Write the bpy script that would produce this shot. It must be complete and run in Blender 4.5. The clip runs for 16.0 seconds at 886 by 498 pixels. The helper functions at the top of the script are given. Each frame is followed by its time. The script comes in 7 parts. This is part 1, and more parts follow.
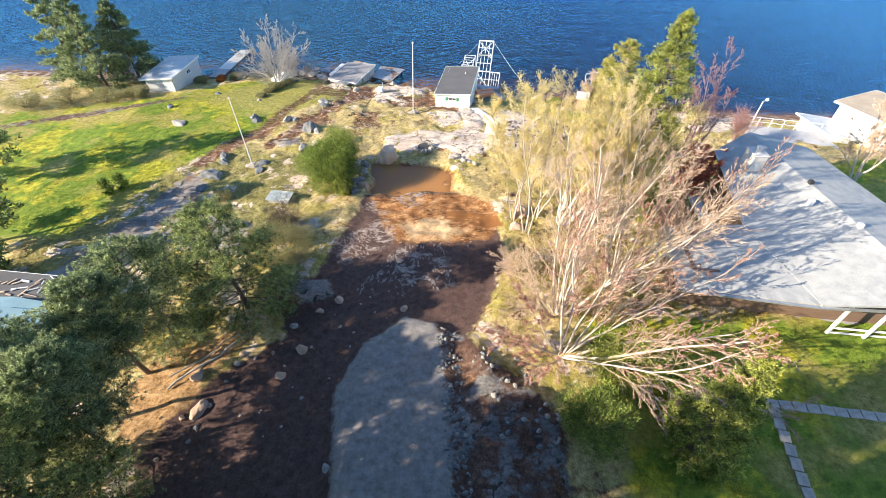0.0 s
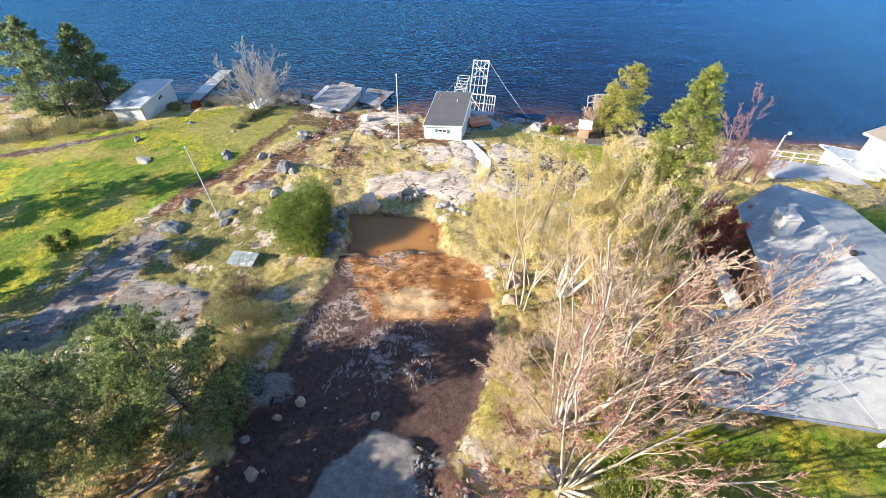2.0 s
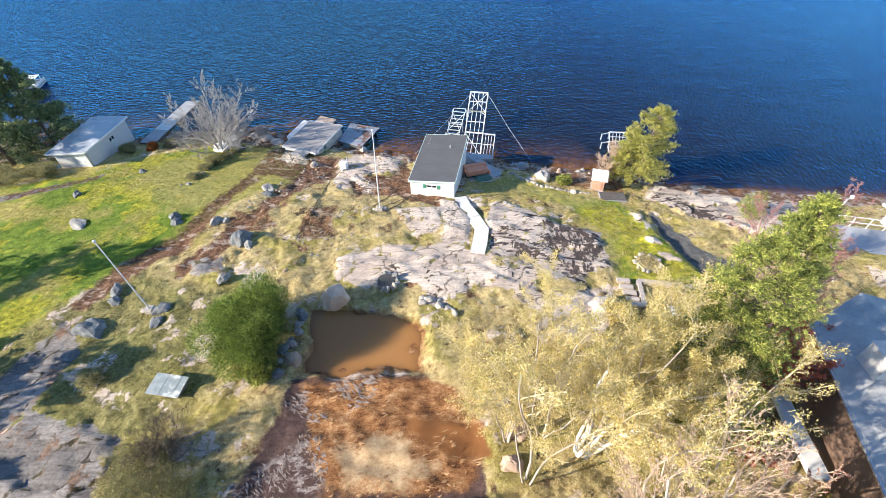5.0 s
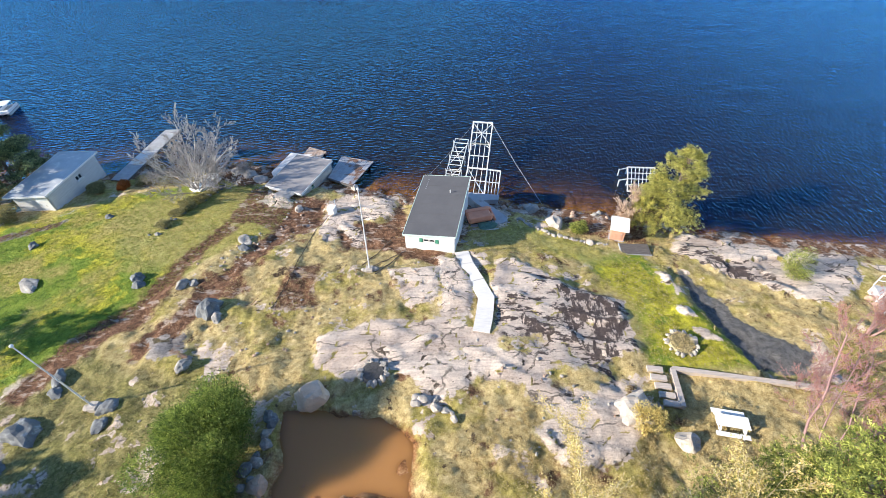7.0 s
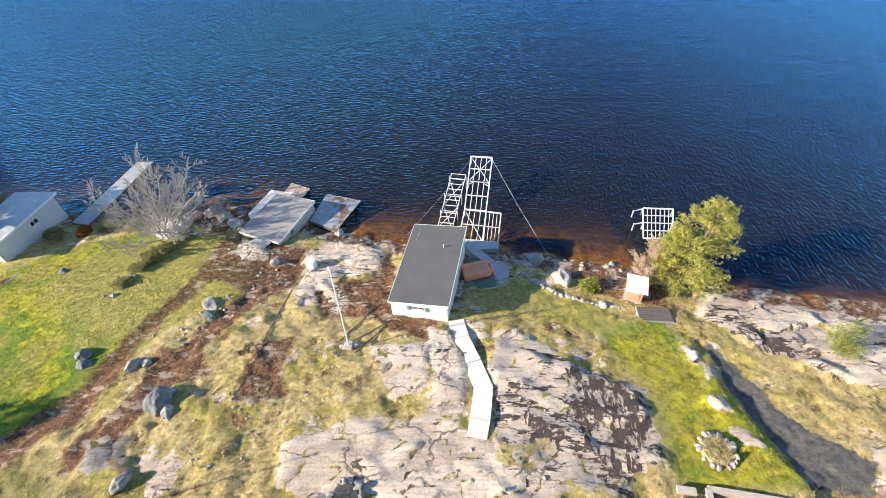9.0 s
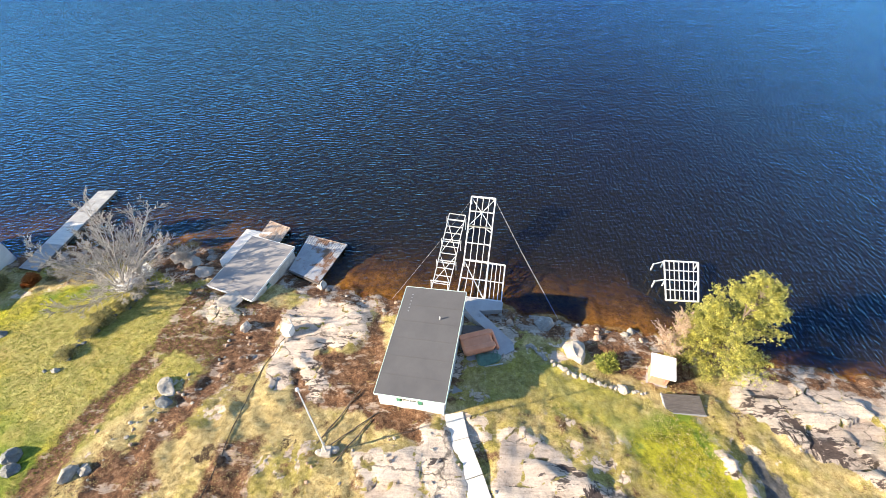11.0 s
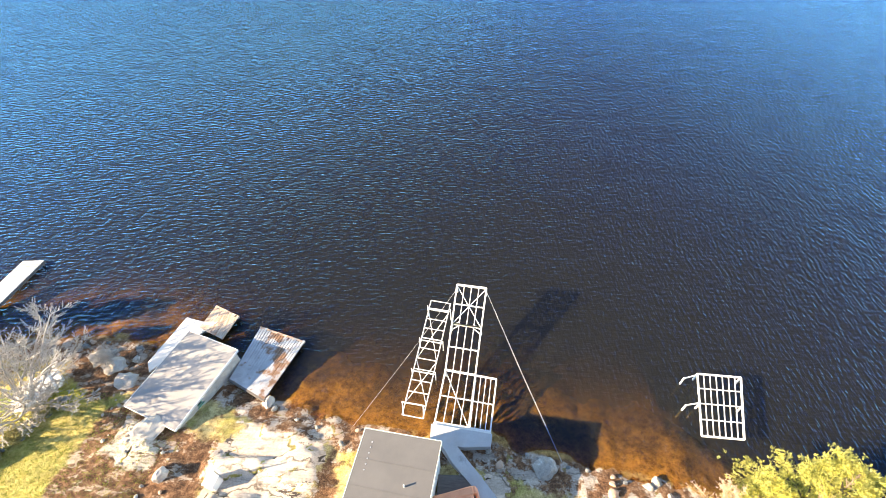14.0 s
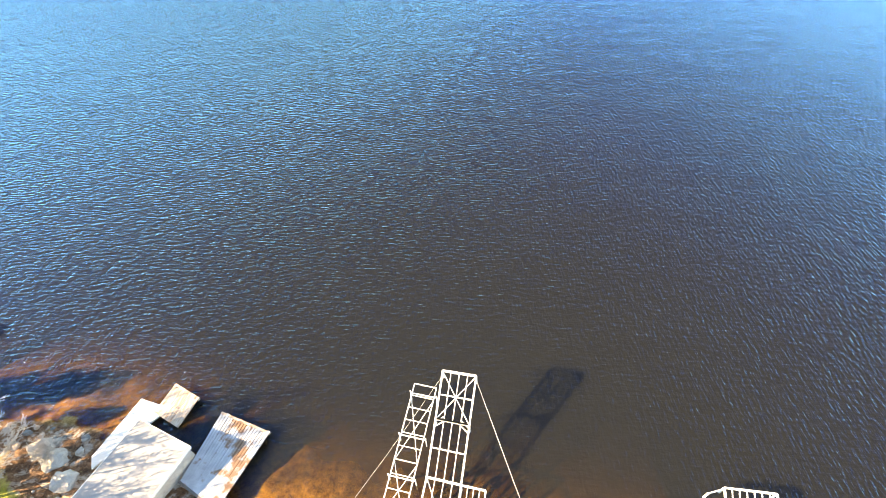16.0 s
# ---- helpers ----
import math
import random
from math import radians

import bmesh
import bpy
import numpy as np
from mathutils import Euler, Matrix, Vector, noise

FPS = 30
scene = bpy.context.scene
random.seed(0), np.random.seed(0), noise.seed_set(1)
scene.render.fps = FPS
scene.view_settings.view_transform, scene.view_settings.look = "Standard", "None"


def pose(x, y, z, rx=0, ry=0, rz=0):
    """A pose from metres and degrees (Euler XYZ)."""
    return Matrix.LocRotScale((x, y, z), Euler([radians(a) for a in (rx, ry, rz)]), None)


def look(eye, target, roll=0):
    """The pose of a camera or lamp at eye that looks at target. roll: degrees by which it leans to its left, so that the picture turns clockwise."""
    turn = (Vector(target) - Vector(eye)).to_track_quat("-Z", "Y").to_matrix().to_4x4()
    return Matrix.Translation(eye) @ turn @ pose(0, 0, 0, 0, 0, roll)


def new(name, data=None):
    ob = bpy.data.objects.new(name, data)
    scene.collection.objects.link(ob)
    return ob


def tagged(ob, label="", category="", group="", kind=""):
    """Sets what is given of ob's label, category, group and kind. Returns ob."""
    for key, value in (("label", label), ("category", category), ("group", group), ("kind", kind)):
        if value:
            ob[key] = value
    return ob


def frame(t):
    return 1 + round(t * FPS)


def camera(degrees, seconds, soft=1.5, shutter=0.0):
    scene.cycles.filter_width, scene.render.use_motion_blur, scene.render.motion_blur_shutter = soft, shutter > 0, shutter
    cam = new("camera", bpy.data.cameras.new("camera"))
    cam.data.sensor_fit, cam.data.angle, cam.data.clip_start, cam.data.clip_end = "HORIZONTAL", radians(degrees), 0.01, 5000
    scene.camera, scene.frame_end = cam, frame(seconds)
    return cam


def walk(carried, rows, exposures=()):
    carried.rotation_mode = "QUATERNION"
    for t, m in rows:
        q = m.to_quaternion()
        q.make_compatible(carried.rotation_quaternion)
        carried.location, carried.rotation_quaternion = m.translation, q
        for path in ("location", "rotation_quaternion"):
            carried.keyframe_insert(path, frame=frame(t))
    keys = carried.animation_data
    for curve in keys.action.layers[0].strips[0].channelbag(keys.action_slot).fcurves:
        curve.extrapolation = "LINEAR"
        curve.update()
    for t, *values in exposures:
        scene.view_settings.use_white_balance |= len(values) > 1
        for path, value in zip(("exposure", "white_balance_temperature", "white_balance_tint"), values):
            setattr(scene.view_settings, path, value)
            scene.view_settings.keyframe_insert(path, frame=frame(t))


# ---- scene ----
cam = camera(90.0, 16.0, 0.5)
PATH = [
    (0.0, (-1.65, -53.62, 25.34), (-1.94, -39.25, 11.43), -0.21),
    (0.5, (-1.52, -52.04, 25.43), (-1.84, -37.66, 11.53), -0.41),
    (1.0, (-1.25, -50.43, 25.49), (-1.58, -36.06, 11.58), -0.50),
    (1.5, (-0.87, -48.86, 25.70), (-1.22, -34.51, 11.78), -0.60),
    (2.0, (-0.57, -47.27, 25.98), (-0.94, -32.97, 12.00), -0.77),
    (2.5, (-0.47, -45.62, 26.17), (-0.83, -31.36, 12.14), -0.85),
    (3.0, (-0.23, -44.01, 26.17), (-0.62, -29.76, 12.15), -0.96),
    (3.5, (0.03, -42.34, 26.08), (-0.39, -28.09, 12.05), -1.07),
    (4.0, (0.16, -40.80, 26.03), (-0.25, -26.55, 12.00), -1.04),
    (6.5, (0.62, -32.62, 25.74), (-0.03, -18.30, 11.79), -1.68),
    (7.0, (0.64, -31.02, 26.02), (-0.02, -16.73, 12.04), -1.81),
    (7.5, (0.70, -29.44, 26.08), (0.03, -15.14, 12.11), -1.80),
    (8.0, (0.89, -27.84, 26.17), (0.17, -13.56, 12.19), -2.01),
    (8.5, (1.13, -26.23, 26.15), (0.36, -11.95, 12.16), -2.33),
    (9.0, (1.28, -24.68, 26.26), (0.48, -10.42, 12.25), -2.41),
    (11.5, (0.97, -16.00, 26.89), (0.40, -2.15, 12.48), -1.04),
    (12.0, (1.02, -14.32, 26.75), (0.37, -0.43, 12.37), -1.27),
    (12.5, (1.23, -12.78, 26.63), (0.52, 1.16, 12.31), -1.42),
    (13.0, (1.65, -11.20, 26.54), (0.88, 2.76, 12.23), -1.58),
    (13.5, (2.20, -9.62, 26.54), (1.34, 4.32, 12.23), -1.76),
    (14.0, (2.66, -7.99, 26.58), (1.74, 5.89, 12.20), -1.87),
    (14.5, (2.99, -6.27, 26.66), (2.04, 7.50, 12.19), -1.96),
    (15.0, (3.31, -4.71, 26.89), (2.26, 9.02, 12.38), -2.17),
    (15.5, (3.54, -3.29, 26.96), (2.39, 10.50, 12.52), -2.42),
    (16.0, (3.98, -2.08, 26.87), (2.58, 11.96, 12.69), -2.97),
]
walk(cam, [(t, look(eye, target, roll)) for t, eye, target, roll in PATH],
     exposures=[(0, 1.5, 6150, 10), (2, 1.35, 5920, 10), (4, 1.3, 5780, 10), (7, 1.18, 5720, 10), (9.2, 1.30, 6200, 10), (11.5, 1.65, 6650, 10), (13, 2.0, 7150, 10), (15, 2.62, 8200, 10), (16, 2.86, 8900, 10)])

# ---- world and sun ----
SUN_EL, SUN_AZ = radians(23.2), radians(197.5)      # the sun stands low, to the west-south-west
world = bpy.data.worlds.new("sky")
scene.world = world
world.use_nodes = True
wn = world.node_tree.nodes
sky = wn.new("ShaderNodeTexSky")
sky.sky_type, sky.sun_disc = "NISHITA", False
sky.sun_elevation, sky.sun_rotation = SUN_EL, math.pi / 2 - SUN_AZ
sky.air_density, sky.dust_density, sky.ozone_density = 1.0, 0.0, 3.0
wn["Background"].inputs["Strength"].default_value = 0.102
world.node_tree.links.new(sky.outputs[0], wn["Background"].inputs["Color"])
lamp = bpy.data.lights.new("sun", "SUN")
lamp.energy, lamp.angle, lamp.color = 5.0, radians(0.53), (1.0, 0.845, 0.63)
sun = new("sun", lamp)
to_sun = Vector((math.cos(SUN_EL) * math.cos(SUN_AZ), math.cos(SUN_EL) * math.sin(SUN_AZ), math.sin(SUN_EL)))
sun.matrix_world = look(to_sun * 60, (0, 0, 0))


# ---- small tools ----
def vnoise(x, y, seed=0):
    """Smooth value noise on arrays, 0 to 1."""
    xi, yi = np.floor(x).astype(np.int64), np.floor(y).astype(np.int64)
    fx, fy = x - xi, y - yi
    fx, fy = fx * fx * (3 - 2 * fx), fy * fy * (3 - 2 * fy)

    def h(a, b):
        n = (a * 374761393 + b * 668265263 + seed * 982451653) & 0x7FFFFFFF
        n = ((n ^ (n >> 13)) * 1274126177) & 0x7FFFFFFF
        return ((n ^ (n >> 16)) & 0xFFFF) / 65535.0
    return ((h(xi, yi) * (1 - fx) + h(xi + 1, yi) * fx) * (1 - fy)
            + (h(xi, yi + 1) * (1 - fx) + h(xi + 1, yi + 1) * fx) * fy)


def fbm(x, y, seed=0, octaves=4):
    total, amp = 0, 0.5
    for o in range(octaves):
        total = total + amp * (vnoise(x * 2 ** o, y * 2 ** o, seed + o) - 0.5) * 2
        amp *= 0.5
    return total


def link_mesh(name, verts, faces, material, parent=None, smooth=False):
    me = bpy.data.meshes.new(name)
    verts, faces = np.asarray(verts, np.float32), np.asarray(faces, np.int32)
    k = faces.shape[1]
    me.vertices.add(len(verts))
    me.vertices.foreach_set("co", verts.ravel())
    me.loops.add(faces.size)
    me.loops.foreach_set("vertex_index", faces.ravel())
    me.polygons.add(len(faces))
    me.polygons.foreach_set("loop_start", np.arange(0, faces.size, k, dtype=np.int32))
    me.polygons.foreach_set("use_smooth", np.full(len(faces), smooth))
    me.update(calc_edges=True)
    me.validate()
    if material:
        me.materials.append(material)
    ob = new(name, me)
    ob.parent = parent
    return ob


def part(name, bm, material, parent=None, label="", smooth=False):
    me = bpy.data.meshes.new(name)
    bmesh.ops.recalc_face_normals(bm, faces=bm.faces)
    bm.to_mesh(me)
    bm.free()
    if smooth:
        me.polygons.foreach_set("use_smooth", [True] * len(me.polygons))
    me.materials.append(material)
    ob = new(name, me)
    ob.parent = parent
    return tagged(ob, label)


def thing(name, m, label, category, group="", kind=""):
    ob = new(name)
    ob.empty_display_size = 0.3
    ob.matrix_basis = m
    return tagged(ob, label, category, group, kind)


def box(bm, c, s, m=None, bevel=0.0):
    """A box by centre and size, turned by m."""
    made = bmesh.ops.create_cube(bm, size=1.0, matrix=(m or Matrix()) @ Matrix.Translation(c) @ Matrix.Diagonal((*s, 1)))
    if bevel:
        edges = {e for v in made["verts"] for e in v.link_edges}
        bmesh.ops.bevel(bm, geom=list(edges), offset=bevel, segments=1, affect="EDGES")
    return bm


def beam(bm, p, q, w, h):
    """A straight bar of section w x h from p to q."""
    p, q = Vector(p), Vector(q)
    d = q - p
    m = Matrix.Translation((p + q) / 2) @ d.to_track_quat("Y", "Z").to_matrix().to_4x4() @ Matrix.Diagonal((w, d.length, h, 1))
    bmesh.ops.create_cube(bm, size=1.0, matrix=m)
    return bm


def prism(bm, loop, z0, z1):
    """A plate over an outline of (x, y) or (x, y, z): z0 and z1 below and above it."""
    low = [bm.verts.new((p[0], p[1], (p[2] if len(p) > 2 else 0) + z0)) for p in loop]
    top = [bm.verts.new((p[0], p[1], (p[2] if len(p) > 2 else 0) + z1)) for p in loop]
    bm.faces.new(top)
    bm.faces.new(low[::-1])
    for i in range(len(loop)):
        j = (i + 1) % len(loop)
        bm.faces.new((low[i], low[j], top[j], top[i]))
    return bm


def tubes(segs, sides=5):
    """Tapered tubes for rows of p (3), q (3), r0, r1; vertices and faces."""
    segs = np.asarray(segs, float)
    p, q, r0, r1 = segs[:, :3], segs[:, 3:6], segs[:, 6], segs[:, 7]
    d = q - p
    d /= np.maximum(np.linalg.norm(d, axis=1, keepdims=True), 1e-6)
    a = np.where(np.abs(d[:, 2:3]) > 0.9, [[1.0, 0, 0]], [[0, 0, 1.0]])
    u = np.cross(d, a)
    u /= np.linalg.norm(u, axis=1, keepdims=True)
    v = np.cross(d, u)
    ang = np.arange(sides) * 2 * np.pi / sides
    ring = u[:, None] * np.cos(ang)[None, :, None] + v[:, None] * np.sin(ang)[None, :, None]
    verts = np.concatenate([p[:, None] + ring * r0[:, None, None], q[:, None] + ring * r1[:, None, None]], 1)
    i = np.arange(sides)
    quad = np.stack([i, (i + 1) % sides, (i + 1) % sides + sides, i + sides], 1)
    faces = quad[None] + (np.arange(len(segs)) * 2 * sides)[:, None, None]
    return verts.reshape(-1, 3), faces.reshape(-1, 4)


def leaves(points, size, rng, flat=0.0, long=1.0, normals=None, wide=0.45, loose=0.6):
    """Small four-cornered leaf blades or needle clumps at points, each turned at random."""
    n = len(points)
    a = rng.normal(size=(n, 3))
    if normals is not None:
        a = a * loose + normals
    a /= np.linalg.norm(a, axis=1, keepdims=True)
    b = rng.normal(size=(n, 3))
    b[:, 2] *= 1 - flat
    b -= (b * a).sum(1, keepdims=True) * a
    b /= np.maximum(np.linalg.norm(b, axis=1, keepdims=True), 1e-6)
    c = np.cross(a, b)
    s = (size * rng.uniform(0.6, 1.4, n))[:, None]
    q = np.stack([points - a * s * long, points + b * s * wide, points + a * s * long, points - b * s * wide + c * s * 0.2], 1)
    return q.reshape(-1, 3), np.arange(4 * n).reshape(-1, 4)


# ---- materials ----
def nodes_of(name):
    m = bpy.data.materials.new(name)
    m.use_nodes = True
    return m, m.node_tree.nodes, m.node_tree.links, m.node_tree.nodes["Principled BSDF"]


def noise_node(n, l, scale, detail=4.0, rough=0.6, stretch=None, turn=0.0, coord="Object"):
    tc, mp, tx = n.new("ShaderNodeTexCoord"), n.new("ShaderNodeMapping"), n.new("ShaderNodeTexNoise")
    mp.inputs["Scale"].default_value = stretch or (1, 1, 1)
    mp.inputs["Rotation"].default_value = (0, 0, turn)
    tx.inputs["Scale"].default_value, tx.inputs["Detail"].default_value, tx.inputs["Roughness"].default_value = scale, detail, rough
    l.new(tc.outputs[coord], mp.inputs[0])
    l.new(mp.outputs[0], tx.inputs["Vector"])
    return tx.outputs["Fac"]


def ramp_node(n, l, fac, stops):
    r = n.new("ShaderNodeValToRGB")
    while len(r.color_ramp.elements) < len(stops):
        r.color_ramp.elements.new(0.5)
    for e, (pos, col) in zip(r.color_ramp.elements, stops):
        e.position, e.color = pos, (*col, 1) if len(col) == 3 else col
    l.new(fac, r.inputs[0])
    return r.outputs[0]


def mix_node(n, l, fac, a, b, mode="MIX"):
    m = n.new("ShaderNodeMix")
    m.data_type, m.blend_type = "RGBA", mode
    for socket, value in ((m.inputs[0], fac), (m.inputs[6], a), (m.inputs[7], b)):
        if isinstance(value, (int, float)):
            socket.default_value = value
        elif isinstance(value, tuple):
            socket.default_value = (*value, 1)
        else:
            l.new(value, socket)
    return m.outputs[2]


def math_node(n, l, op, a, b=0.0, c=0.0, clamp=False):
    m = n.new("ShaderNodeMath")
    m.operation, m.use_clamp = op, clamp
    for socket, value in zip(m.inputs, (a, b, c)):
        if isinstance(value, (int, float)):
            socket.default_value = value
        else:
            l.new(value, socket)
    return m.outputs[0]


def bump_node(n, l, height, strength, distance):
    b = n.new("ShaderNodeBump")
    b.inputs["Strength"].default_value, b.inputs["Distance"].default_value = strength, distance
    l.new(height, b.inputs["Height"])
    return b.outputs[0]


def surface(name, light, dark, scale=3.0, rough=0.7, metal=0.0, bump=0.3, grain=30.0, stretch=None, stain=None, stain_at=0.6, stain_scale=0.8):
    """A surface of two tones with large stains and a fine grain."""
    m, n, l, b = nodes_of(name)
    big, fine = noise_node(n, l, scale, 5, 0.6, stretch), noise_node(n, l, grain, 3, 0.6, stretch)
    col = ramp_node(n, l, math_node(n, l, "ADD", math_node(n, l, "MULTIPLY", big, 0.65), math_node(n, l, "MULTIPLY", fine, 0.35)), ((0.36, dark), (0.64, light)))
    if stain:
        spot = ramp_node(n, l, noise_node(n, l, stain_scale, 6, 0.65), ((stain_at, (0, 0, 0)), (stain_at + 0.08, (1, 1, 1))))
        col = mix_node(n, l, spot, col, stain)
    oi = n.new("ShaderNodeObjectInfo")
    col = mix_node(n, l, 0.16, col, ramp_node(n, l, oi.outputs["Random"], ((0, (0.55, 0.55, 0.55)), (1, (1.0, 1.0, 1.0)))), "MULTIPLY")
    l.new(col, b.inputs["Base Color"])
    b.inputs["Roughness"].default_value, b.inputs["Metallic"].default_value = rough, metal
    if bump:
        l.new(bump_node(n, l, fine, bump, 0.02), b.inputs["Normal"])
    return m


def leaf_material(name, dark, light, translucent=0.35, clump_contrast=0.3):
    m, n, l, b = nodes_of(name)
    geo = n.new("ShaderNodeNewGeometry")
    col = ramp_node(n, l, geo.outputs["Random Per Island"], ((0.0, dark), (1.0, light)))
    patch = noise_node(n, l, 0.7, 3, 0.5)
    col = mix_node(n, l, 0.35, col, ramp_node(n, l, patch, ((0.35, (0.6, 0.6, 0.55)), (0.65, (1.15, 1.1, 1.0)))), "MULTIPLY")
    # clump-sized noise makes the leaf colour lighter and darker
    clump_tone = ramp_node(n, l, noise_node(n, l, 3.2, 3, 0.6), ((0.40, (0.45, 0.5, 0.5)), (0.60, (1.4, 1.35, 1.15))))
    col = mix_node(n, l, clump_contrast, col, clump_tone, "MULTIPLY")
    l.new(col, b.inputs["Base Color"])
    b.inputs["Roughness"].default_value = 0.65
    b.inputs["Specular IOR Level"].default_value = 0.25
    t, mx = n.new("ShaderNodeBsdfTranslucent"), n.new("ShaderNodeMixShader")
    l.new(col, t.inputs[0])
    mx.inputs[0].default_value = translucent
    l.new(b.outputs[0], mx.inputs[1])
    l.new(t.outputs[0], mx.inputs[2])
    l.new(mx.outputs[0], n["Material Output"].inputs[0])
    return m


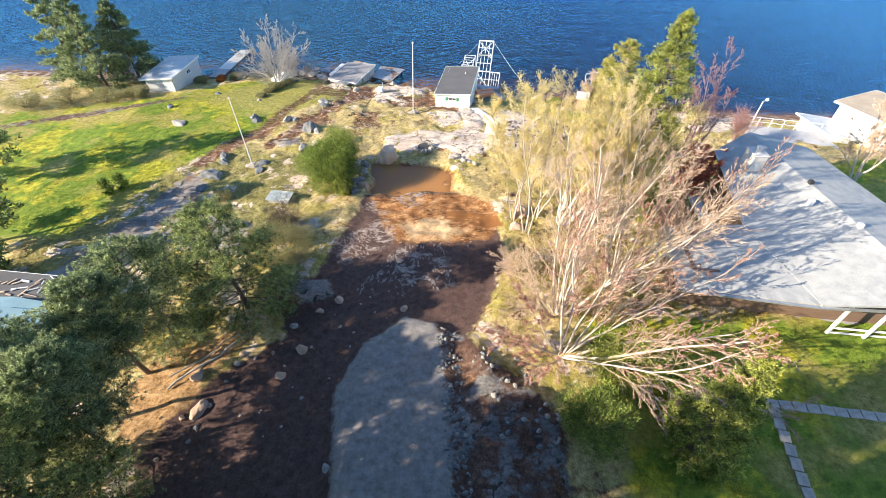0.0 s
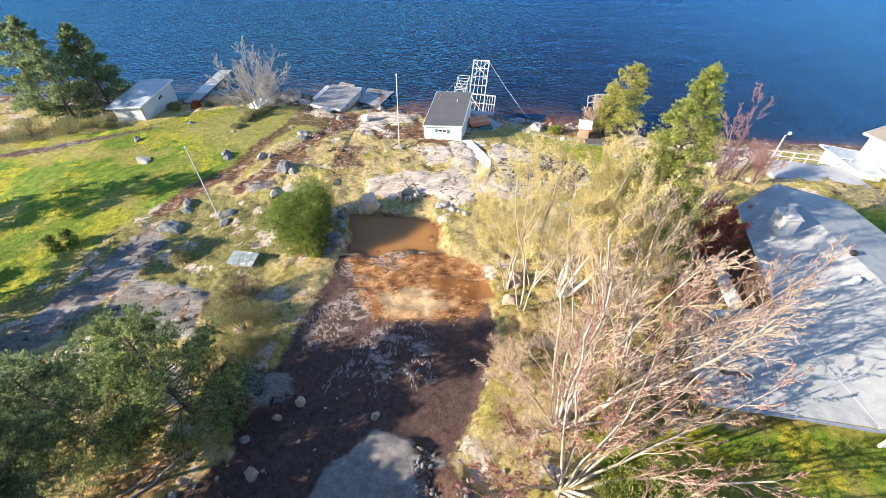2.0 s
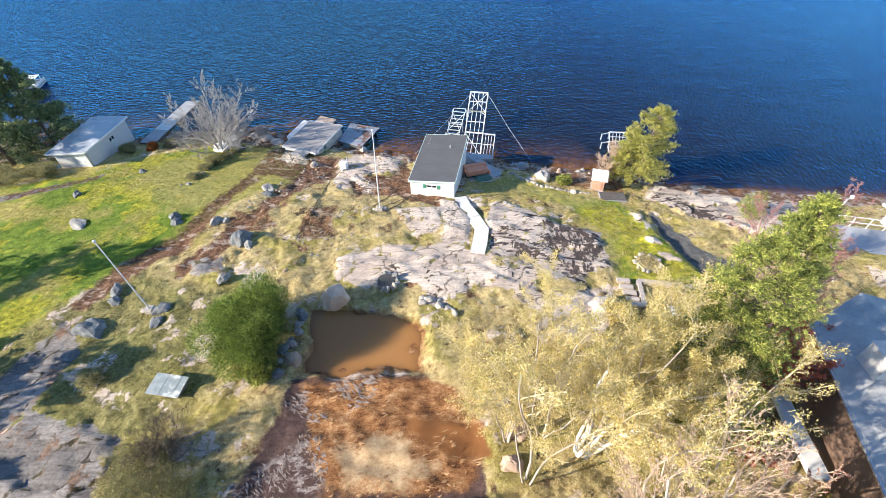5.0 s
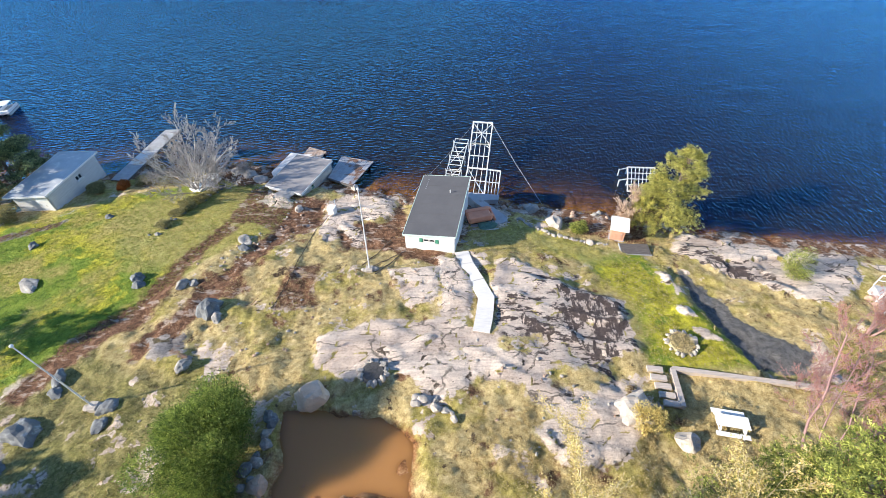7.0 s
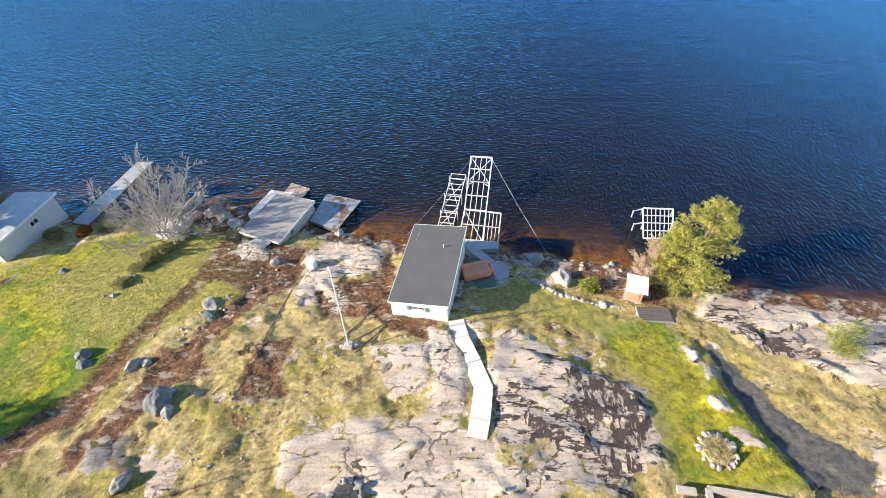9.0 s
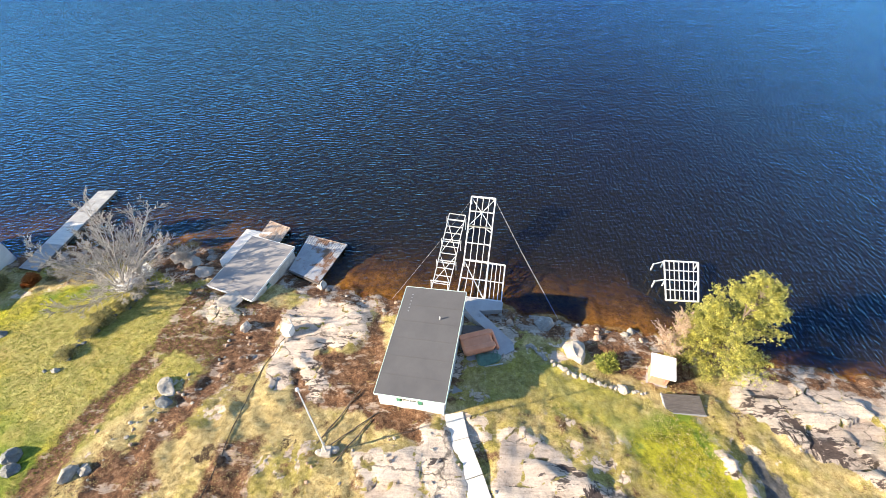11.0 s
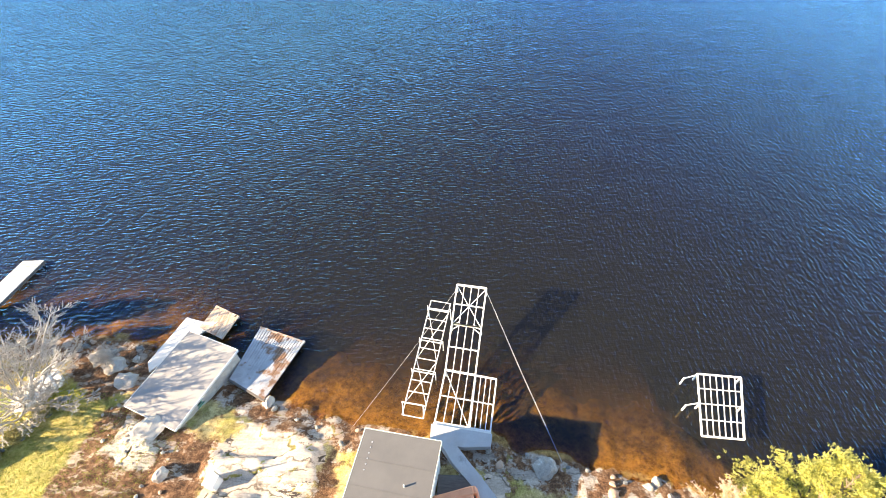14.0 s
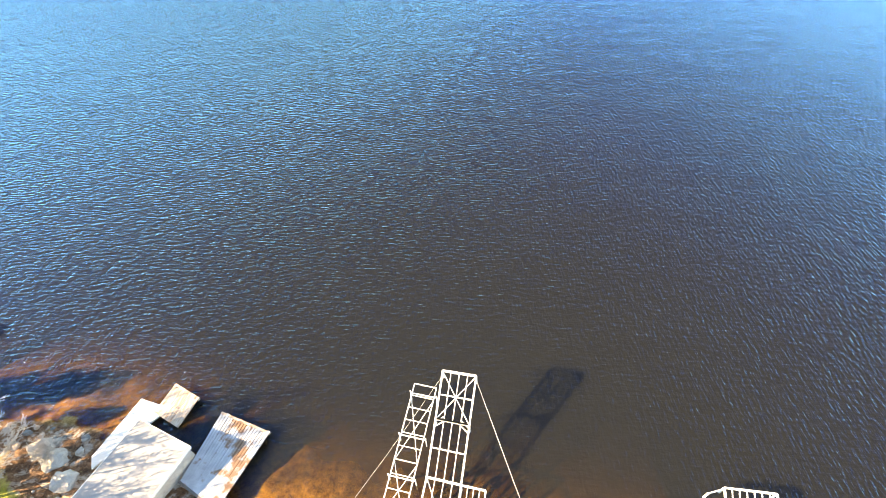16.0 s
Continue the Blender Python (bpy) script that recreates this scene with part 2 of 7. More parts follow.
M = {
    "white_wall": surface("white_wall", (0.82, 0.82, 0.80), (0.70, 0.70, 0.68), 1.5, 0.55, bump=0.1, stretch=(1, 1, 8)),
    "grey_wall": surface("grey_wall", (0.62, 0.62, 0.62), (0.50, 0.50, 0.50), 1.5, 0.6, bump=0.15, stretch=(1, 1, 8)),
    "block_wall": surface("block_wall", (0.52, 0.50, 0.47), (0.34, 0.33, 0.31), 3, 0.85, bump=0.5, stain=(0.25, 0.23, 0.20)),
    "roof_dark": surface("roof_dark", (0.115, 0.112, 0.115), (0.085, 0.083, 0.087), 0.6, 0.85, bump=0.3, grain=60),
    "roof_grey": surface("roof_grey", (0.33, 0.31, 0.30), (0.255, 0.24, 0.235), 0.8, 0.8, bump=0.25, stain=(0.21, 0.195, 0.19)),
    "roof_cottage": surface("roof_cottage", (0.45, 0.45, 0.43), (0.31, 0.315, 0.315), 1.6, 0.75, bump=0.35, grain=14, stain=(0.30, 0.305, 0.31), stain_scale=0.9, stain_at=0.58),
    "trim_green": surface("trim_green", (0.10, 0.34, 0.22), (0.07, 0.26, 0.17), 4, 0.5, bump=0.05),
    "trim_pale": surface("trim_pale", (0.66, 0.80, 0.70), (0.56, 0.72, 0.62), 4, 0.5, bump=0.05),
    "frame_white": surface("frame_white", (0.80, 0.80, 0.77), (0.62, 0.61, 0.57), 3, 0.45, bump=0.1, stain=(0.42, 0.33, 0.24), stain_at=0.68, stain_scale=3),
    "planks_pale": surface("planks_pale", (0.80, 0.76, 0.70), (0.66, 0.62, 0.57), 2, 0.7, bump=0.3, stretch=(1, 6, 1)),
    "planks_grey": surface("planks_grey", (0.36, 0.36, 0.37), (0.25, 0.25, 0.26), 2, 0.75, bump=0.4, stretch=(6, 1, 1)),
    "planks_dark": surface("planks_dark", (0.15, 0.13, 0.12), (0.08, 0.07, 0.065), 2, 0.8, bump=0.4, stretch=(1, 5, 1)),
    "planks_worn": surface("planks_worn", (0.46, 0.47, 0.50), (0.30, 0.31, 0.33), 1.6, 0.6, bump=0.3, stain=(0.22, 0.12, 0.07), stain_at=0.52, stain_scale=0.9),
    "planks_rust": surface("planks_rust", (0.62, 0.52, 0.42), (0.30, 0.17, 0.10), 1.0, 0.6, bump=0.3, stretch=(6, 1, 1)),
    "concrete": surface("concrete", (0.46, 0.46, 0.47), (0.36, 0.36, 0.37), 1.2, 0.85, bump=0.3, stain=(0.30, 0.30, 0.30)),
    "orange": surface("orange", (0.88, 0.38, 0.21), (0.74, 0.29, 0.15), 2, 0.5, bump=0.1),
    "boat_green": surface("boat_green", (0.15, 0.27, 0.20), (0.08, 0.15, 0.115), 3, 0.6, bump=0.2),
    "brick_red": surface("brick_red", (0.62, 0.35, 0.24), (0.48, 0.26, 0.17), 5, 0.8, bump=0.3),
    "white_plastic": surface("white_plastic", (0.84, 0.84, 0.83), (0.74, 0.74, 0.73), 2, 0.4, bump=0.05),
    "stone": surface("stone", (0.40, 0.37, 0.33), (0.21, 0.20, 0.18), 2.2, 0.85, bump=0.6, grain=18, stain=(0.55, 0.53, 0.48), stain_at=0.6, stain_scale=2.5),
    "stone_pale": surface("stone_pale", (0.54, 0.48, 0.41), (0.34, 0.30, 0.26), 2.2, 0.85, bump=0.6, grain=18),
    "stone_white": surface("stone_white", (0.72, 0.69, 0.65), (0.50, 0.47, 0.44), 2.2, 0.85, bump=0.6, grain=18),
    "stone_tan": surface("stone_tan", (0.76, 0.59, 0.43), (0.56, 0.42, 0.30), 1.5, 0.85, bump=0.5, grain=18),
    "stone_rust": surface("stone_rust", (0.52, 0.37, 0.27), (0.36, 0.25, 0.18), 1.5, 0.85, bump=0.5, grain=18),
    "stone_dark": surface("stone_dark", (0.20, 0.21, 0.21), (0.10, 0.105, 0.11), 2.2, 0.85, bump=0.6, grain=18, stain=(0.34, 0.36, 0.36), stain_at=0.58, stain_scale=2),
    "bark_pale": surface("bark_pale", (0.60, 0.52, 0.435), (0.40, 0.34, 0.28), 4, 0.85, bump=0.4),
    "bark_grey": surface("bark_grey", (0.46, 0.43, 0.40), (0.28, 0.26, 0.25), 4, 0.85, bump=0.4),
    "bark_white": surface("bark_white", (0.84, 0.81, 0.75), (0.60, 0.56, 0.50), 4, 0.8, bump=0.3, stain=(0.22, 0.19, 0.17), stain_at=0.64, stain_scale=3),
    "bark_silver": surface("bark_silver", (0.50, 0.46, 0.42), (0.33, 0.30, 0.275), 4, 0.85, bump=0.3),
    "bark_brown": surface("bark_brown", (0.20, 0.15, 0.11), (0.10, 0.075, 0.055), 4, 0.9, bump=0.5),
    "twig_tan": surface("twig_tan", (0.60, 0.46, 0.34), (0.42, 0.31, 0.22), 4, 0.9, bump=0),
    "twig_yellow": surface("twig_yellow", (0.74, 0.64, 0.42), (0.56, 0.46, 0.28), 4, 0.9, bump=0),
    "twig_red": surface("twig_red", (0.40, 0.25, 0.24), (0.28, 0.17, 0.17), 4, 0.9, bump=0),
    "metal_grey": surface("metal_grey", (0.55, 0.56, 0.58), (0.40, 0.41, 0.43), 3, 0.4, metal=0.6, bump=0.1),
    "rubber": surface("rubber", (0.035, 0.035, 0.035), (0.02, 0.02, 0.02), 5, 0.7, bump=0),
    "cable_pale": surface("cable_pale", (0.62, 0.60, 0.56), (0.5, 0.48, 0.45), 5, 0.6, bump=0),
    "pine": leaf_material("pine", (0.10, 0.14, 0.06), (0.46, 0.53, 0.24), 0.5, 0.95),
    "pine_grey": leaf_material("pine_grey", (0.11, 0.155, 0.085), (0.46, 0.535, 0.30), 0.5, 0.95),
    "juniper": leaf_material("juniper", (0.08, 0.14, 0.03), (0.40, 0.48, 0.12), 0.35, 0.95),
    "pine_yellow": leaf_material("pine_yellow", (0.30, 0.31, 0.07), (0.73, 0.69, 0.25), 0.45, 0.85),
    "spruce": leaf_material("spruce", (0.14, 0.185, 0.04), (0.56, 0.58, 0.17), 0.35, 0.95),
    "bud_yellow": leaf_material("bud_yellow", (0.52, 0.42, 0.14), (0.86, 0.73, 0.34), 0.45),
    "bud_red": leaf_material("bud_red", (0.28, 0.115, 0.095), (0.54, 0.27, 0.22)),
    "bud_tan": leaf_material("bud_tan", (0.58, 0.4, 0.3), (0.84, 0.66, 0.52)),
    "shrub_olive": leaf_material("shrub_olive", (0.22, 0.21, 0.1), (0.5, 0.46, 0.24)),
    "red_leaf": leaf_material("red_leaf", (0.46, 0.11, 0.06), (0.78, 0.27, 0.17)),
    "rust_leaf": leaf_material("rust_leaf", (0.30, 0.10, 0.03), (0.55, 0.22, 0.07)),
    "straw": leaf_material("straw", (0.32, 0.25, 0.11), (0.66, 0.55, 0.3), 0.2),
    "grass_green": leaf_material("grass_green", (0.10, 0.16, 0.02), (0.34, 0.38, 0.05), 0.2),
}


# ---- ground ----
SHORE_X = [-400, -65, -45, -36, -24, -18, -9.3, -3, 4.8, 8, 14, 22, 26, 32, 50, 400]
SHORE_Y = [30, 8, 6, 7, 8.2, 7.7, 4, 2.6, 1.8, 0.9, 0.3, -2.2, -3, -4, -5, -20]
RISE_D = [-300, -40, -14, -5, 0, 1, 3, 9, 13, 18, 25, 40, 60, 250]
RISE_Z = [-6, -5, -2.8, -0.75, 0, 0.3, 0.75, 2.1, 3.0, 3.5, 4.2, 5.2, 6.2, 12]
FALL_X = [-70, -40, -22, -12, -3, 6, 12, 30]
FALL_Z = [0.35, 0.4, 0.66, 0.85, 1, 1, 0.85, 0.85]
LAWN = [(-35.6, -1.2), (-32.0, 1.6), (-29.0, 3.0), (-22, 4.6), (-16.7, 3.6), (-13.6, 2.2), (-14.4, -4.5), (-17.2, -6.5), (-20.0, -11.0), (-22.5, -15.3),
        (-25.4, -18.4), (-26.8, -20.0), (-27.6, -23.2), (-31.0, -29.0), (-48, -30), (-62, -24), (-58, -8), (-44, -4.2)]
LAWN_EAST = [(9.5, -5.2), (12.1, -6.4), (15.0, -6.0), (16.3, -11.0), (17.5, -13.4), (18.0, -17.1), (13.2, -17.4), (11.9, -16.8), (11.6, -12.0)]
LAWN_NEAR_HOUSE = [(2.4, -2.9), (6.5, -2.6), (9.5, -4.2), (12.5, -5.6), (11.5, -8.0), (7.5, -6.8), (3.2, -6.4)]
LAWN_SOUTH = [(6.0, -38.0), (15.4, -37.5), (19.7, -37.0), (40, -38), (40, -75), (6.0, -75)]
LAWN_COTTAGE = [(23, -21), (40, -17), (45, -40), (24, -38)]
TRACK_A = [(-18.9, -3.0), (-19.8, -6.5), (-20.9, -9.6), (-21.3, -12.3), (-23.2, -14.1), (-24.4, -16.3), (-25.2, -19.5), (-24.2, -19.8), (-23.2, -17.8), (-21.7, -15.2), (-20.3, -14.2), (-19.7, -11.5), (-19.5, -8.6), (-18.8, -6.1), (-17.8, -3.9)]
TRACK_B = [(-13.9, -3.4), (-12.9, -5.0), (-15.3, -9.4), (-16.0, -12.5), (-17.0, -15.5), (-19.0, -17.0), (-19.6, -16.0), (-17.6, -13.0), (-16.6, -10.0)]
EARTH_A = [(-18.8, 2.7), (-17.8, 3.7), (-13.3, 1.6), (-11.2, 1.0), (-11.0, -2.6), (-11.9, -4.6), (-14.0, -4.4), (-16.7, -2.9), (-18.8, -3.1)]
EARTH_B = [(-4.6, 1.0), (-3.4, -3.8), (-0.4, -6.7), (-0.6, -9.1), (-4.3, -7.0), (-8.1, -6.4), (-9.2, -4.4), (-7.6, -2.9), (-5.4, -3.0)]
EARTH_D = [(-24.6, 7.8), (-18.5, 7.4), (-17.6, 4.4), (-20.4, 3.6), (-23.0, 5.4)]
EARTH_C = [(8.8, 0.2), (14.0, -0.4), (16.5, -1.5), (15.6, -5.0), (12.5, -3.8), (10.4, -2.6)]
SLAB_MAIN = [(-8.0, -15.7), (-4.1, -14.2), (0.6, -14.2), (2.8, -15.6), (3.1, -17.4), (4.6, -18.2), (3.7, -19.4), (1.2, -18.6), (0.2, -19.6), (-2.9, -18.2), (-5.7, -18.9), (-7.6, -17.6)]
SLAB_EAST = [(3.6, -9.4), (4.9, -7.9), (6.5, -8.8), (7.8, -10.4), (11.7, -12.0), (11.2, -16.2), (9.6, -16.9), (7.6, -15.6), (6.3, -15.2), (2.8, -15.0), (3.1, -13.6), (4.0, -11.8)]
SLAB_SOUTH = [(3.2, -17.0), (7.1, -17.3), (9.6, -18.8), (10.6, -20.4), (8.4, -23.1), (5.9, -23.3), (4.6, -21.7), (5.8, -20.7), (4.3, -19.5)]
SLAB_WEST = [(-11.4, 1.2), (-10.4, 2.2), (-8.2, 2.9), (-5.7, 2.4), (-4.9, 0.7), (-5.0, -1.3), (-6.5, -2.4), (-7.4, -1.9), (-8.3, -3.2), (-6.7, -4.6), (-6.5, -5.4), (-7.0, -6.4), (-7.5, -6.0), (-9.1, -3.9), (-8.9, -5.3), (-10.1, -5.6), (-10.6, -5.0), (-10.9, -1.6)]
SLAB_BIG = [(-7.6, -16.0), (-6.3, -15.1), (-3.4, -14.3), (0.4, -14.1), (2.6, -15.9), (3.3, -14.0), (2.9, -11.0), (3.5, -7.9), (4.8, -7.6), (7.5, -10.3), (9.8, -11.6), (11.3, -12.8), (10.7, -16.1),
            (9.3, -17.1), (9.6, -18.6), (8.1, -18.5), (6.5, -19.2), (6.0, -20.4), (4.9, -20.0), (4.1, -19.0), (2.8, -17.9), (1.9, -17.9), (1.3, -19.2), (0.1, -19.8), (-1.2, -19.1), (-2.9, -18.1), (-5.8, -17.6)]
POCKET_A = [(3.0, -15.7), (5.6, -15.3), (6.1, -16.2), (4.5, -16.9), (3.1, -16.5)]
POCKET_B = [(5.6, -17.8), (8.0, -17.5), (9.3, -18.2), (8.3, -19.1), (5.8, -18.9)]
POCKET_C = [(1.6, -18.4), (3.9, -18.9), (4.2, -19.7), (1.4, -19.7)]
EARTH_F = [(-11.6, -11.4), (-11.4, -9.3), (-9.5, -8.6), (-9.4, -11.4), (-9.0, -12.9), (-11.3, -13.0)]
EARTH_G = [(-17.8, -10.3), (-15.3, -9.4), (-14.0, -11.3), (-16.5, -12.3), (-16.8, -14.5), (-17.1, -16.0), (-18.0, -15.4), (-17.5, -13.5)]
EDGE_DROP = [(16.6, -8.2), (16.5, -11.5), (17.1, -14.0), (17.7, -15.8), (18.2, -17.6), (23.5, -17.6), (22.5, -14.0), (20.5, -10.0)]
STAIN_A = [(7.4, -10.9), (9.5, -11.1), (11.3, -12.3), (11.2, -14.1), (10.3, -15.4), (9.4, -16.7), (8.3, -15.9), (7.9, -14.0), (6.8, -14.3), (7.0, -13.2), (7.9, -12.2)]
STAIN_B = [(4.5, -13.7), (6.0, -14.5), (6.4, -15.0), (5.0, -15.4)]
STAIN_C = [(7.6, -14.7), (8.9, -15.6), (10.2, -16.5), (8.9, -16.8), (7.9, -15.8)]
# a shaded patch of the shore outcrop, painted dark along with the stains
SHADE_E = [(19.9, -6.2), (21.0, -7.1), (21.9, -9.1), (21.0, -10.1), (19.5, -9.2)]
STAIN_D = [(-6.9, -3.0), (-6.3, -2.7), (-7.2, -4.6), (-7.9, -4.2)]
STRIP = [(17.1, -8.2), (16.9, -10.8), (17.3, -13.4), (17.7, -15.1), (18.0, -17.1), (20.8, -17.4), (22.2, -15.8), (20.5, -14.6), (19.3, -13.4), (18.7, -11.4), (18.0, -9.5)]
MOSSY = [(10.5, -7.8), (14.9, -7.1), (15.8, -10.0), (16.1, -13.2), (17.8, -17.0), (12.7, -17.3), (12.5, -15.7), (12.8, -12.5), (11.6, -10.8)]
SOD_A = [(-7.3, -35.8), (-5.1, -32.0), (-1.7, -31.5), (-1.6, -35.3), (-3.9, -36.5)]
SOD_B = [(-9.6, -31.3), (-6.4, -28.0), (-5.4, -31.0), (-9.0, -33.4)]
SOD_C = [(-8.6, -26.6), (-3.5, -25.2), (-4.2, -26.6), (-6.2, -28.0)]
TAN = [(-5.0, -29.2), (-2.5, -28.4), (-0.6, -30.0), (-1.8, -31.0), (-4.4, -30.7)]
WETLANE = [(-1.9, -27.6), (1.6, -28.0), (2.3, -29.7), (0.0, -29.5), (-1.9, -28.3)]
BANK = [(-18.3, -42.4), (-17.0, -40.3), (-12.8, -38.7), (-12.9, -39.6), (-14.0, -41.4), (-14.4, -43.5), (-14.5, -46.0), (-15.0, -46.9), (-17.6, -44.4)]
LAWN_DRY = [(-31, -3.5), (-29, 0.8), (-22, 4.4), (-13.4, 2.4), (-13.6, -5.0), (-18, -9.6), (-23, -9.0), (-27, -6.4)]
SLAB_FLAG = [(-4.2, -9.5), (-0.6, -9.0), (-0.5, -12.4), (-2.7, -12.9)]
SLAB_WALK = [(-0.8, -7.9), (0.7, -7.9), (1.9, -11.8), (1.2, -14.4), (-0.4, -13.9)]
OUTCROP_A = [(-22.7, -27.1), (-19.8, -27.6), (-16.6, -28.6), (-15.6, -32.6), (-18.3, -32.3), (-22.4, -30.6), (-23.4, -28.7)]
OUTCROP_B = [(-19.0, -15.4), (-16.5, -15.3), (-15.4, -17.3), (-18.0, -17.0)]
OUTCROP_C = [(-12.6, -34.9), (-9.4, -35.0), (-8.6, -36.3), (-10.3, -37.1), (-11.5, -38.1), (-12.4, -36.5)]
OUTCROP_D = [(-17.3, 0.4), (-17.1, 2.3), (-15.3, 1.5), (-13.9, 0.4), (-14.2, -0.6), (-15.0, -0.9), (-16.2, -0.4)]
OUTCROP_F = [(14.9, -12.6), (15.8, -12.5), (16.2, -13.4), (15.2, -13.5)]
OUTCROP_G = [(15.5, -14.2), (16.3, -14.3), (16.8, -15.3), (15.9, -15.1)]
OUTCROP_H = [(15.2, -8.5), (15.9, -8.6), (16.4, -11.0), (15.7, -11.1)]
OUTCROP_E = [(17.6, -5.4), (19.4, -3.0), (23.9, -3.6), (32.4, -4.9), (30.2, -9.0), (25.9, -11.8), (23.5, -10.6), (21.7, -9.4), (20.0, -8.0)]
SOIL = [(-12.5, -35.1), (-10.2, -34.2), (-9.6, -31.4), (-9.0, -29.0), (-8.4, -25.4), (-4.1, -25.2), (-1.2, -25.0), (1.8, -27.5), (2.0, -32.9), (1.0, -36.5),
        (-0.6, -39.8), (-0.6, -52), (-6, -60), (-16, -60), (-15.6, -45.2), (-13.6, -41.4), (-10.9, -39.2)]
ORANGE = [(-6.6, -29.1), (-7.6, -25.8), (-4.1, -25.4), (-1.0, -25.2), (1.6, -27.0), (2.0, -29.6), (0.8, -31.1), (-2.2, -31.4), (-5.3, -31.3)]
POND = [(-8.3, -25.0), (-8.2, -22.7), (-8.4, -20.6), (-6.7, -20.3), (-2.8, -20.9), (-1.3, -21.7), (-1.3, -24.8), (-4.0, -24.9), (-6.1, -25.1)]
GRAVEL = [(-5.8, -60), (-6.4, -48.1), (-7.3, -43.1), (-6.3, -40.1), (-4.0, -38.2), (-2.4, -38.8), (-1.9, -41.3), (-1.6, -43.8), (-1.4, -48.1), (-1.0, -60)]
RUBBLE = [(-2.4, -38.9), (-0.6, -39.8), (1.3, -42.0), (3.6, -44.0), (3.0, -52.1), (2.5, -60), (-1.0, -60), (-2.0, -41.3)]
ROAD = [(-22.6, -26.6), (-22.1, -23.2), (-24.6, -20.8), (-25.9, -24.6), (-28.3, -30.8), (-31.3, -36.5), (-28.8, -37.7), (-24.7, -31.4)]
TERRACE = [(13.1, -17.6), (20.6, -18.6), (20.0, -22.0), (17.0, -24.4), (11.4, -23.5), (12.8, -19.7)]
TURF = [(-33, -13), (-24, -15.5), (-19, -17.5), (-13.5, -18.5), (-12.6, -26), (-17, -30), (-33, -33)]
BARE_WEST = [(-34, -1.7), (-44, -6.5), (-60, -13), (-60, -14.4), (-44, -7.9), (-34, -2.8)]


def shore(x):
    return sum(np.interp(x + o, SHORE_X, SHORE_Y) for o in (-1.5, 0, 1.5)) / 3


def inside(x, y, loop):
    """Signed distance to an outline in metres, above nought inside it."""
    x, y = np.asarray(x, float), np.asarray(y, float)
    far, within = np.full(np.shape(x), 1e9), np.zeros(np.shape(x), bool)
    for (ax, ay), (bx, by) in zip(loop, loop[1:] + loop[:1]):
        ex, ey = bx - ax, by - ay
        k = np.clip(((x - ax) * ex + (y - ay) * ey) / (ex * ex + ey * ey), 0, 1)
        far = np.minimum(far, np.hypot(x - ax - k * ex, y - ay - k * ey))
        cross = ((ay > y) != (by > y)) & (x < ex * (y - ay) / (ey if ey else 1e-9) + ax)
        within ^= cross
    return np.where(within, far, -far)


def most(x, y, *loops):
    return np.maximum.reduce([inside(x, y, p) for p in loops])


def soft(d, width):
    t = np.clip(d / width * 0.5 + 0.5, 0, 1)
    return t * t * (3 - 2 * t)


def plain(x, y):
    """The lie of the land without small relief."""
    d = shore(x) - y
    p = sum(np.interp(d + o, RISE_D, RISE_Z) for o in (-1.2, -0.6, 0, 0.6, 1.2)) / 5 - 0.02
    a = sum(np.interp(x + o, FALL_X, FALL_Z) for o in (-2, 0, 2)) / 3
    drop = 1 + 1.8 * np.clip((x - 15) / 6, 0, 1)
    return np.where(p > 0, p * a, p * drop)


SLABS = (SLAB_BIG, SLAB_MAIN, SLAB_EAST, SLAB_SOUTH, SLAB_WEST, SLAB_FLAG, SLAB_WALK, OUTCROP_A, OUTCROP_B, OUTCROP_C, OUTCROP_D, OUTCROP_E, OUTCROP_F, OUTCROP_G, OUTCROP_H)


def blocks(x, y, lx, ly, turn, seed):
    """Fractured rock: a tone for each block, nought to one, and the distance to its joints."""
    c, sn = math.cos(turn), math.sin(turn)
    wx, wy = x + 0.35 * fbm(x * 0.8, y * 0.8, seed + 1, 3), y + 0.35 * fbm(x * 0.8, y * 0.8, seed + 2, 3)
    u, v = (wx * c + wy * sn) / lx, (wy * c - wx * sn) / ly
    iu, iv = np.floor(u), np.floor(v)
    d1, d2, tone = np.full(np.shape(u), 9.0), np.full(np.shape(u), 9.0), np.zeros(np.shape(u))
    for i in (-1, 0, 1):
        for j in (-1, 0, 1):
            a, b = iu + i, iv + j
            h1, h2, h3 = (vnoise(a + 0.0, b + 0.0, seed + k) for k in (3, 4, 5))
            d = np.maximum(np.abs(a + 0.15 + 0.7 * h1 - u) * 1.1, np.abs(b + 0.15 + 0.7 * h2 - v)) + 0.25 * np.hypot(a + 0.15 + 0.7 * h1 - u, b + 0.15 + 0.7 * h2 - v)
            near = d < d1
            d2 = np.where(near, d1, np.minimum(d2, d))
            d1, tone = np.where(near, d, d1), np.where(near, h3, tone)
    return tone, d2 - d1


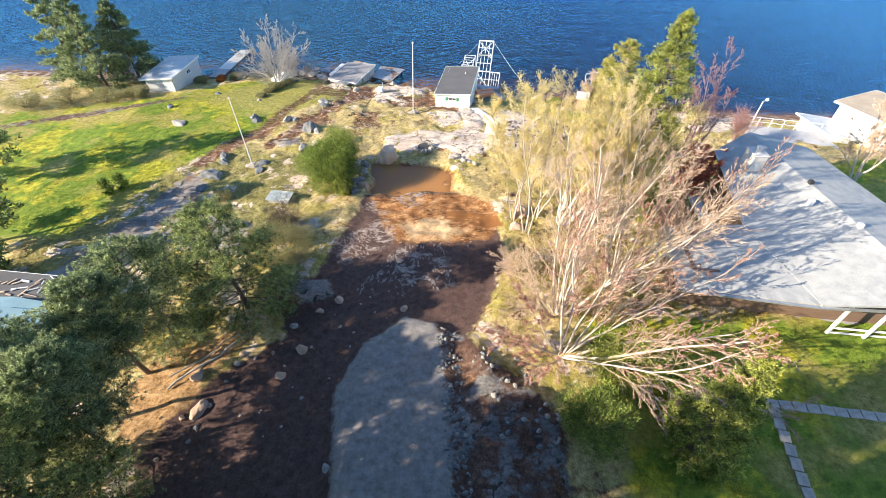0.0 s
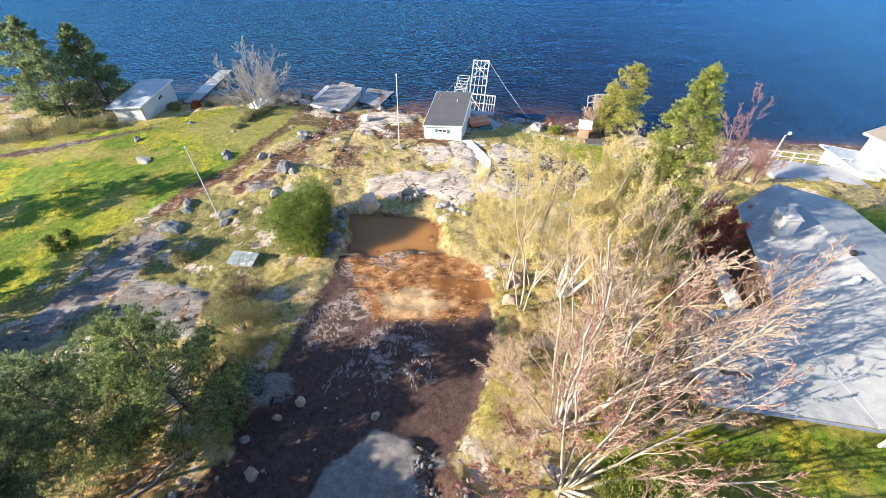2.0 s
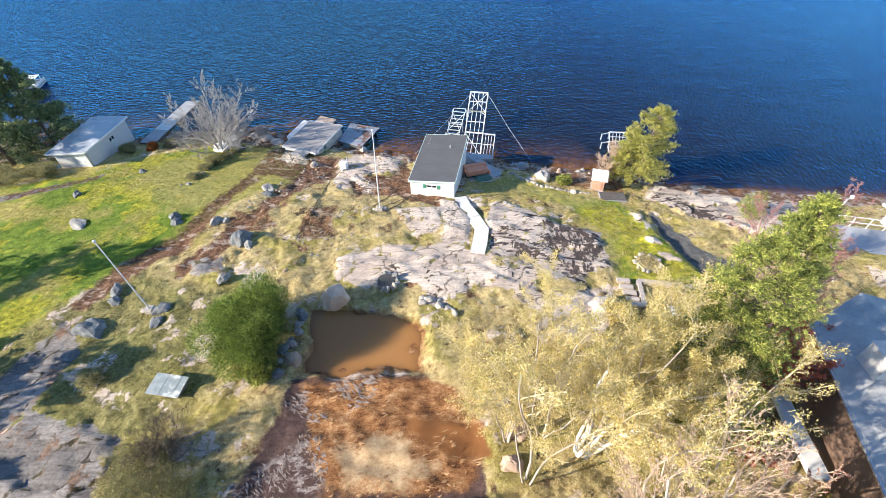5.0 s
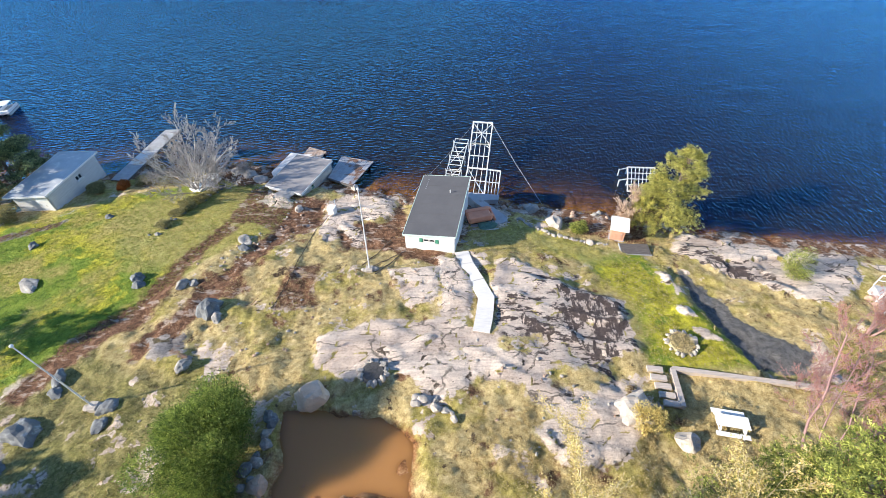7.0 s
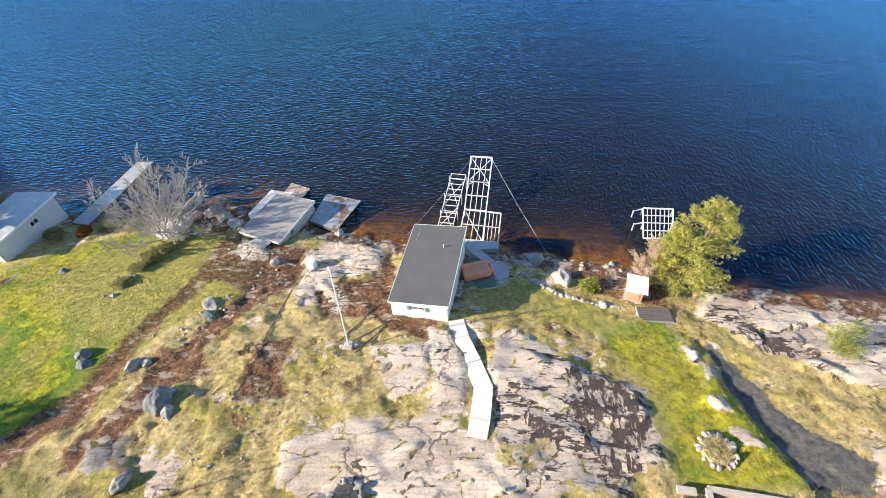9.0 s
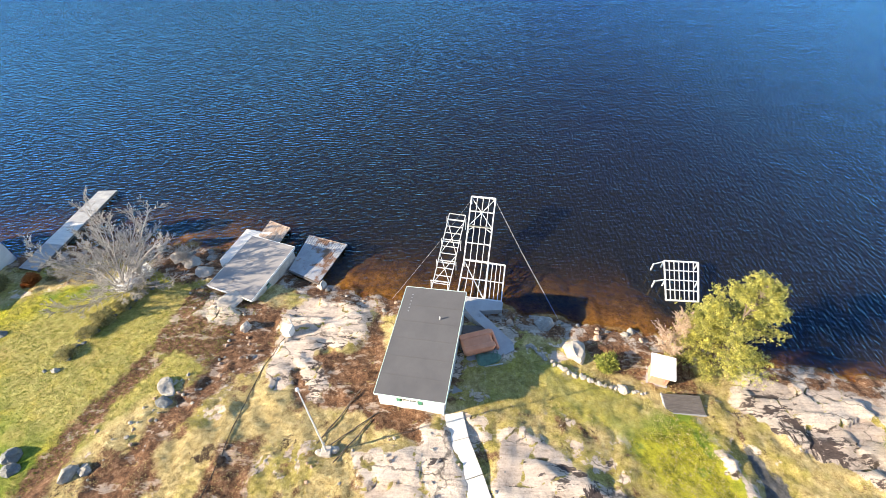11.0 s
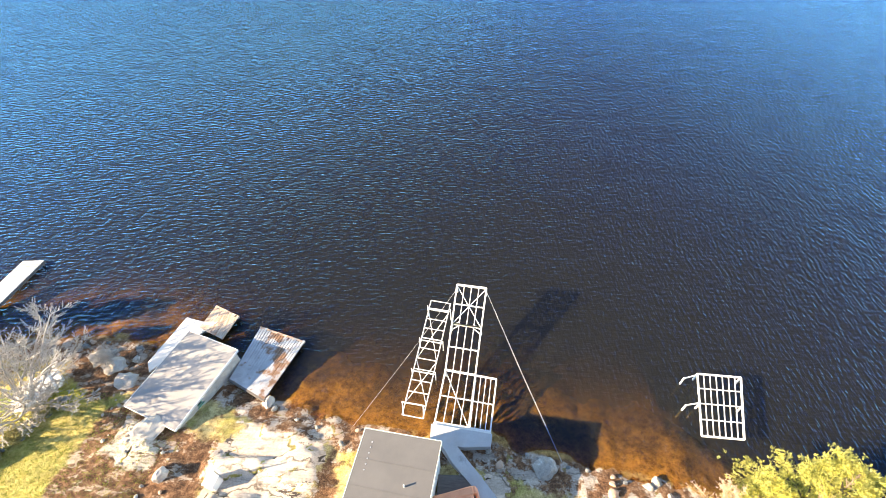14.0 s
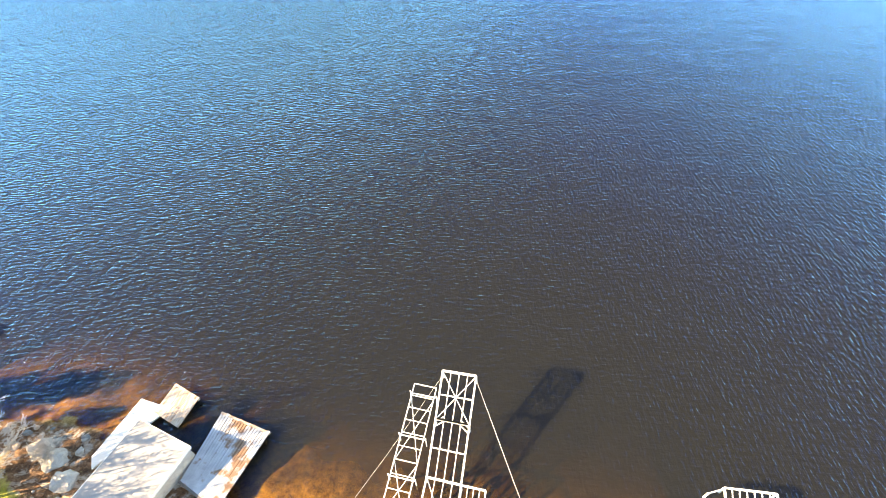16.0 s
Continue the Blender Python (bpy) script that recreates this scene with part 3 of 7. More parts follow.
def height(x, y):
    x, y = np.asarray(x, float), np.asarray(y, float)
    z = plain(x, y)
    d = shore(x) - y
    land = soft(d - 1, 1.5)
    rocky = soft(most(x, y, *SLABS) + 0.8 * fbm(x * 0.5, y * 0.5, 3), 0.5)
    lawn = soft(most(x, y, LAWN, LAWN_EAST, LAWN_SOUTH, LAWN_COTTAGE), 1.0)
    worn = soft(most(x, y, TRACK_A, TRACK_B, ROAD) + 0.3 * fbm(x, y, 4), 0.6)
    dug = (1 - soft(inside(x, y, OUTCROP_C), 0.4)) * soft(inside(x, y, SOIL) + 0.4 * fbm(x * 0.6, y * 0.6, 5), 0.9)
    pond = soft(inside(x, y, POND) + 0.6 * fbm(x * 0.7, y * 0.7, 18), 0.6)
    mud = soft(inside(x, y, ORANGE), 0.8)
    # ledges of rock step up towards the south
    q = y * 0.5 + x * 0.16 + 1.2 * fbm(x * 0.14, y * 0.14, 6)
    f = q - np.floor(q)
    ledge = f * f * (1 - soft(f - 0.84, 0.16)) * 0.2 * (0.4 + 1.2 * vnoise(x * 0.5, y * 0.5, 61))
    z = z + rocky * land * (0.16 + ledge + 0.13 * fbm(x * 0.9, y * 0.9, 7) + 0.05 * np.abs(fbm(x * 2.3, y * 2.3, 62)))
    tone, joint = blocks(x, y, 2.6, 1.15, 0.22, 400)
    calm = (1 - 0.45 * soft(inside(x, y, SLAB_BIG), 1.0)) * (1 - 0.8 * soft(1.9 - np.abs(x - 1.7), 0.6) * soft(y + 16.2, 0.8) * soft(-5.5 - y, 0.8))
    step = (0.30 * (tone - 0.5) - 0.10 * np.clip(1 - joint / 0.10, 0, 1)) * calm
    z = z + rocky * land * step
    z = z + land * (1 - lawn) * (1 - rocky) * (1 - dug) * np.clip(step, 0, 1) * 1.1 * soft(fbm(x * 0.35, y * 0.35, 63) - 0.05, 0.1)
    edge = soft(inside(x, y, EDGE_DROP) + 0.5 * fbm(x * 0.6, y * 0.6, 64), 0.6) * np.clip((24.0 - x) / 6.0, 0, 1) * np.clip((-5.0 - y) / 8.0, 0.3, 1)
    z = z - 0.45 * edge
    open_land = land * (1 - lawn) * (1 - rocky) * (1 - dug)
    z = z + open_land * (0.24 * fbm(x * 0.45, y * 0.45, 8) + 0.19 * fbm(x * 1.5, y * 1.5, 9) + 0.12 * ledge)
    z = z + lawn * land * 0.08 * fbm(x * 0.5, y * 0.5, 10)
    z = z + (1 - land) * 0.30 * fbm(x * 0.8, y * 0.8, 11) * soft(d + 6, 4)
    z = z - worn * land * (0.10 + 0.05 * fbm(x * 2.2, y * 2.2, 12))
    z = z - dug * (0.35 - 0.07 * fbm(x * 1.6, y * 1.6, 14)) + mud * (0.05 * np.sin((y + 0.25 * x) * 4.2 + 5 * fbm(x * 0.35, y * 0.35, 13)) + 0.22 * fbm(x * 0.7, y * 1.1, 15))
    z = z - pond * 0.75
    gravel = soft(inside(x, y, GRAVEL), 0.7)
    z = z + gravel * (0.55 + 0.04 * fbm(x * 2, y * 2, 16)) + soft(inside(x, y, RUBBLE), 0.6) * (0.45 + 0.3 * fbm(x * 1.3, y * 1.3, 17))
    return z


def spot(x, y, up=0.0):
    return Vector((x, y, float(height(x, y)) + up))


def spread(a, b, step, far, growth=1.22):
    """Coordinates that lie close between a and b and ever wider beyond them, as far as far."""
    mid = list(np.arange(a, b + step / 2, step))
    lo, hi, s = [mid[0]], [mid[-1]], step
    while hi[-1] < far or lo[-1] > -far:
        s *= growth
        lo.append(lo[-1] - s)
        hi.append(hi[-1] + s)
    return np.array(lo[:0:-1] + mid + hi[1:])


def sheet(xs, ys):
    gx, gy = np.meshgrid(xs, ys)
    i = np.arange(gx.size).reshape(gx.shape)
    faces = np.stack([i[:-1, :-1], i[:-1, 1:], i[1:, 1:], i[1:, :-1]], -1).reshape(-1, 4)
    return gx.ravel(), gy.ravel(), faces


gx, gy, faces = sheet(spread(-34, 32, 0.18, 900), spread(-50, 9, 0.18, 900))
ground = link_mesh("ground", np.stack([gx, gy, height(gx, gy)], 1), faces, None, smooth=True)
tagged(ground, "rocky lakeshore ground with lawn, dry grass and dug soil", "ground", kind="structure")
ZONES = {
    "lawn": most(gx, gy, LAWN, LAWN_EAST, LAWN_NEAR_HOUSE, LAWN_SOUTH, LAWN_COTTAGE),
    "rock": most(gx, gy, ROAD, *SLABS),
    "soil": inside(gx, gy, SOIL),
    "earth": most(gx, gy, TRACK_A, TRACK_B, EARTH_A, EARTH_B, EARTH_C, EARTH_D, EARTH_F, EARTH_G),
    "ledge": inside(gx, gy, OUTCROP_C),
    "pocket": most(gx, gy, POCKET_A, POCKET_B, POCKET_C),
    "mud": most(gx, gy, ORANGE, POND),
    "gravel": most(gx, gy, GRAVEL),
    "rubble": most(gx, gy, RUBBLE, BARE_WEST),
    "shoreline": shore(gx) - gy,
    "terrace": inside(gx, gy, TERRACE),
    # also holds the painted shade on the east outcrop
    "stain": most(gx, gy, STAIN_A, STAIN_B, STAIN_C, STAIN_D, SHADE_E),
    "dry": most(gx, gy, LAWN_DRY, LAWN_NEAR_HOUSE),
    "lichen_shade": most(gx, gy, OUTCROP_A, OUTCROP_B, OUTCROP_C, ROAD),
    "strip": inside(gx, gy, STRIP),
    "mossy": inside(gx, gy, MOSSY),
    "sod": most(gx, gy, SOD_A, SOD_B, SOD_C),
    "tan": inside(gx, gy, TAN),
    "lane": inside(gx, gy, WETLANE),
    "bank": inside(gx, gy, BANK),
    "turf": inside(gx, gy, TURF),
}
ZONES["block"], joint = blocks(gx, gy, 2.6, 1.15, 0.22, 400)
ZONES["joint"] = joint
for key, d in ZONES.items():
    at = ground.data.attributes.new(key, "FLOAT", "POINT")
    at.data.foreach_set("value", np.clip(d, -6, 6).astype(np.float32))


def ground_material():
    m, n, l, b = nodes_of("ground")

    def attr(name):
        a = n.new("ShaderNodeAttribute")
        a.attribute_name = name
        return a.outputs["Fac"]

    def zone(name, wobble, scale, edge=0.25, shift=0.0, detail=6.0):
        """Nought outside a zone and one within, with a torn edge."""
        w = math_node(n, l, "MULTIPLY", math_node(n, l, "SUBTRACT", noise_node(n, l, scale, detail, 0.65), 0.5), wobble)
        v = math_node(n, l, "ADD", math_node(n, l, "ADD", attr(name), w), shift)
        r = n.new("ShaderNodeMapRange")
        r.inputs["From Min"].default_value, r.inputs["From Max"].default_value = -edge, edge
        l.new(v, r.inputs["Value"])
        return r.outputs[0]

    # dry grass in straw, olive and brown
    tuft, patch, fine = noise_node(n, l, 3.0, 8, 0.75), noise_node(n, l, 0.32, 5, 0.6), noise_node(n, l, 16, 5, 0.8)
    both = math_node(n, l, "ADD", math_node(n, l, "MULTIPLY", tuft, 0.6), math_node(n, l, "MULTIPLY", fine, 0.4))
    straw = ramp_node(n, l, both, ((0.36, (0.12, 0.085, 0.035)), (0.44, (0.36, 0.265, 0.11)), (0.53, (0.58, 0.46, 0.21)), (0.63, (0.80, 0.69, 0.40))))
    olive = ramp_node(n, l, both, ((0.36, (0.10, 0.088, 0.022)), (0.48, (0.33, 0.275, 0.07)), (0.62, (0.62, 0.52, 0.17))))
    col = mix_node(n, l, ramp_node(n, l, patch, ((0.48, (0, 0, 0)), (0.58, (1, 1, 1)))), straw, olive)
    litter = ramp_node(n, l, both, ((0.38, (0.04, 0.022, 0.013)), (0.50, (0.19, 0.10, 0.05)), (0.62, (0.42, 0.29, 0.18))))
    col = mix_node(n, l, ramp_node(n, l, noise_node(n, l, 0.6, 6, 0.65), ((0.57, (0, 0, 0)), (0.64, (1, 1, 1)))), col, litter)
    # torn dark brown patches scattered by noise
    dark_patch = ramp_node(n, l, noise_node(n, l, 0.55, 8, 0.78, None, 0.7), ((0.605, (0, 0, 0)), (0.635, (1, 1, 1))))
    col = mix_node(n, l, dark_patch, col, ramp_node(n, l, both, ((0.38, (0.02, 0.014, 0.009)), (0.50, (0.075, 0.048, 0.028)), (0.62, (0.24, 0.17, 0.10)))))
    sward = ramp_node(n, l, both, ((0.38, (0.05, 0.055, 0.016)), (0.49, (0.17, 0.165, 0.045)), (0.61, (0.40, 0.36, 0.13))))
    col = mix_node(n, l, math_node(n, l, "MULTIPLY", zone("turf", 4.0, 0.4, 0.9), 0.8), col, sward)
    # granite: pale and pink-grey, with cracks, ledges and dark wet stains
    grain, band = noise_node(n, l, 7, 9, 0.8), noise_node(n, l, 2.0, 9, 0.78, (0.32, 2.4, 1), 0.22)
    stone = ramp_node(n, l, math_node(n, l, "ADD", math_node(n, l, "MULTIPLY", grain, 0.5), math_node(n, l, "MULTIPLY", band, 0.5)),
                      ((0.37, (0.27, 0.205, 0.175)), (0.44, (0.54, 0.44, 0.36)), (0.53, (0.73, 0.62, 0.515)), (0.62, (0.86, 0.76, 0.65))))
    stone = mix_node(n, l, 0.75, stone, ramp_node(n, l, attr("block"), ((0.0, (0.72, 0.68, 0.67)), (0.5, (0.95, 0.93, 0.92)), (1.0, (1.12, 1.10, 1.08)))), "MULTIPLY")
    cr = n.new("ShaderNodeTexVoronoi")
    cr.feature = "DISTANCE_TO_EDGE"
    cr.inputs["Scale"].default_value = 0.36
    tc, mp, wob = n.new("ShaderNodeTexCoord"), n.new("ShaderNodeMapping"), n.new("ShaderNodeTexNoise")
    wob.inputs["Scale"].default_value, wob.inputs["Detail"].default_value = 1.6, 8
    mp.inputs["Scale"].default_value, mp.inputs["Rotation"].default_value = (0.7, 1.5, 1), (0, 0, 0.3)
    l.new(tc.outputs["Object"], mp.inputs[0])
    l.new(tc.outputs["Object"], wob.inputs["Vector"])
    add = n.new("ShaderNodeVectorMath")
    add.operation = "ADD"
    l.new(mp.outputs[0], add.inputs[0])
    l.new(wob.outputs["Color"], add.inputs[1])
    l.new(add.outputs[0], cr.inputs["Vector"])
    crack = math_node(n, l, "MULTIPLY", ramp_node(n, l, cr.outputs["Distance"], ((0.0, (1, 1, 1)), (0.012, (0.8, 0.8, 0.8)), (0.03, (0, 0, 0)))), ramp_node(n, l, noise_node(n, l, 0.6, 4, 0.6), ((0.40, (0, 0, 0)), (0.55, (1, 1, 1)))))
    stone = mix_node(n, l, ramp_node(n, l, noise_node(n, l, 0.55, 6, 0.7, (0.7, 1.6, 1), 0.5), ((0.63, (0, 0, 0)), (0.65, (1, 1, 1)))), stone, (0.11, 0.088, 0.08))
    stone = mix_node(n, l, math_node(n, l, "MULTIPLY", crack, 0.8), stone, (0.06, 0.05, 0.04))
    seam = math_node(n, l, "ADD", attr("joint"), math_node(n, l, "MULTIPLY", math_node(n, l, "SUBTRACT", noise_node(n, l, 1.3, 6, 0.7), 0.5), 0.55))
    seam = ramp_node(n, l, seam, ((0.0, (1, 1, 1)), (0.045, (0.9, 0.9, 0.9)), (0.075, (0, 0, 0))))
    stone = mix_node(n, l, seam, stone, mix_node(n, l, ramp_node(n, l, noise_node(n, l, 0.5, 3, 0.5), ((0.48, (0, 0, 0)), (0.56, (1, 1, 1)))), olive, (0.075, 0.055, 0.04)))
    outcrop = ramp_node(n, l, noise_node(n, l, 0.34, 6, 0.66), ((0.575, (0, 0, 0)), (0.59, (1, 1, 1))))
    col = mix_node(n, l, outcrop, col, stone)
    # red-brown earth and litter on the worn tracks
    soil_tone = ramp_node(n, l, both, ((0.39, (0.03, 0.016, 0.010)), (0.48, (0.13, 0.063, 0.032)), (0.56, (0.28, 0.155, 0.085)), (0.66, (0.58, 0.44, 0.33))))
    col = mix_node(n, l, zone("bank", 2.0, 0.9), col, ramp_node(n, l, both, ((0.38, (0.10, 0.05, 0.02)), (0.48, (0.42, 0.24, 0.10)), (0.60, (0.66, 0.47, 0.26)))))
    # lawn: green with yellow moss
    blade = math_node(n, l, "ADD", math_node(n, l, "MULTIPLY", noise_node(n, l, 1.6, 8, 0.75), 0.55), math_node(n, l, "MULTIPLY", noise_node(n, l, 24, 4, 0.8), 0.45))
    green = ramp_node(n, l, blade, ((0.38, (0.045, 0.09, 0.009)), (0.49, (0.16, 0.24, 0.02)), (0.61, (0.32, 0.385, 0.05))))
    moss = ramp_node(n, l, blade, ((0.40, (0.09, 0.10, 0.010)), (0.49, (0.36, 0.34, 0.025)), (0.58, (0.66, 0.60, 0.05))))
    green = mix_node(n, l, ramp_node(n, l, noise_node(n, l, 0.30, 6, 0.7), ((0.49, (0, 0, 0)), (0.56, (1, 1, 1)))), green, moss)
    green = mix_node(n, l, ramp_node(n, l, noise_node(n, l, 0.2, 5, 0.6, None, 1.0), ((0.50, (0, 0, 0)), (0.62, (1, 1, 1)))), green, olive)
    green = mix_node(n, l, math_node(n, l, "MULTIPLY", zone("dry", 3.0, 0.4, 1.2), 0.72), green, mix_node(n, l, 0.4, olive, straw))
    col = mix_node(n, l, zone("lawn", 2.2, 0.8, 0.4), col, green)
    col = mix_node(n, l, zone("mossy", 2.4, 0.7, 0.5), col, mix_node(n, l, ramp_node(n, l, noise_node(n, l, 0.7, 6, 0.7), ((0.50, (0, 0, 0)), (0.57, (1, 1, 1)))), moss, green))
    worn = math_node(n, l, "MULTIPLY", zone("earth", 2.0, 1.1, 0.18, 0.2, 8.0), ramp_node(n, l, noise_node(n, l, 1.0, 7, 0.75, (0.6, 1.6, 1), -0.5), ((0.62, (1, 1, 1)), (0.66, (0, 0, 0)))))
    col = mix_node(n, l, worn, col, mix_node(n, l, ramp_node(n, l, noise_node(n, l, 0.9, 7, 0.75, (0.7, 1.5, 1), 0.3), ((0.55, (0, 0, 0)), (0.585, (1, 1, 1)))), soil_tone, mix_node(n, l, 0.45, stone, soil_tone)))
    col = mix_node(n, l, zone("terrace", 1.0, 1.0), col, straw)
    # bare rock: the slabs and the water's edge
    slab = zone("rock", 2.4, 0.9, 0.07, 0.0, 8.0)
    slab = math_node(n, l, "MULTIPLY", slab, math_node(n, l, "SUBTRACT", 1.0, zone("pocket", 1.8, 1.2, 0.1)))
    # grey lichen rock; partial shade on the west outcrop is put into the tone
    lichen_shade = ramp_node(n, l, math_node(n, l, "ADD", math_node(n, l, "MULTIPLY", grain, 0.5), math_node(n, l, "MULTIPLY", band, 0.5)), ((0.37, (0.06, 0.055, 0.052)), (0.48, (0.20, 0.188, 0.18)), (0.62, (0.37, 0.35, 0.335))))
    lichen_shade = mix_node(n, l, 0.9, lichen_shade, ramp_node(n, l, attr("block"), ((0.0, (0.55, 0.55, 0.56)), (0.5, (0.95, 0.95, 0.95)), (1.0, (1.35, 1.33, 1.32)))), "MULTIPLY")
    lichen_shade = mix_node(n, l, seam, lichen_shade, (0.05, 0.042, 0.034))
    lichen_shade = mix_node(n, l, ramp_node(n, l, noise_node(n, l, 0.5, 7, 0.7, None, 0.4), ((0.56, (0, 0, 0)), (0.60, (1, 1, 1)))), lichen_shade, soil_tone)
    stone = mix_node(n, l, math_node(n, l, "MULTIPLY", zone("lichen_shade", 1.5, 0.6, 0.8, 0.8), 0.85), stone, lichen_shade)
    col = mix_node(n, l, slab, col, stone)
    streak = ramp_node(n, l, noise_node(n, l, 0.9, 8, 0.72, (0.7, 2.0, 1), 1.0), ((0.53, (0, 0, 0)), (0.545, (1, 1, 1))))
    # wet stains on the slabs, and the painted shade on the east outcrop
    damp_and_shade = math_node(n, l, "MAXIMUM", math_node(n, l, "MULTIPLY", zone("stain", 2.4, 1.3, 0.05, 0.1, 8.0), ramp_node(n, l, noise_node(n, l, 1.0, 8, 0.74, (1.9, 0.6, 1), -0.5), ((0.475, (0, 0, 0)), (0.50, (1, 1, 1))))), math_node(n, l, "MULTIPLY", streak, zone("stain", 2.0, 0.6, 0.3, 1.9)))
    col = mix_node(n, l, math_node(n, l, "MULTIPLY", damp_and_shade, slab), col, ramp_node(n, l, grain, ((0.35, (0.05, 0.035, 0.03)), (0.65, (0.13, 0.10, 0.09)))))
    # dark grey rock strip; the bank's shade is part of its low tone
    col = mix_node(n, l, zone("strip", 1.6, 1.2, 0.1), col, ramp_node(n, l, both, ((0.38, (0.05, 0.048, 0.046)), (0.62, (0.22, 0.21, 0.20)))))
    near = math_node(n, l, "SUBTRACT", 1.0, zone("shoreline", 3.0, 0.7, 0.2, -1.7))
    shore_stone = mix_node(n, l, ramp_node(n, l, noise_node(n, l, 1.1, 6, 0.7), ((0.44, (0, 0, 0)), (0.50, (1, 1, 1)))), mix_node(n, l, 0.5, stone, lichen_shade), soil_tone)
    col = mix_node(n, l, near, col, shore_stone)
    # the lake's bed: tan sand and weed
    bed = ramp_node(n, l, both, ((0.40, (0.10, 0.055, 0.018)), (0.60, (0.50, 0.31, 0.11))))
    col = mix_node(n, l, math_node(n, l, "SUBTRACT", 1.0, zone("shoreline", 0.8, 1.5, 0.15, 0.2)), col, bed)
    # dug soil, black-brown, with mud and crushed stone
    dark = ramp_node(n, l, both, ((0.38, (0.052, 0.031, 0.026)), (0.52, (0.115, 0.07, 0.059)), (0.70, (0.22, 0.145, 0.118))))
    scrape = noise_node(n, l, 1.2, 8, 0.72, (0.9, 1.5, 1), -0.35)
    shred = math_node(n, l, "MULTIPLY", ramp_node(n, l, scrape, ((0.49, (0, 0, 0)), (0.53, (1, 1, 1)))), math_node(n, l, "MULTIPLY", zone("sod", 2.2, 0.8, 0.3), ramp_node(n, l, noise_node(n, l, 0.6, 4, 0.6), ((0.47, (0, 0, 0)), (0.53, (1, 1, 1)))))) 
    dark = mix_node(n, l, shred, dark, ramp_node(n, l, grain, ((0.38, (0.16, 0.125, 0.11)), (0.60, (0.48, 0.41, 0.37)))))
    col = mix_node(n, l, zone("soil", 1.6, 0.9, 0.15), col, dark)
    col = mix_node(n, l, zone("ledge", 1.2, 1.0, 0.1), col, lichen_shade)
    mud = ramp_node(n, l, math_node(n, l, "ADD", math_node(n, l, "MULTIPLY", scrape, 0.6), math_node(n, l, "MULTIPLY", fine, 0.4)),
                    ((0.39, (0.04, 0.018, 0.008)), (0.46, (0.20, 0.085, 0.030)), (0.54, (0.38, 0.19, 0.075)), (0.63, (0.66, 0.46, 0.26))))
    wet = zone("mud", 1.8, 0.9, 0.2)
    col = mix_node(n, l, wet, col, mud)
    col = mix_node(n, l, math_node(n, l, "MULTIPLY", zone("tan", 3.0, 1.1, 0.3), 0.6), col, ramp_node(n, l, math_node(n, l, "ADD", math_node(n, l, "MULTIPLY", scrape, 0.5), math_node(n, l, "MULTIPLY", grain, 0.5)), ((0.38, (0.24, 0.12, 0.05)), (0.46, (0.62, 0.45, 0.25)), (0.60, (0.80, 0.66, 0.43)))))
    col = mix_node(n, l, zone("lane", 1.2, 0.8, 0.12), col, (0.27, 0.115, 0.036))
    chips = noise_node(n, l, 34, 3, 0.8)
    grey = ramp_node(n, l, math_node(n, l, "ADD", math_node(n, l, "MULTIPLY", chips, 0.45), math_node(n, l, "MULTIPLY", tuft, 0.55)),
                     ((0.38, (0.17, 0.15, 0.14)), (0.50, (0.29, 0.265, 0.25)), (0.62, (0.43, 0.40, 0.375))))
    col = mix_node(n, l, zone("rubble", 1.6, 1.1, 0.15), col, mix_node(n, l, ramp_node(n, l, noise_node(n, l, 0.9, 6, 0.7), ((0.44, (0, 0, 0)), (0.52, (1, 1, 1)))), lichen_shade, mix_node(n, l, 0.35, dark, soil_tone)))
    col = mix_node(n, l, zone("gravel", 0.9, 1.4, 0.1), col, grey)
    l.new(col, b.inputs["Base Color"])
    b.inputs["Roughness"].default_value = 0.9
    b.inputs["Specular IOR Level"].default_value = 0.25
    rise = math_node(n, l, "ADD", math_node(n, l, "MULTIPLY", both, 1.0), math_node(n, l, "MULTIPLY", math_node(n, l, "MULTIPLY", crack, slab), -0.12))
    l.new(bump_node(n, l, rise, 1.0, 0.22), b.inputs["Normal"])
    return m


ground.data.materials.append(ground_material())

# ---- water ----
wx, wy, faces = sheet(spread(-60, 50, 0.6, 1500, 1.3), spread(-8, 30, 0.5, 1500, 1.3))
keep = (wy[faces] > -14).all(1)
lake = link_mesh("water", np.stack([wx, wy, np.zeros_like(wx)], 1), faces[keep], None, smooth=True)
tagged(lake, "dark blue lake with small wind ripples", "lake", kind="structure")
depth = lake.data.attributes.new("depth", "FLOAT", "POINT")
depth.data.foreach_set("value", np.maximum(-height(wx, wy), 0).astype(np.float32))


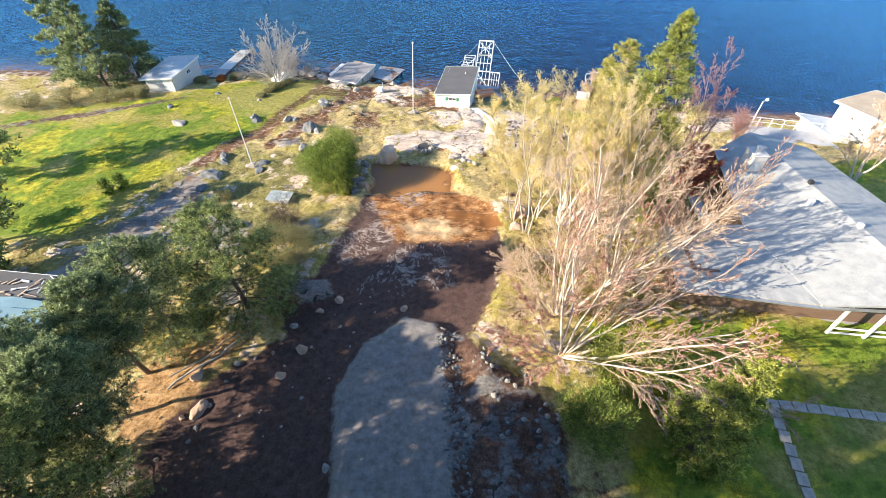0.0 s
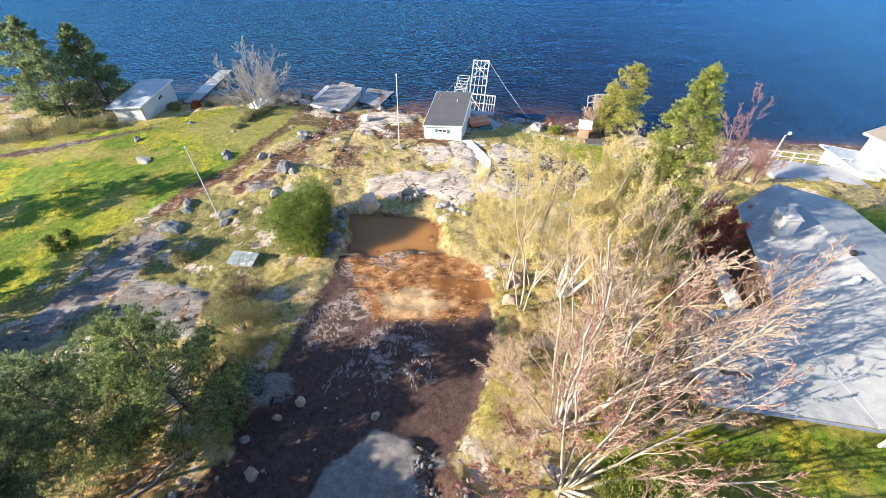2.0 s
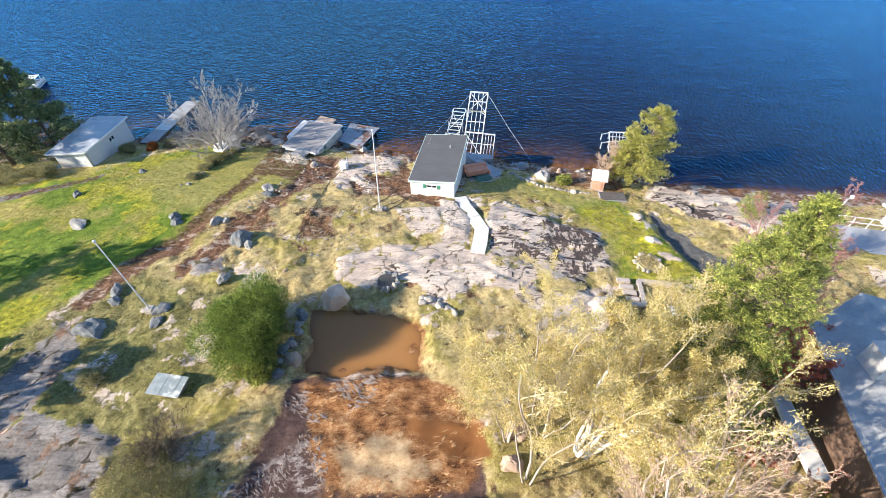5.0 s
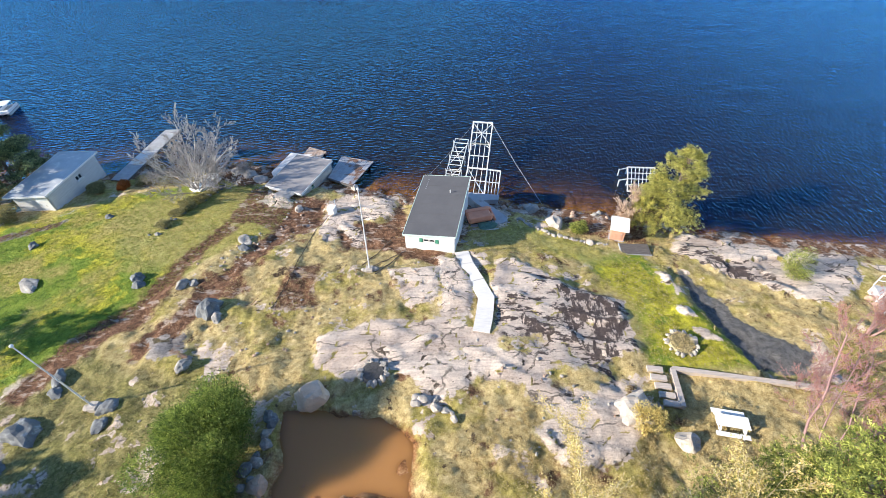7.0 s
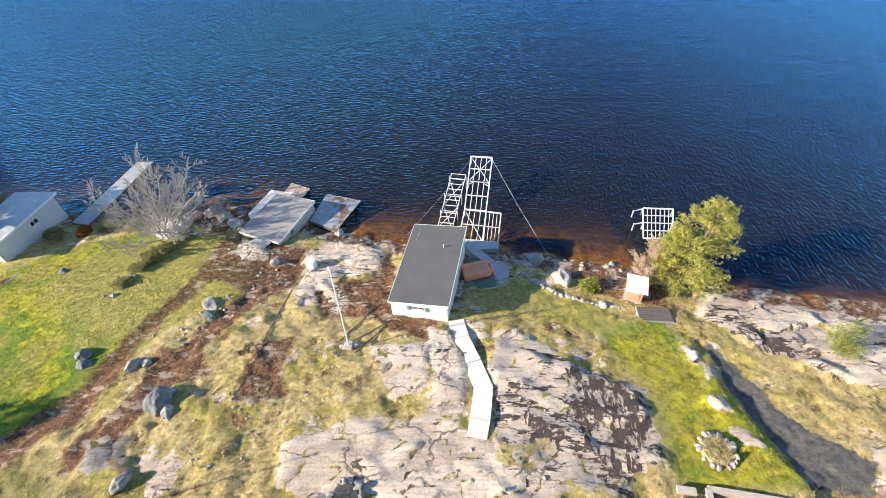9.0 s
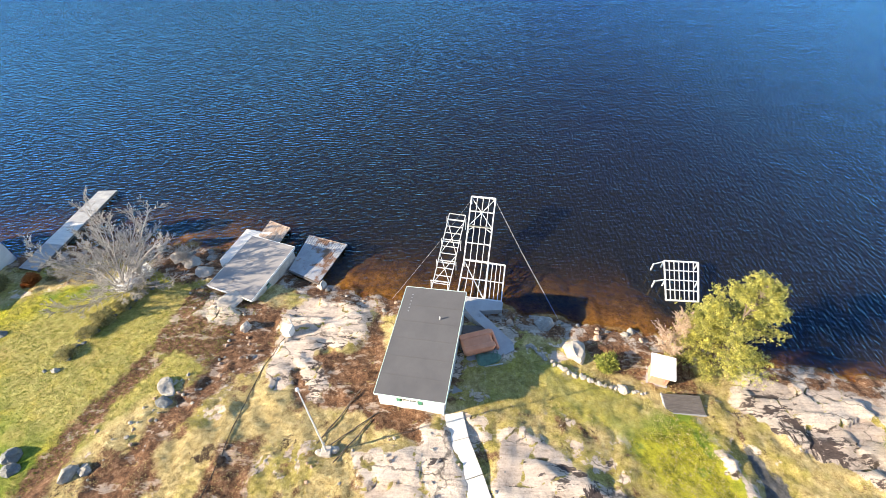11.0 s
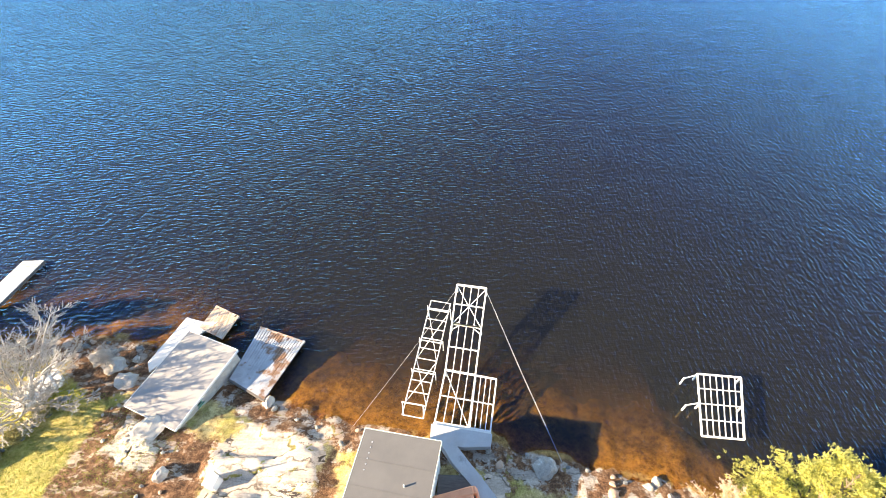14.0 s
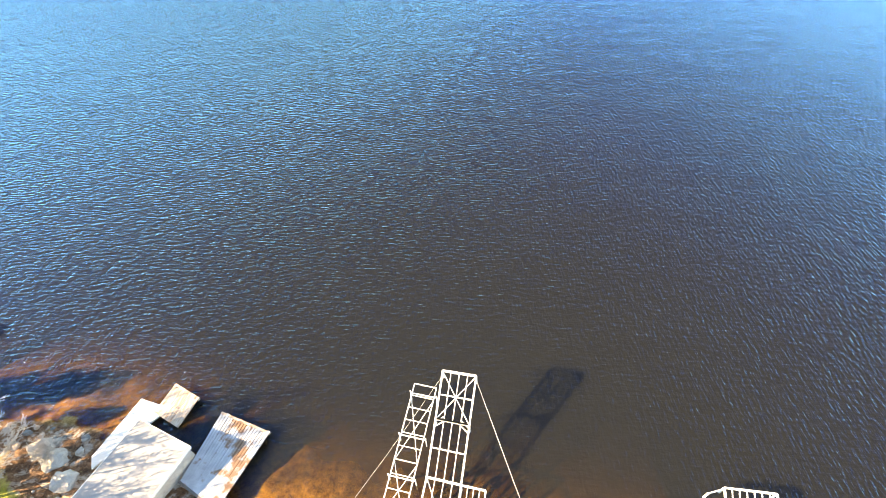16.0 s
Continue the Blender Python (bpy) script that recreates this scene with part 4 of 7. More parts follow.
def water_material(name, deep, tint, thick, ripple, rough, fixed=None):
    """A rippled surface that mirrors the sky; through it the bed shows as far as the stained water lets light through."""
    m, n, l, b = nodes_of(name)
    n.remove(b)
    if fixed is None:
        a = n.new("ShaderNodeAttribute")
        a.attribute_name = "depth"
        far = a.outputs["Fac"]
    else:
        far = math_node(n, l, "ADD", fixed, 0.0)
    clear = math_node(n, l, "POWER", math.exp(-thick), far)
    murk, see, bulk = n.new("ShaderNodeSubsurfaceScattering"), n.new("ShaderNodeBsdfTransparent"), n.new("ShaderNodeMixShader")
    murk.falloff = "BURLEY"
    murk.inputs["Color"].default_value = (*deep, 1)
    murk.inputs["Radius"].default_value, murk.inputs["Scale"].default_value = (1.0, 1.0, 1.0), 1.6
    see.inputs[0].default_value = (*tint, 1)
    for k, sock in ((clear, bulk.inputs[0]), (murk.outputs[0], bulk.inputs[1]), (see.outputs[0], bulk.inputs[2])):
        l.new(k, sock)
    # wind ripples from the west, turned by the shore further east
    w1 = noise_node(n, l, 2.5, 2, 0.45, (0.5, 1.5, 1), radians(-40))
    w2 = noise_node(n, l, 3.1, 2, 0.45, (1.5, 0.5, 1), radians(-16))
    w3 = noise_node(n, l, 0.22, 3, 0.5, (0.6, 1.4, 1), radians(-35))
    at, axes = n.new("ShaderNodeTexCoord"), n.new("ShaderNodeSeparateXYZ")
    l.new(at.outputs["Object"], axes.inputs[0])
    east = math_node(n, l, "MULTIPLY_ADD", axes.outputs[0], 0.025, 0.5, clamp=True)
    lead = math_node(n, l, "MULTIPLY", w1, math_node(n, l, "MULTIPLY_ADD", east, -0.75, 1.1))
    cross = math_node(n, l, "MULTIPLY", w2, math_node(n, l, "MULTIPLY_ADD", east, 0.22, 0.35))
    rise = math_node(n, l, "ADD", math_node(n, l, "ADD", lead, cross), math_node(n, l, "MULTIPLY", w3, 0.5))
    nrm = bump_node(n, l, rise, ripple, 0.25)
    fr, gl, mx = n.new("ShaderNodeFresnel"), n.new("ShaderNodeBsdfGlossy"), n.new("ShaderNodeMixShader")
    fr.inputs["IOR"].default_value = 1.34
    gl.inputs["Roughness"].default_value = rough
    gl.inputs["Color"].default_value = (0.10, 0.36, 0.92, 1)
    l.new(nrm, fr.inputs["Normal"])
    l.new(nrm, gl.inputs["Normal"])
    for k, sock in ((fr.outputs[0], mx.inputs[0]), (bulk.outputs[0], mx.inputs[1]), (gl.outputs[0], mx.inputs[2])):
        l.new(k, sock)
    l.new(mx.outputs[0], n["Material Output"].inputs[0])
    return m


lake.data.materials.append(water_material("lake", (0.0125, 0.0124, 0.0085), (1.0, 0.76, 0.34), 3.4, 0.9, 0.04))
lake.visible_shadow = False
px, py, faces = sheet(np.arange(-9.4, -0.2, 0.3), np.arange(-26.0, -19.4, 0.3))
level = float(plain(-4.5, -23.0)) - 0.62
puddle = link_mesh("pond_water", np.stack([px, py, np.full_like(px, level)], 1), faces, water_material("pond", (0.40, 0.20, 0.066), (0.7, 0.35, 0.12), 3.0, 0.05, 0.05, 0.8))
tagged(puddle, "muddy orange rainwater in the dug pit", "puddle", kind="structure")


# ---- buildings ----
def wall_with_hole(bm, p, q, z0, z1, thick, holes, flare=0.0):
    """A wall from p to q (x, y), built of pieces round its openings: rows of (from, to, low, high) along it. z0 below the ground."""
    p, q = Vector((*p, 0)), Vector((*q, 0))
    d = (q - p)
    n = d.length
    m = Matrix.Translation(p) @ Matrix.Rotation(math.atan2(d.y, d.x), 4, "Z")
    cuts = [0.0] + [v for h in holes for v in h[:2]] + [n]
    for a, b in zip(cuts[:-1], cuts[1:]):
        hole = next((h for h in holes if abs(h[0] - a) < 1e-6), None)
        spans = [(z0, hole[2]), (hole[3], z1)] if hole else [(z0, z1)]
        for lo, hi in spans:
            box(bm, ((a + b) / 2, 0, (lo + hi) / 2), (b - a, thick, hi - lo), m)


def window(parent, m, w, h, frame_mat, panes=2, shutters=None):
    """A window: frame, sill and panes, and shutters where it has them. m: its middle, x along the wall, -y outwards."""
    bm = bmesh.new()
    for x in np.linspace(-w / 2, w / 2, panes + 1):
        box(bm, (x, 0, 0), (0.06, 0.12, h + 0.06), m)
    for z in (-h / 2, h / 2):
        box(bm, (0, 0, z), (w + 0.06, 0.12, 0.06), m)
    win = part("window", bm, frame_mat, parent)
    for k in range(panes):
        x = -w / 2 + (k + 0.5) * w / panes
        part("pane", box(bmesh.new(), (x, 0.0, 0), (w / panes - 0.05, 0.02, h - 0.04), m), M["glass"], win)
    part("sill", box(bmesh.new(), (0, -0.08, -h / 2 - 0.05), (w + 0.16, 0.16, 0.04), m), frame_mat, win)
    if shutters:
        for s in (-1, 1):
            bm = bmesh.new()
            x = s * (w / 2 + 0.20)
            box(bm, (x, -0.07, 0), (0.26, 0.04, h + 0.12), m)
            for k in range(5):
                box(bm, (x, -0.095, -h / 2 + (k + 0.5) * h / 5), (0.2, 0.02, 0.05), m)
            part("shutter", bm, shutters, win, "green louvred shutter")


gm, gn, gl_, gb = nodes_of("glass")
gb.inputs["Base Color"].default_value = (0.02, 0.025, 0.03, 1)
gb.inputs["Roughness"].default_value = 0.08
M["glass"] = gm


def slab_roof(parent, corners, thick, material, name="roof", fascia=None, label=""):
    roof = part(name, prism(bmesh.new(), corners, -thick, 0), material, parent, label)
    if fascia:
        n = len(corners)
        c = sum((Vector(p) for p in corners), Vector()) / n
        for i in range(n):
            p, q = Vector(corners[i]), Vector(corners[(i + 1) % n])
            out = ((p + q) / 2 - c)
            out.z = 0
            e = (q - p).normalized()
            out = (out - e * out.dot(e)).normalized() * 0.022
            bm = bmesh.new()
            beam(bm, p + out - Vector((0, 0, thick / 2 + 0.02)), q + out - Vector((0, 0, thick / 2 + 0.02)), 0.035, thick + 0.06)
            part("fascia", bm, fascia, roof)
    return roof


def boathouse():
    """White cabin at the water with a flat dark roof that falls a little to the west."""
    m = pose(-0.9, -3.0, 0, 0, 0, -9)
    ob = thing("boathouse", m, "white boarded boathouse with green trim and flat dark felt roof", "boathouse")
    w, n = 1.86, 3.68
    zl, zr = 3.60, 3.86
    bm = bmesh.new()
    wall_with_hole(bm, (-w, -n), (w, -n), 1.2, 3.58, 0.14, [(1.32, 2.32, 2.92, 3.24)])
    part("front_wall", bm, M["white_wall"], ob)
    bm = bmesh.new()
    wall_with_hole(bm, (w, -n), (w, n), 0.2, 3.74, 0.14, [])
    part("side_wall", bm, M["white_wall"], ob)
    bm = bmesh.new()
    wall_with_hole(bm, (-w, n), (-w, -n), 0.2, 3.52, 0.14, [])
    part("side_wall", bm, M["white_wall"], ob)
    bm = bmesh.new()
    wall_with_hole(bm, (w, n), (-w, n), 0.1, 3.56, 0.14, [])
    part("back_wall", bm, M["white_wall"], ob)
    part("gable_board", prism(bmesh.new(), [(-w, -n - 0.07, 3.5), (w, -n - 0.07, 3.72), (w, -n + 0.07, 3.72), (-w, -n + 0.07, 3.5)], 0, 0.06), M["white_wall"], ob)
    window(ob, pose(-0.04, -n, 3.08), 0.84, 0.27, M["frame_white"], 2, M["trim_green"])
    W, N = 2.02, 3.86
    roof = slab_roof(ob, [(-W, -N, zl), (W, -N, zr), (W, N, zr), (-W, N, zl)], 0.10, M["roof_dark"], fascia=M["trim_pale"])
    for y in (-2.6, -1.35, -0.1, 1.15, 2.4):
        part("felt_seam", beam(bmesh.new(), (-W, y, zl + 0.004), (W, y, zr + 0.004), 0.03, 0.012), M["roof_dark"], roof)
    for k in range(6):
        part("roof_patch", box(bmesh.new(), (-1.45, 1.9 + 0.27 * k, zl + 0.045), (0.07, 0.06, 0.02)), M["metal_grey"], roof)
    part("vent_pipe", beam(bmesh.new(), (0.7, 1.5, 3.7), (0.7, 1.5, 4.05), 0.06, 0.06), M["white_plastic"], roof)
    for k in range(3):
        part("plinth_stone", box(bmesh.new(), (-1.2 + 1.2 * k, -3.72, 1.75), (0.7, 0.2, 0.5), None, 0.05), M["stone"], ob)
    part("corner_board", box(bmesh.new(), (1.87, -3.70, 2.5), (0.1, 0.2, 2.2)), M["white_plastic"], ob)


boathouse()


def west_boathouse():
    """Low grey boathouse half over the water, with a sloped deck and two slipways."""
    ob = thing("boathouse", pose(0, 0, 0), "low block boathouse with flat weathered grey roof", "boathouse")
    c = [(-17.66, 2.95, 1.25), (-13.85, 1.58, 1.25), (-11.98, 6.75, 1.55), (-15.98, 8.25, 1.30)]
    inset = [(-17.45, 3.10), (-13.97, 1.85), (-12.22, 6.65), (-15.9, 8.0)]
    for k, name in enumerate(("front_wall", "side_wall", "back_wall", "side_wall")):
        p, q = inset[k], inset[(k + 1) % 4]
        bm = bmesh.new()
        wall_with_hole(bm, p, q, -1.2, 1.18 if k in (0, 3) else 1.24, 0.2, [(1.5, 1.85, 0.72, 1.0)] if k == 1 else [])
        part(name, bm, M["white_wall"] if k == 0 else M["block_wall"], ob)
    slab_roof(ob, c, 0.12, M["roof_grey"], fascia=M["white_wall"])
    d = Vector((inset[2][0] - inset[1][0], inset[2][1] - inset[1][1], 0)).normalized()
    m = Matrix.Translation(Vector((*inset[1], 0.86)) + d * 1.67) @ Matrix.Rotation(math.atan2(d.y, d.x), 4, "Z")
    window(ob, m, 0.34, 0.26, M["trim_green"], 1)
    # the walkway beside it and the small slip at its end
    slip = thing("slipway", pose(0, 0, 0), "pale plank walkway and rust-stained slip at the water", "slipway")
    bm = bmesh.new()
    prism(bm, [(-18.35, 6.3, 0.42), (-17.9, 5.6, 0.42), (-15.9, 8.4, 0.45), (-14.9, 9.6, 0.45), (-15.85, 9.6, 0.45), (-17.3, 9.95, 0.45)], -0.12, 0)
    part("walkway", bm, M["planks_pale"], slip)
    a, b, n = Vector((-16.0, 9.1, 0)), Vector((-13.95, 8.2, 0)), 9
    for k in range(n):
        p, q = a.lerp(b, k / n), a.lerp(b, (k + 0.94) / n)
        e = Vector((0.36, 1.95, 0.0))
        bm = prism(bmesh.new(), [(*p.xy, 0.47), (*q.xy, 0.47), ((q + e).x, (q + e).y, 0.36), ((p + e).x, (p + e).y, 0.36)], -0.07, 0.004 * (k % 3))
        part("plank", bm, M["planks_rust"], slip)
    part("edge_beam", beam(bmesh.new(), (-15.62, 11.06, 0.30), (-13.58, 10.15, 0.30), 0.14, 0.2), M["planks_rust"], slip)
    for x, y in ((-15.4, 10.9), (-13.8, 10.2), (-16.9, 9.6), (-15.2, 9.3)):
        part("pile", beam(bmesh.new(), (x, y, -2.4), (x, y, 0.4), 0.16, 0.16), M["planks_dark"], slip)
    ramp = thing("boat_ramp", pose(0, 0, 0), "worn blue-grey plank boat ramp with brown wet stains", "boat ramp")
    a, b, n = Vector((-12.3, 5.25, 0)), Vector((-9.6, 3.95, 0)), 18
    for k in range(n):
        p, q = a.lerp(b, k / n), a.lerp(b, (k + 0.95) / n)
        f = Vector((0.6 + 0.8 * k / n, 4.0 + 0.15 * k / n, 0)) * (1 + 0.012 * ((k * 7) % 5))
        bm = prism(bmesh.new(), [(*p.xy, 0.50), (*q.xy, 0.48), ((q + f).x, (q + f).y, 0.34), ((p + f).x, (p + f).y, 0.34)], -0.07, 0.006 * (k % 3))
        part("plank", bm, M["planks_worn"], ramp)
    part("edge_beam", beam(bmesh.new(), (-11.7, 9.32, 0.27), (-8.2, 8.2, 0.27), 0.14, 0.16), M["planks_rust"], ramp)
    part("edge_beam", beam(bmesh.new(), (-12.35, 5.2, 0.40), (-9.55, 3.88, 0.38), 0.14, 0.16), M["planks_dark"], ramp)
    for x, y in ((-11.4, 9.0), (-8.6, 7.9), (-12.1, 5.6), (-9.9, 4.4), (-10.6, 6.6)):
        part("pile", beam(bmesh.new(), (x, y, -2.0), (x, y, 0.34), 0.18, 0.18), M["planks_dark"], ramp)


west_boathouse()


def shed():
    """Grey-white shed far along the shore, its low roof sloped to the west."""
    ob = thing("shed", pose(-37.9, 3.3, 0, 0, 0, -2), "pale grey boarded shed with low metal roof", "shed")
    w, n = 1.75, 3.35
    for name, p, q, h, hole in (("front_wall", (-w, -n), (w, -n), 2.5, []), ("side_wall", (w, -n), (w, n), 2.6, [(3.4, 4.2, 1.55, 2.05)]),
                                ("back_wall", (w, n), (-w, n), 2.5, []), ("side_wall", (-w, n), (-w, -n), 2.25, [])):
        bm = bmesh.new()
        wall_with_hole(bm, p, q, -0.2, h - 0.06, 0.14, hole)
        part(name, bm, M["grey_wall"], ob)
    window(ob, Matrix.Translation((w, 0.45, 1.8)) @ Matrix.Rotation(radians(90), 4, "Z"), 0.8, 0.46, M["white_plastic"])
    slab_roof(ob, [(-w - 0.55, -n - 0.35, 2.36), (w + 0.25, -n - 0.35, 2.66), (w + 0.3, n + 0.3, 2.66), (-w - 0.55, n + 0.6, 2.36)], 0.10, M["metal_roof"], fascia=M["white_plastic"])
    bm = bmesh.new()
    box(bm, (0.9, -n - 0.09, 1.45), (0.8, 0.05, 1.75))
    door = part("door", bm, M["white_plastic"], ob)
    part("handle", box(bmesh.new(), (1.2, -n - 0.14, 1.4), (0.05, 0.05, 0.14)), M["metal_grey"], door)
    box_bm = bmesh.new()
    box(box_bm, (1.45, -n - 0.12, 1.4), (0.5, 0.05, 1.9))
    part("corner_panel", box_bm, M["white_wall"], ob)


M["metal_roof"] = surface("metal_roof", (0.50, 0.53, 0.56), (0.36, 0.39, 0.42), 0.8, 0.5, metal=0.2, bump=0.15, stain=(0.62, 0.62, 0.60), stain_at=0.56)
shed()


def cottage():
    """The neighbour's cottage: broad pale shingle roof, stone chimney, posts under the eaves."""
    ob = thing("cottage", pose(0, 0, 0), "brown cottage under a broad pale shingle roof", "house")
    body = [(18.8, -24.8), (24.0, -23.2), (26.6, -38.0), (12.2, -36.2), (12.4, -33.2), (17.0, -32.8)]
    for k, (p, q) in enumerate(zip(body, body[1:] + body[:1])):
        bm = bmesh.new()
        wall_with_hole(bm, p, q, 2.6, 7.15, 0.2, [])
        part("wall", bm, M["cottage_wall"], ob)
    ridge = 8.15
    # two slopes of the main roof and the wing to the west
    east = part("roof", prism(bmesh.new(), [(21.2, -22.6, ridge), (25.6, -23.6, 7.35), (28.2, -39.6, 7.35), (23.2, -39.6, ridge)], -0.14, 0), M["roof_cottage"], ob)
    west = part("roof", prism(bmesh.new(), [(21.2, -22.6, ridge), (23.2, -39.6, ridge), (17.6, -38.9, 7.35), (16.6, -32.9, 7.3), (18.4, -24.0, 7.4)], -0.14, 0), M["roof_cottage"], ob)
    wing = part("roof", prism(bmesh.new(), [(11.7, -32.6, 7.05), (16.9, -32.6, 7.29), (17.9, -38.9, 7.34), (10.8, -37.6, 7.05)], -0.14, 0), M["roof_cottage"], ob)
    for p, q in (((18.35, -24.0, 7.33), (16.55, -32.9, 7.23)), ((11.65, -32.55, 6.98), (16.6, -32.55, 7.20)), ((10.75, -37.65, 6.98), (17.6, -39.0, 7.22)), ((17.6, -39.0, 7.24), (28.2, -39.7, 7.28))):
        part("gutter", beam(bmesh.new(), p, q, 0.13, 0.10), M["metal_grey"], ob)
    rng = random.Random(3)
    chim = part("chimney", box(bmesh.new(), (19.55, -26.65, 8.05), (0.9, 1.2, 1.5)), M["stone_white"], ob, "pale rough stone chimney")
    for k in range(5):
        for i in range(2):
            for j in range(2):
                m = Matrix.Translation((19.27 + 0.56 * i + rng.uniform(-0.03, 0.03), -27.0 + 0.7 * j + rng.uniform(-0.03, 0.03), 7.5 + 0.29 * k)) @ Matrix.Rotation(radians(rng.uniform(-4, 4)), 4, "Z")
                part("stone", box(bmesh.new(), (0, 0, 0), (0.58 + rng.uniform(-0.03, 0.06), 0.70 + rng.uniform(-0.03, 0.06), 0.27), m, 0.03), M["stone_white"], chim)
    part("cap", box(bmesh.new(), (19.55, -26.65, 8.86), (1.05, 1.3, 0.10), None, 0.03), M["stone_white"], chim)
    part("flue", beam(bmesh.new(), (19.55, -26.6, 8.9), (19.55, -26.6, 9.25), 0.3, 0.3), M["metal_grey"], chim)
    for x, y in ((22.0, -29.3), (21.0, -31.2), (22.4, -33.6)):
        z = 8.05 if x > 21.5 else 7.95
        part("roof_vent", beam(bmesh.new(), (x, y, z - 0.1), (x, y, z + 0.32), 0.26, 0.26), M["rubber"] if y > -30 else M["white_plastic"], west)
    for x, y in ((19.9, -38.4), (21.8, -38.7), (24.2, -38.9), (26.6, -39.1)):
        part("porch_post", beam(bmesh.new(), (x, y, 3.6), (x, y, 7.3), 0.14, 0.14), M["white_plastic"], ob)
    part("porch_rail", beam(bmesh.new(), (19.9, -38.4, 4.75), (26.6, -39.1, 4.75), 0.08, 0.1), M["white_plastic"], ob)
    part("porch_rail", beam(bmesh.new(), (19.9, -38.4, 4.35), (26.6, -39.1, 4.35), 0.08, 0.08), M["white_plastic"], ob)
    part("porch_floor", prism(bmesh.new(), [(17.8, -38.7), (27.4, -39.7), (27.0, -37.6), (17.8, -36.8)], 3.3, 4.15), M["planks_grey"], ob)
    # pale stepped ledge at its west wall
    part("ledge", prism(bmesh.new(), [(16.4, -26.3), (17.1, -26.3), (16.9, -30.6), (16.1, -30.4)], 4.7, 4.95), M["white_wall"], ob)


M["cottage_wall"] = surface("cottage_wall", (0.22, 0.14, 0.10), (0.15, 0.095, 0.065), 2, 0.7, bump=0.3, stretch=(1, 1, 8))
cottage()


def west_cottage():
    """Corner of a flat-roofed cottage: a blue-grey metal roof and a lower roof strewn with branches."""
    ob = thing("cottage", pose(0, 0, 0), "cottage with pale blue metal roof and a littered flat roof", "house")
    for p, q in (((-36, -35.5), (-25.6, -36.6)), ((-25.6, -36.6), (-25.4, -44.0)), ((-25.4, -44), (-36, -44)), ((-36, -44), (-36, -35.5))):
        bm = bmesh.new()
        wall_with_hole(bm, p, q, 2.2, 5.3, 0.2, [])
        part("wall", bm, M["grey_wall"], ob)
    slab_roof(ob, [(-37, -34.6, 5.45), (-24.4, -35.9, 5.45), (-24.6, -38.2, 5.45), (-37, -38.2, 5.45)], 0.14, M["roof_dark"], "flat_roof", M["white_wall"])
    roof = part("roof", prism(bmesh.new(), [(-36, -38.1, 6.1), (-26.4, -37.8, 5.9), (-24.2, -38.0, 5.6), (-24.2, -46, 5.6), (-36, -46, 6.4)], -0.12, 0), M["blue_metal"], ob)
    for k in range(9):
        y = -38.6 - 0.8 * k
        part("seam", beam(bmesh.new(), (-26.4, y, 5.93), (-24.2, y, 5.62), 0.04, 0.05), M["blue_metal"], roof)
    rng = np.random.default_rng(5)
    for k in range(22):
        x, y, a = rng.uniform(-30, -25), rng.uniform(-37.8, -36.2), rng.uniform(0, 3.1)
        ln = rng.uniform(0.3, 1.1)
        part("debris", beam(bmesh.new(), (x, y, 5.49), (x + ln * math.cos(a), y + ln * math.sin(a) * 0.5, 5.52), rng.uniform(0.03, 0.12), 0.05),
             M["white_plastic"] if k % 3 == 0 else M["twig_tan"], ob)


M["blue_metal"] = surface("blue_metal", (0.30, 0.45, 0.49), (0.22, 0.35, 0.40), 1.0, 0.5, metal=0.1, bump=0.1)
west_cottage()


def east_house():
    """White house at the shore to the east, with a railed terrace."""
    ob = thing("house", pose(0, 0, 0), "white lakeside house with low tan roof", "house")
    body = [(38.6, -9.8), (43.8, -7.6), (46.6, -14.5), (41.0, -17.2)]
    for p, q in zip(body, body[1:] + body[:1]):
        bm = bmesh.new()
        wall_with_hole(bm, p, q, 0.0, 4.3, 0.2, [])
        part("wall", bm, M["white_wall"], ob)
    slab_roof(ob, [(38.0, -9.4, 4.45), (43.9, -6.9, 4.45), (47.2, -14.6, 4.7), (40.8, -17.9, 4.7)], 0.14, M["roof_tan"], fascia=M["white_wall"])
    slab_roof(ob, [(35.6, -8.4, 2.6), (38.4, -9.6, 2.6), (38.4, -14.0, 2.6), (36.2, -13.0, 2.6)], 0.1, M["metal_roof"], "lean_to_roof", M["white_plastic"])
    part("lean_to_wall", prism(bmesh.new(), [(36.0, -8.9), (38.2, -9.8), (38.2, -13.6), (36.5, -12.8)], 0.2, 2.5), M["white_wall"], ob)
    t = thing("terrace", pose(0, 0, 0), "grey concrete lakeside terrace with a pale metal railing", "terrace")
    part("slab", prism(bmesh.new(), [(29.6, -10.0), (36.4, -11.6), (36.8, -14.8), (29.0, -12.9)], -0.5, 2.0), M["concrete"], t)
    a, b = Vector((29.6, -10.0, 2.0)), Vector((36.4, -11.6, 2.0))
    for k in range(7):
        p = a.lerp(b, k / 6)
        part("post", beam(bmesh.new(), p, p + Vector((0, 0, 0.95)), 0.06, 0.06), M["white_plastic"], t)
    for z in (0.45, 0.95):
        part("rail", beam(bmesh.new(), a + Vector((0, 0, z)), b + Vector((0, 0, z)), 0.06, 0.05), M["white_plastic"], t)


M["roof_tan"] = surface("roof_tan", (0.46, 0.38, 0.28), (0.36, 0.29, 0.21), 1.2, 0.8, bump=0.3)
east_house()


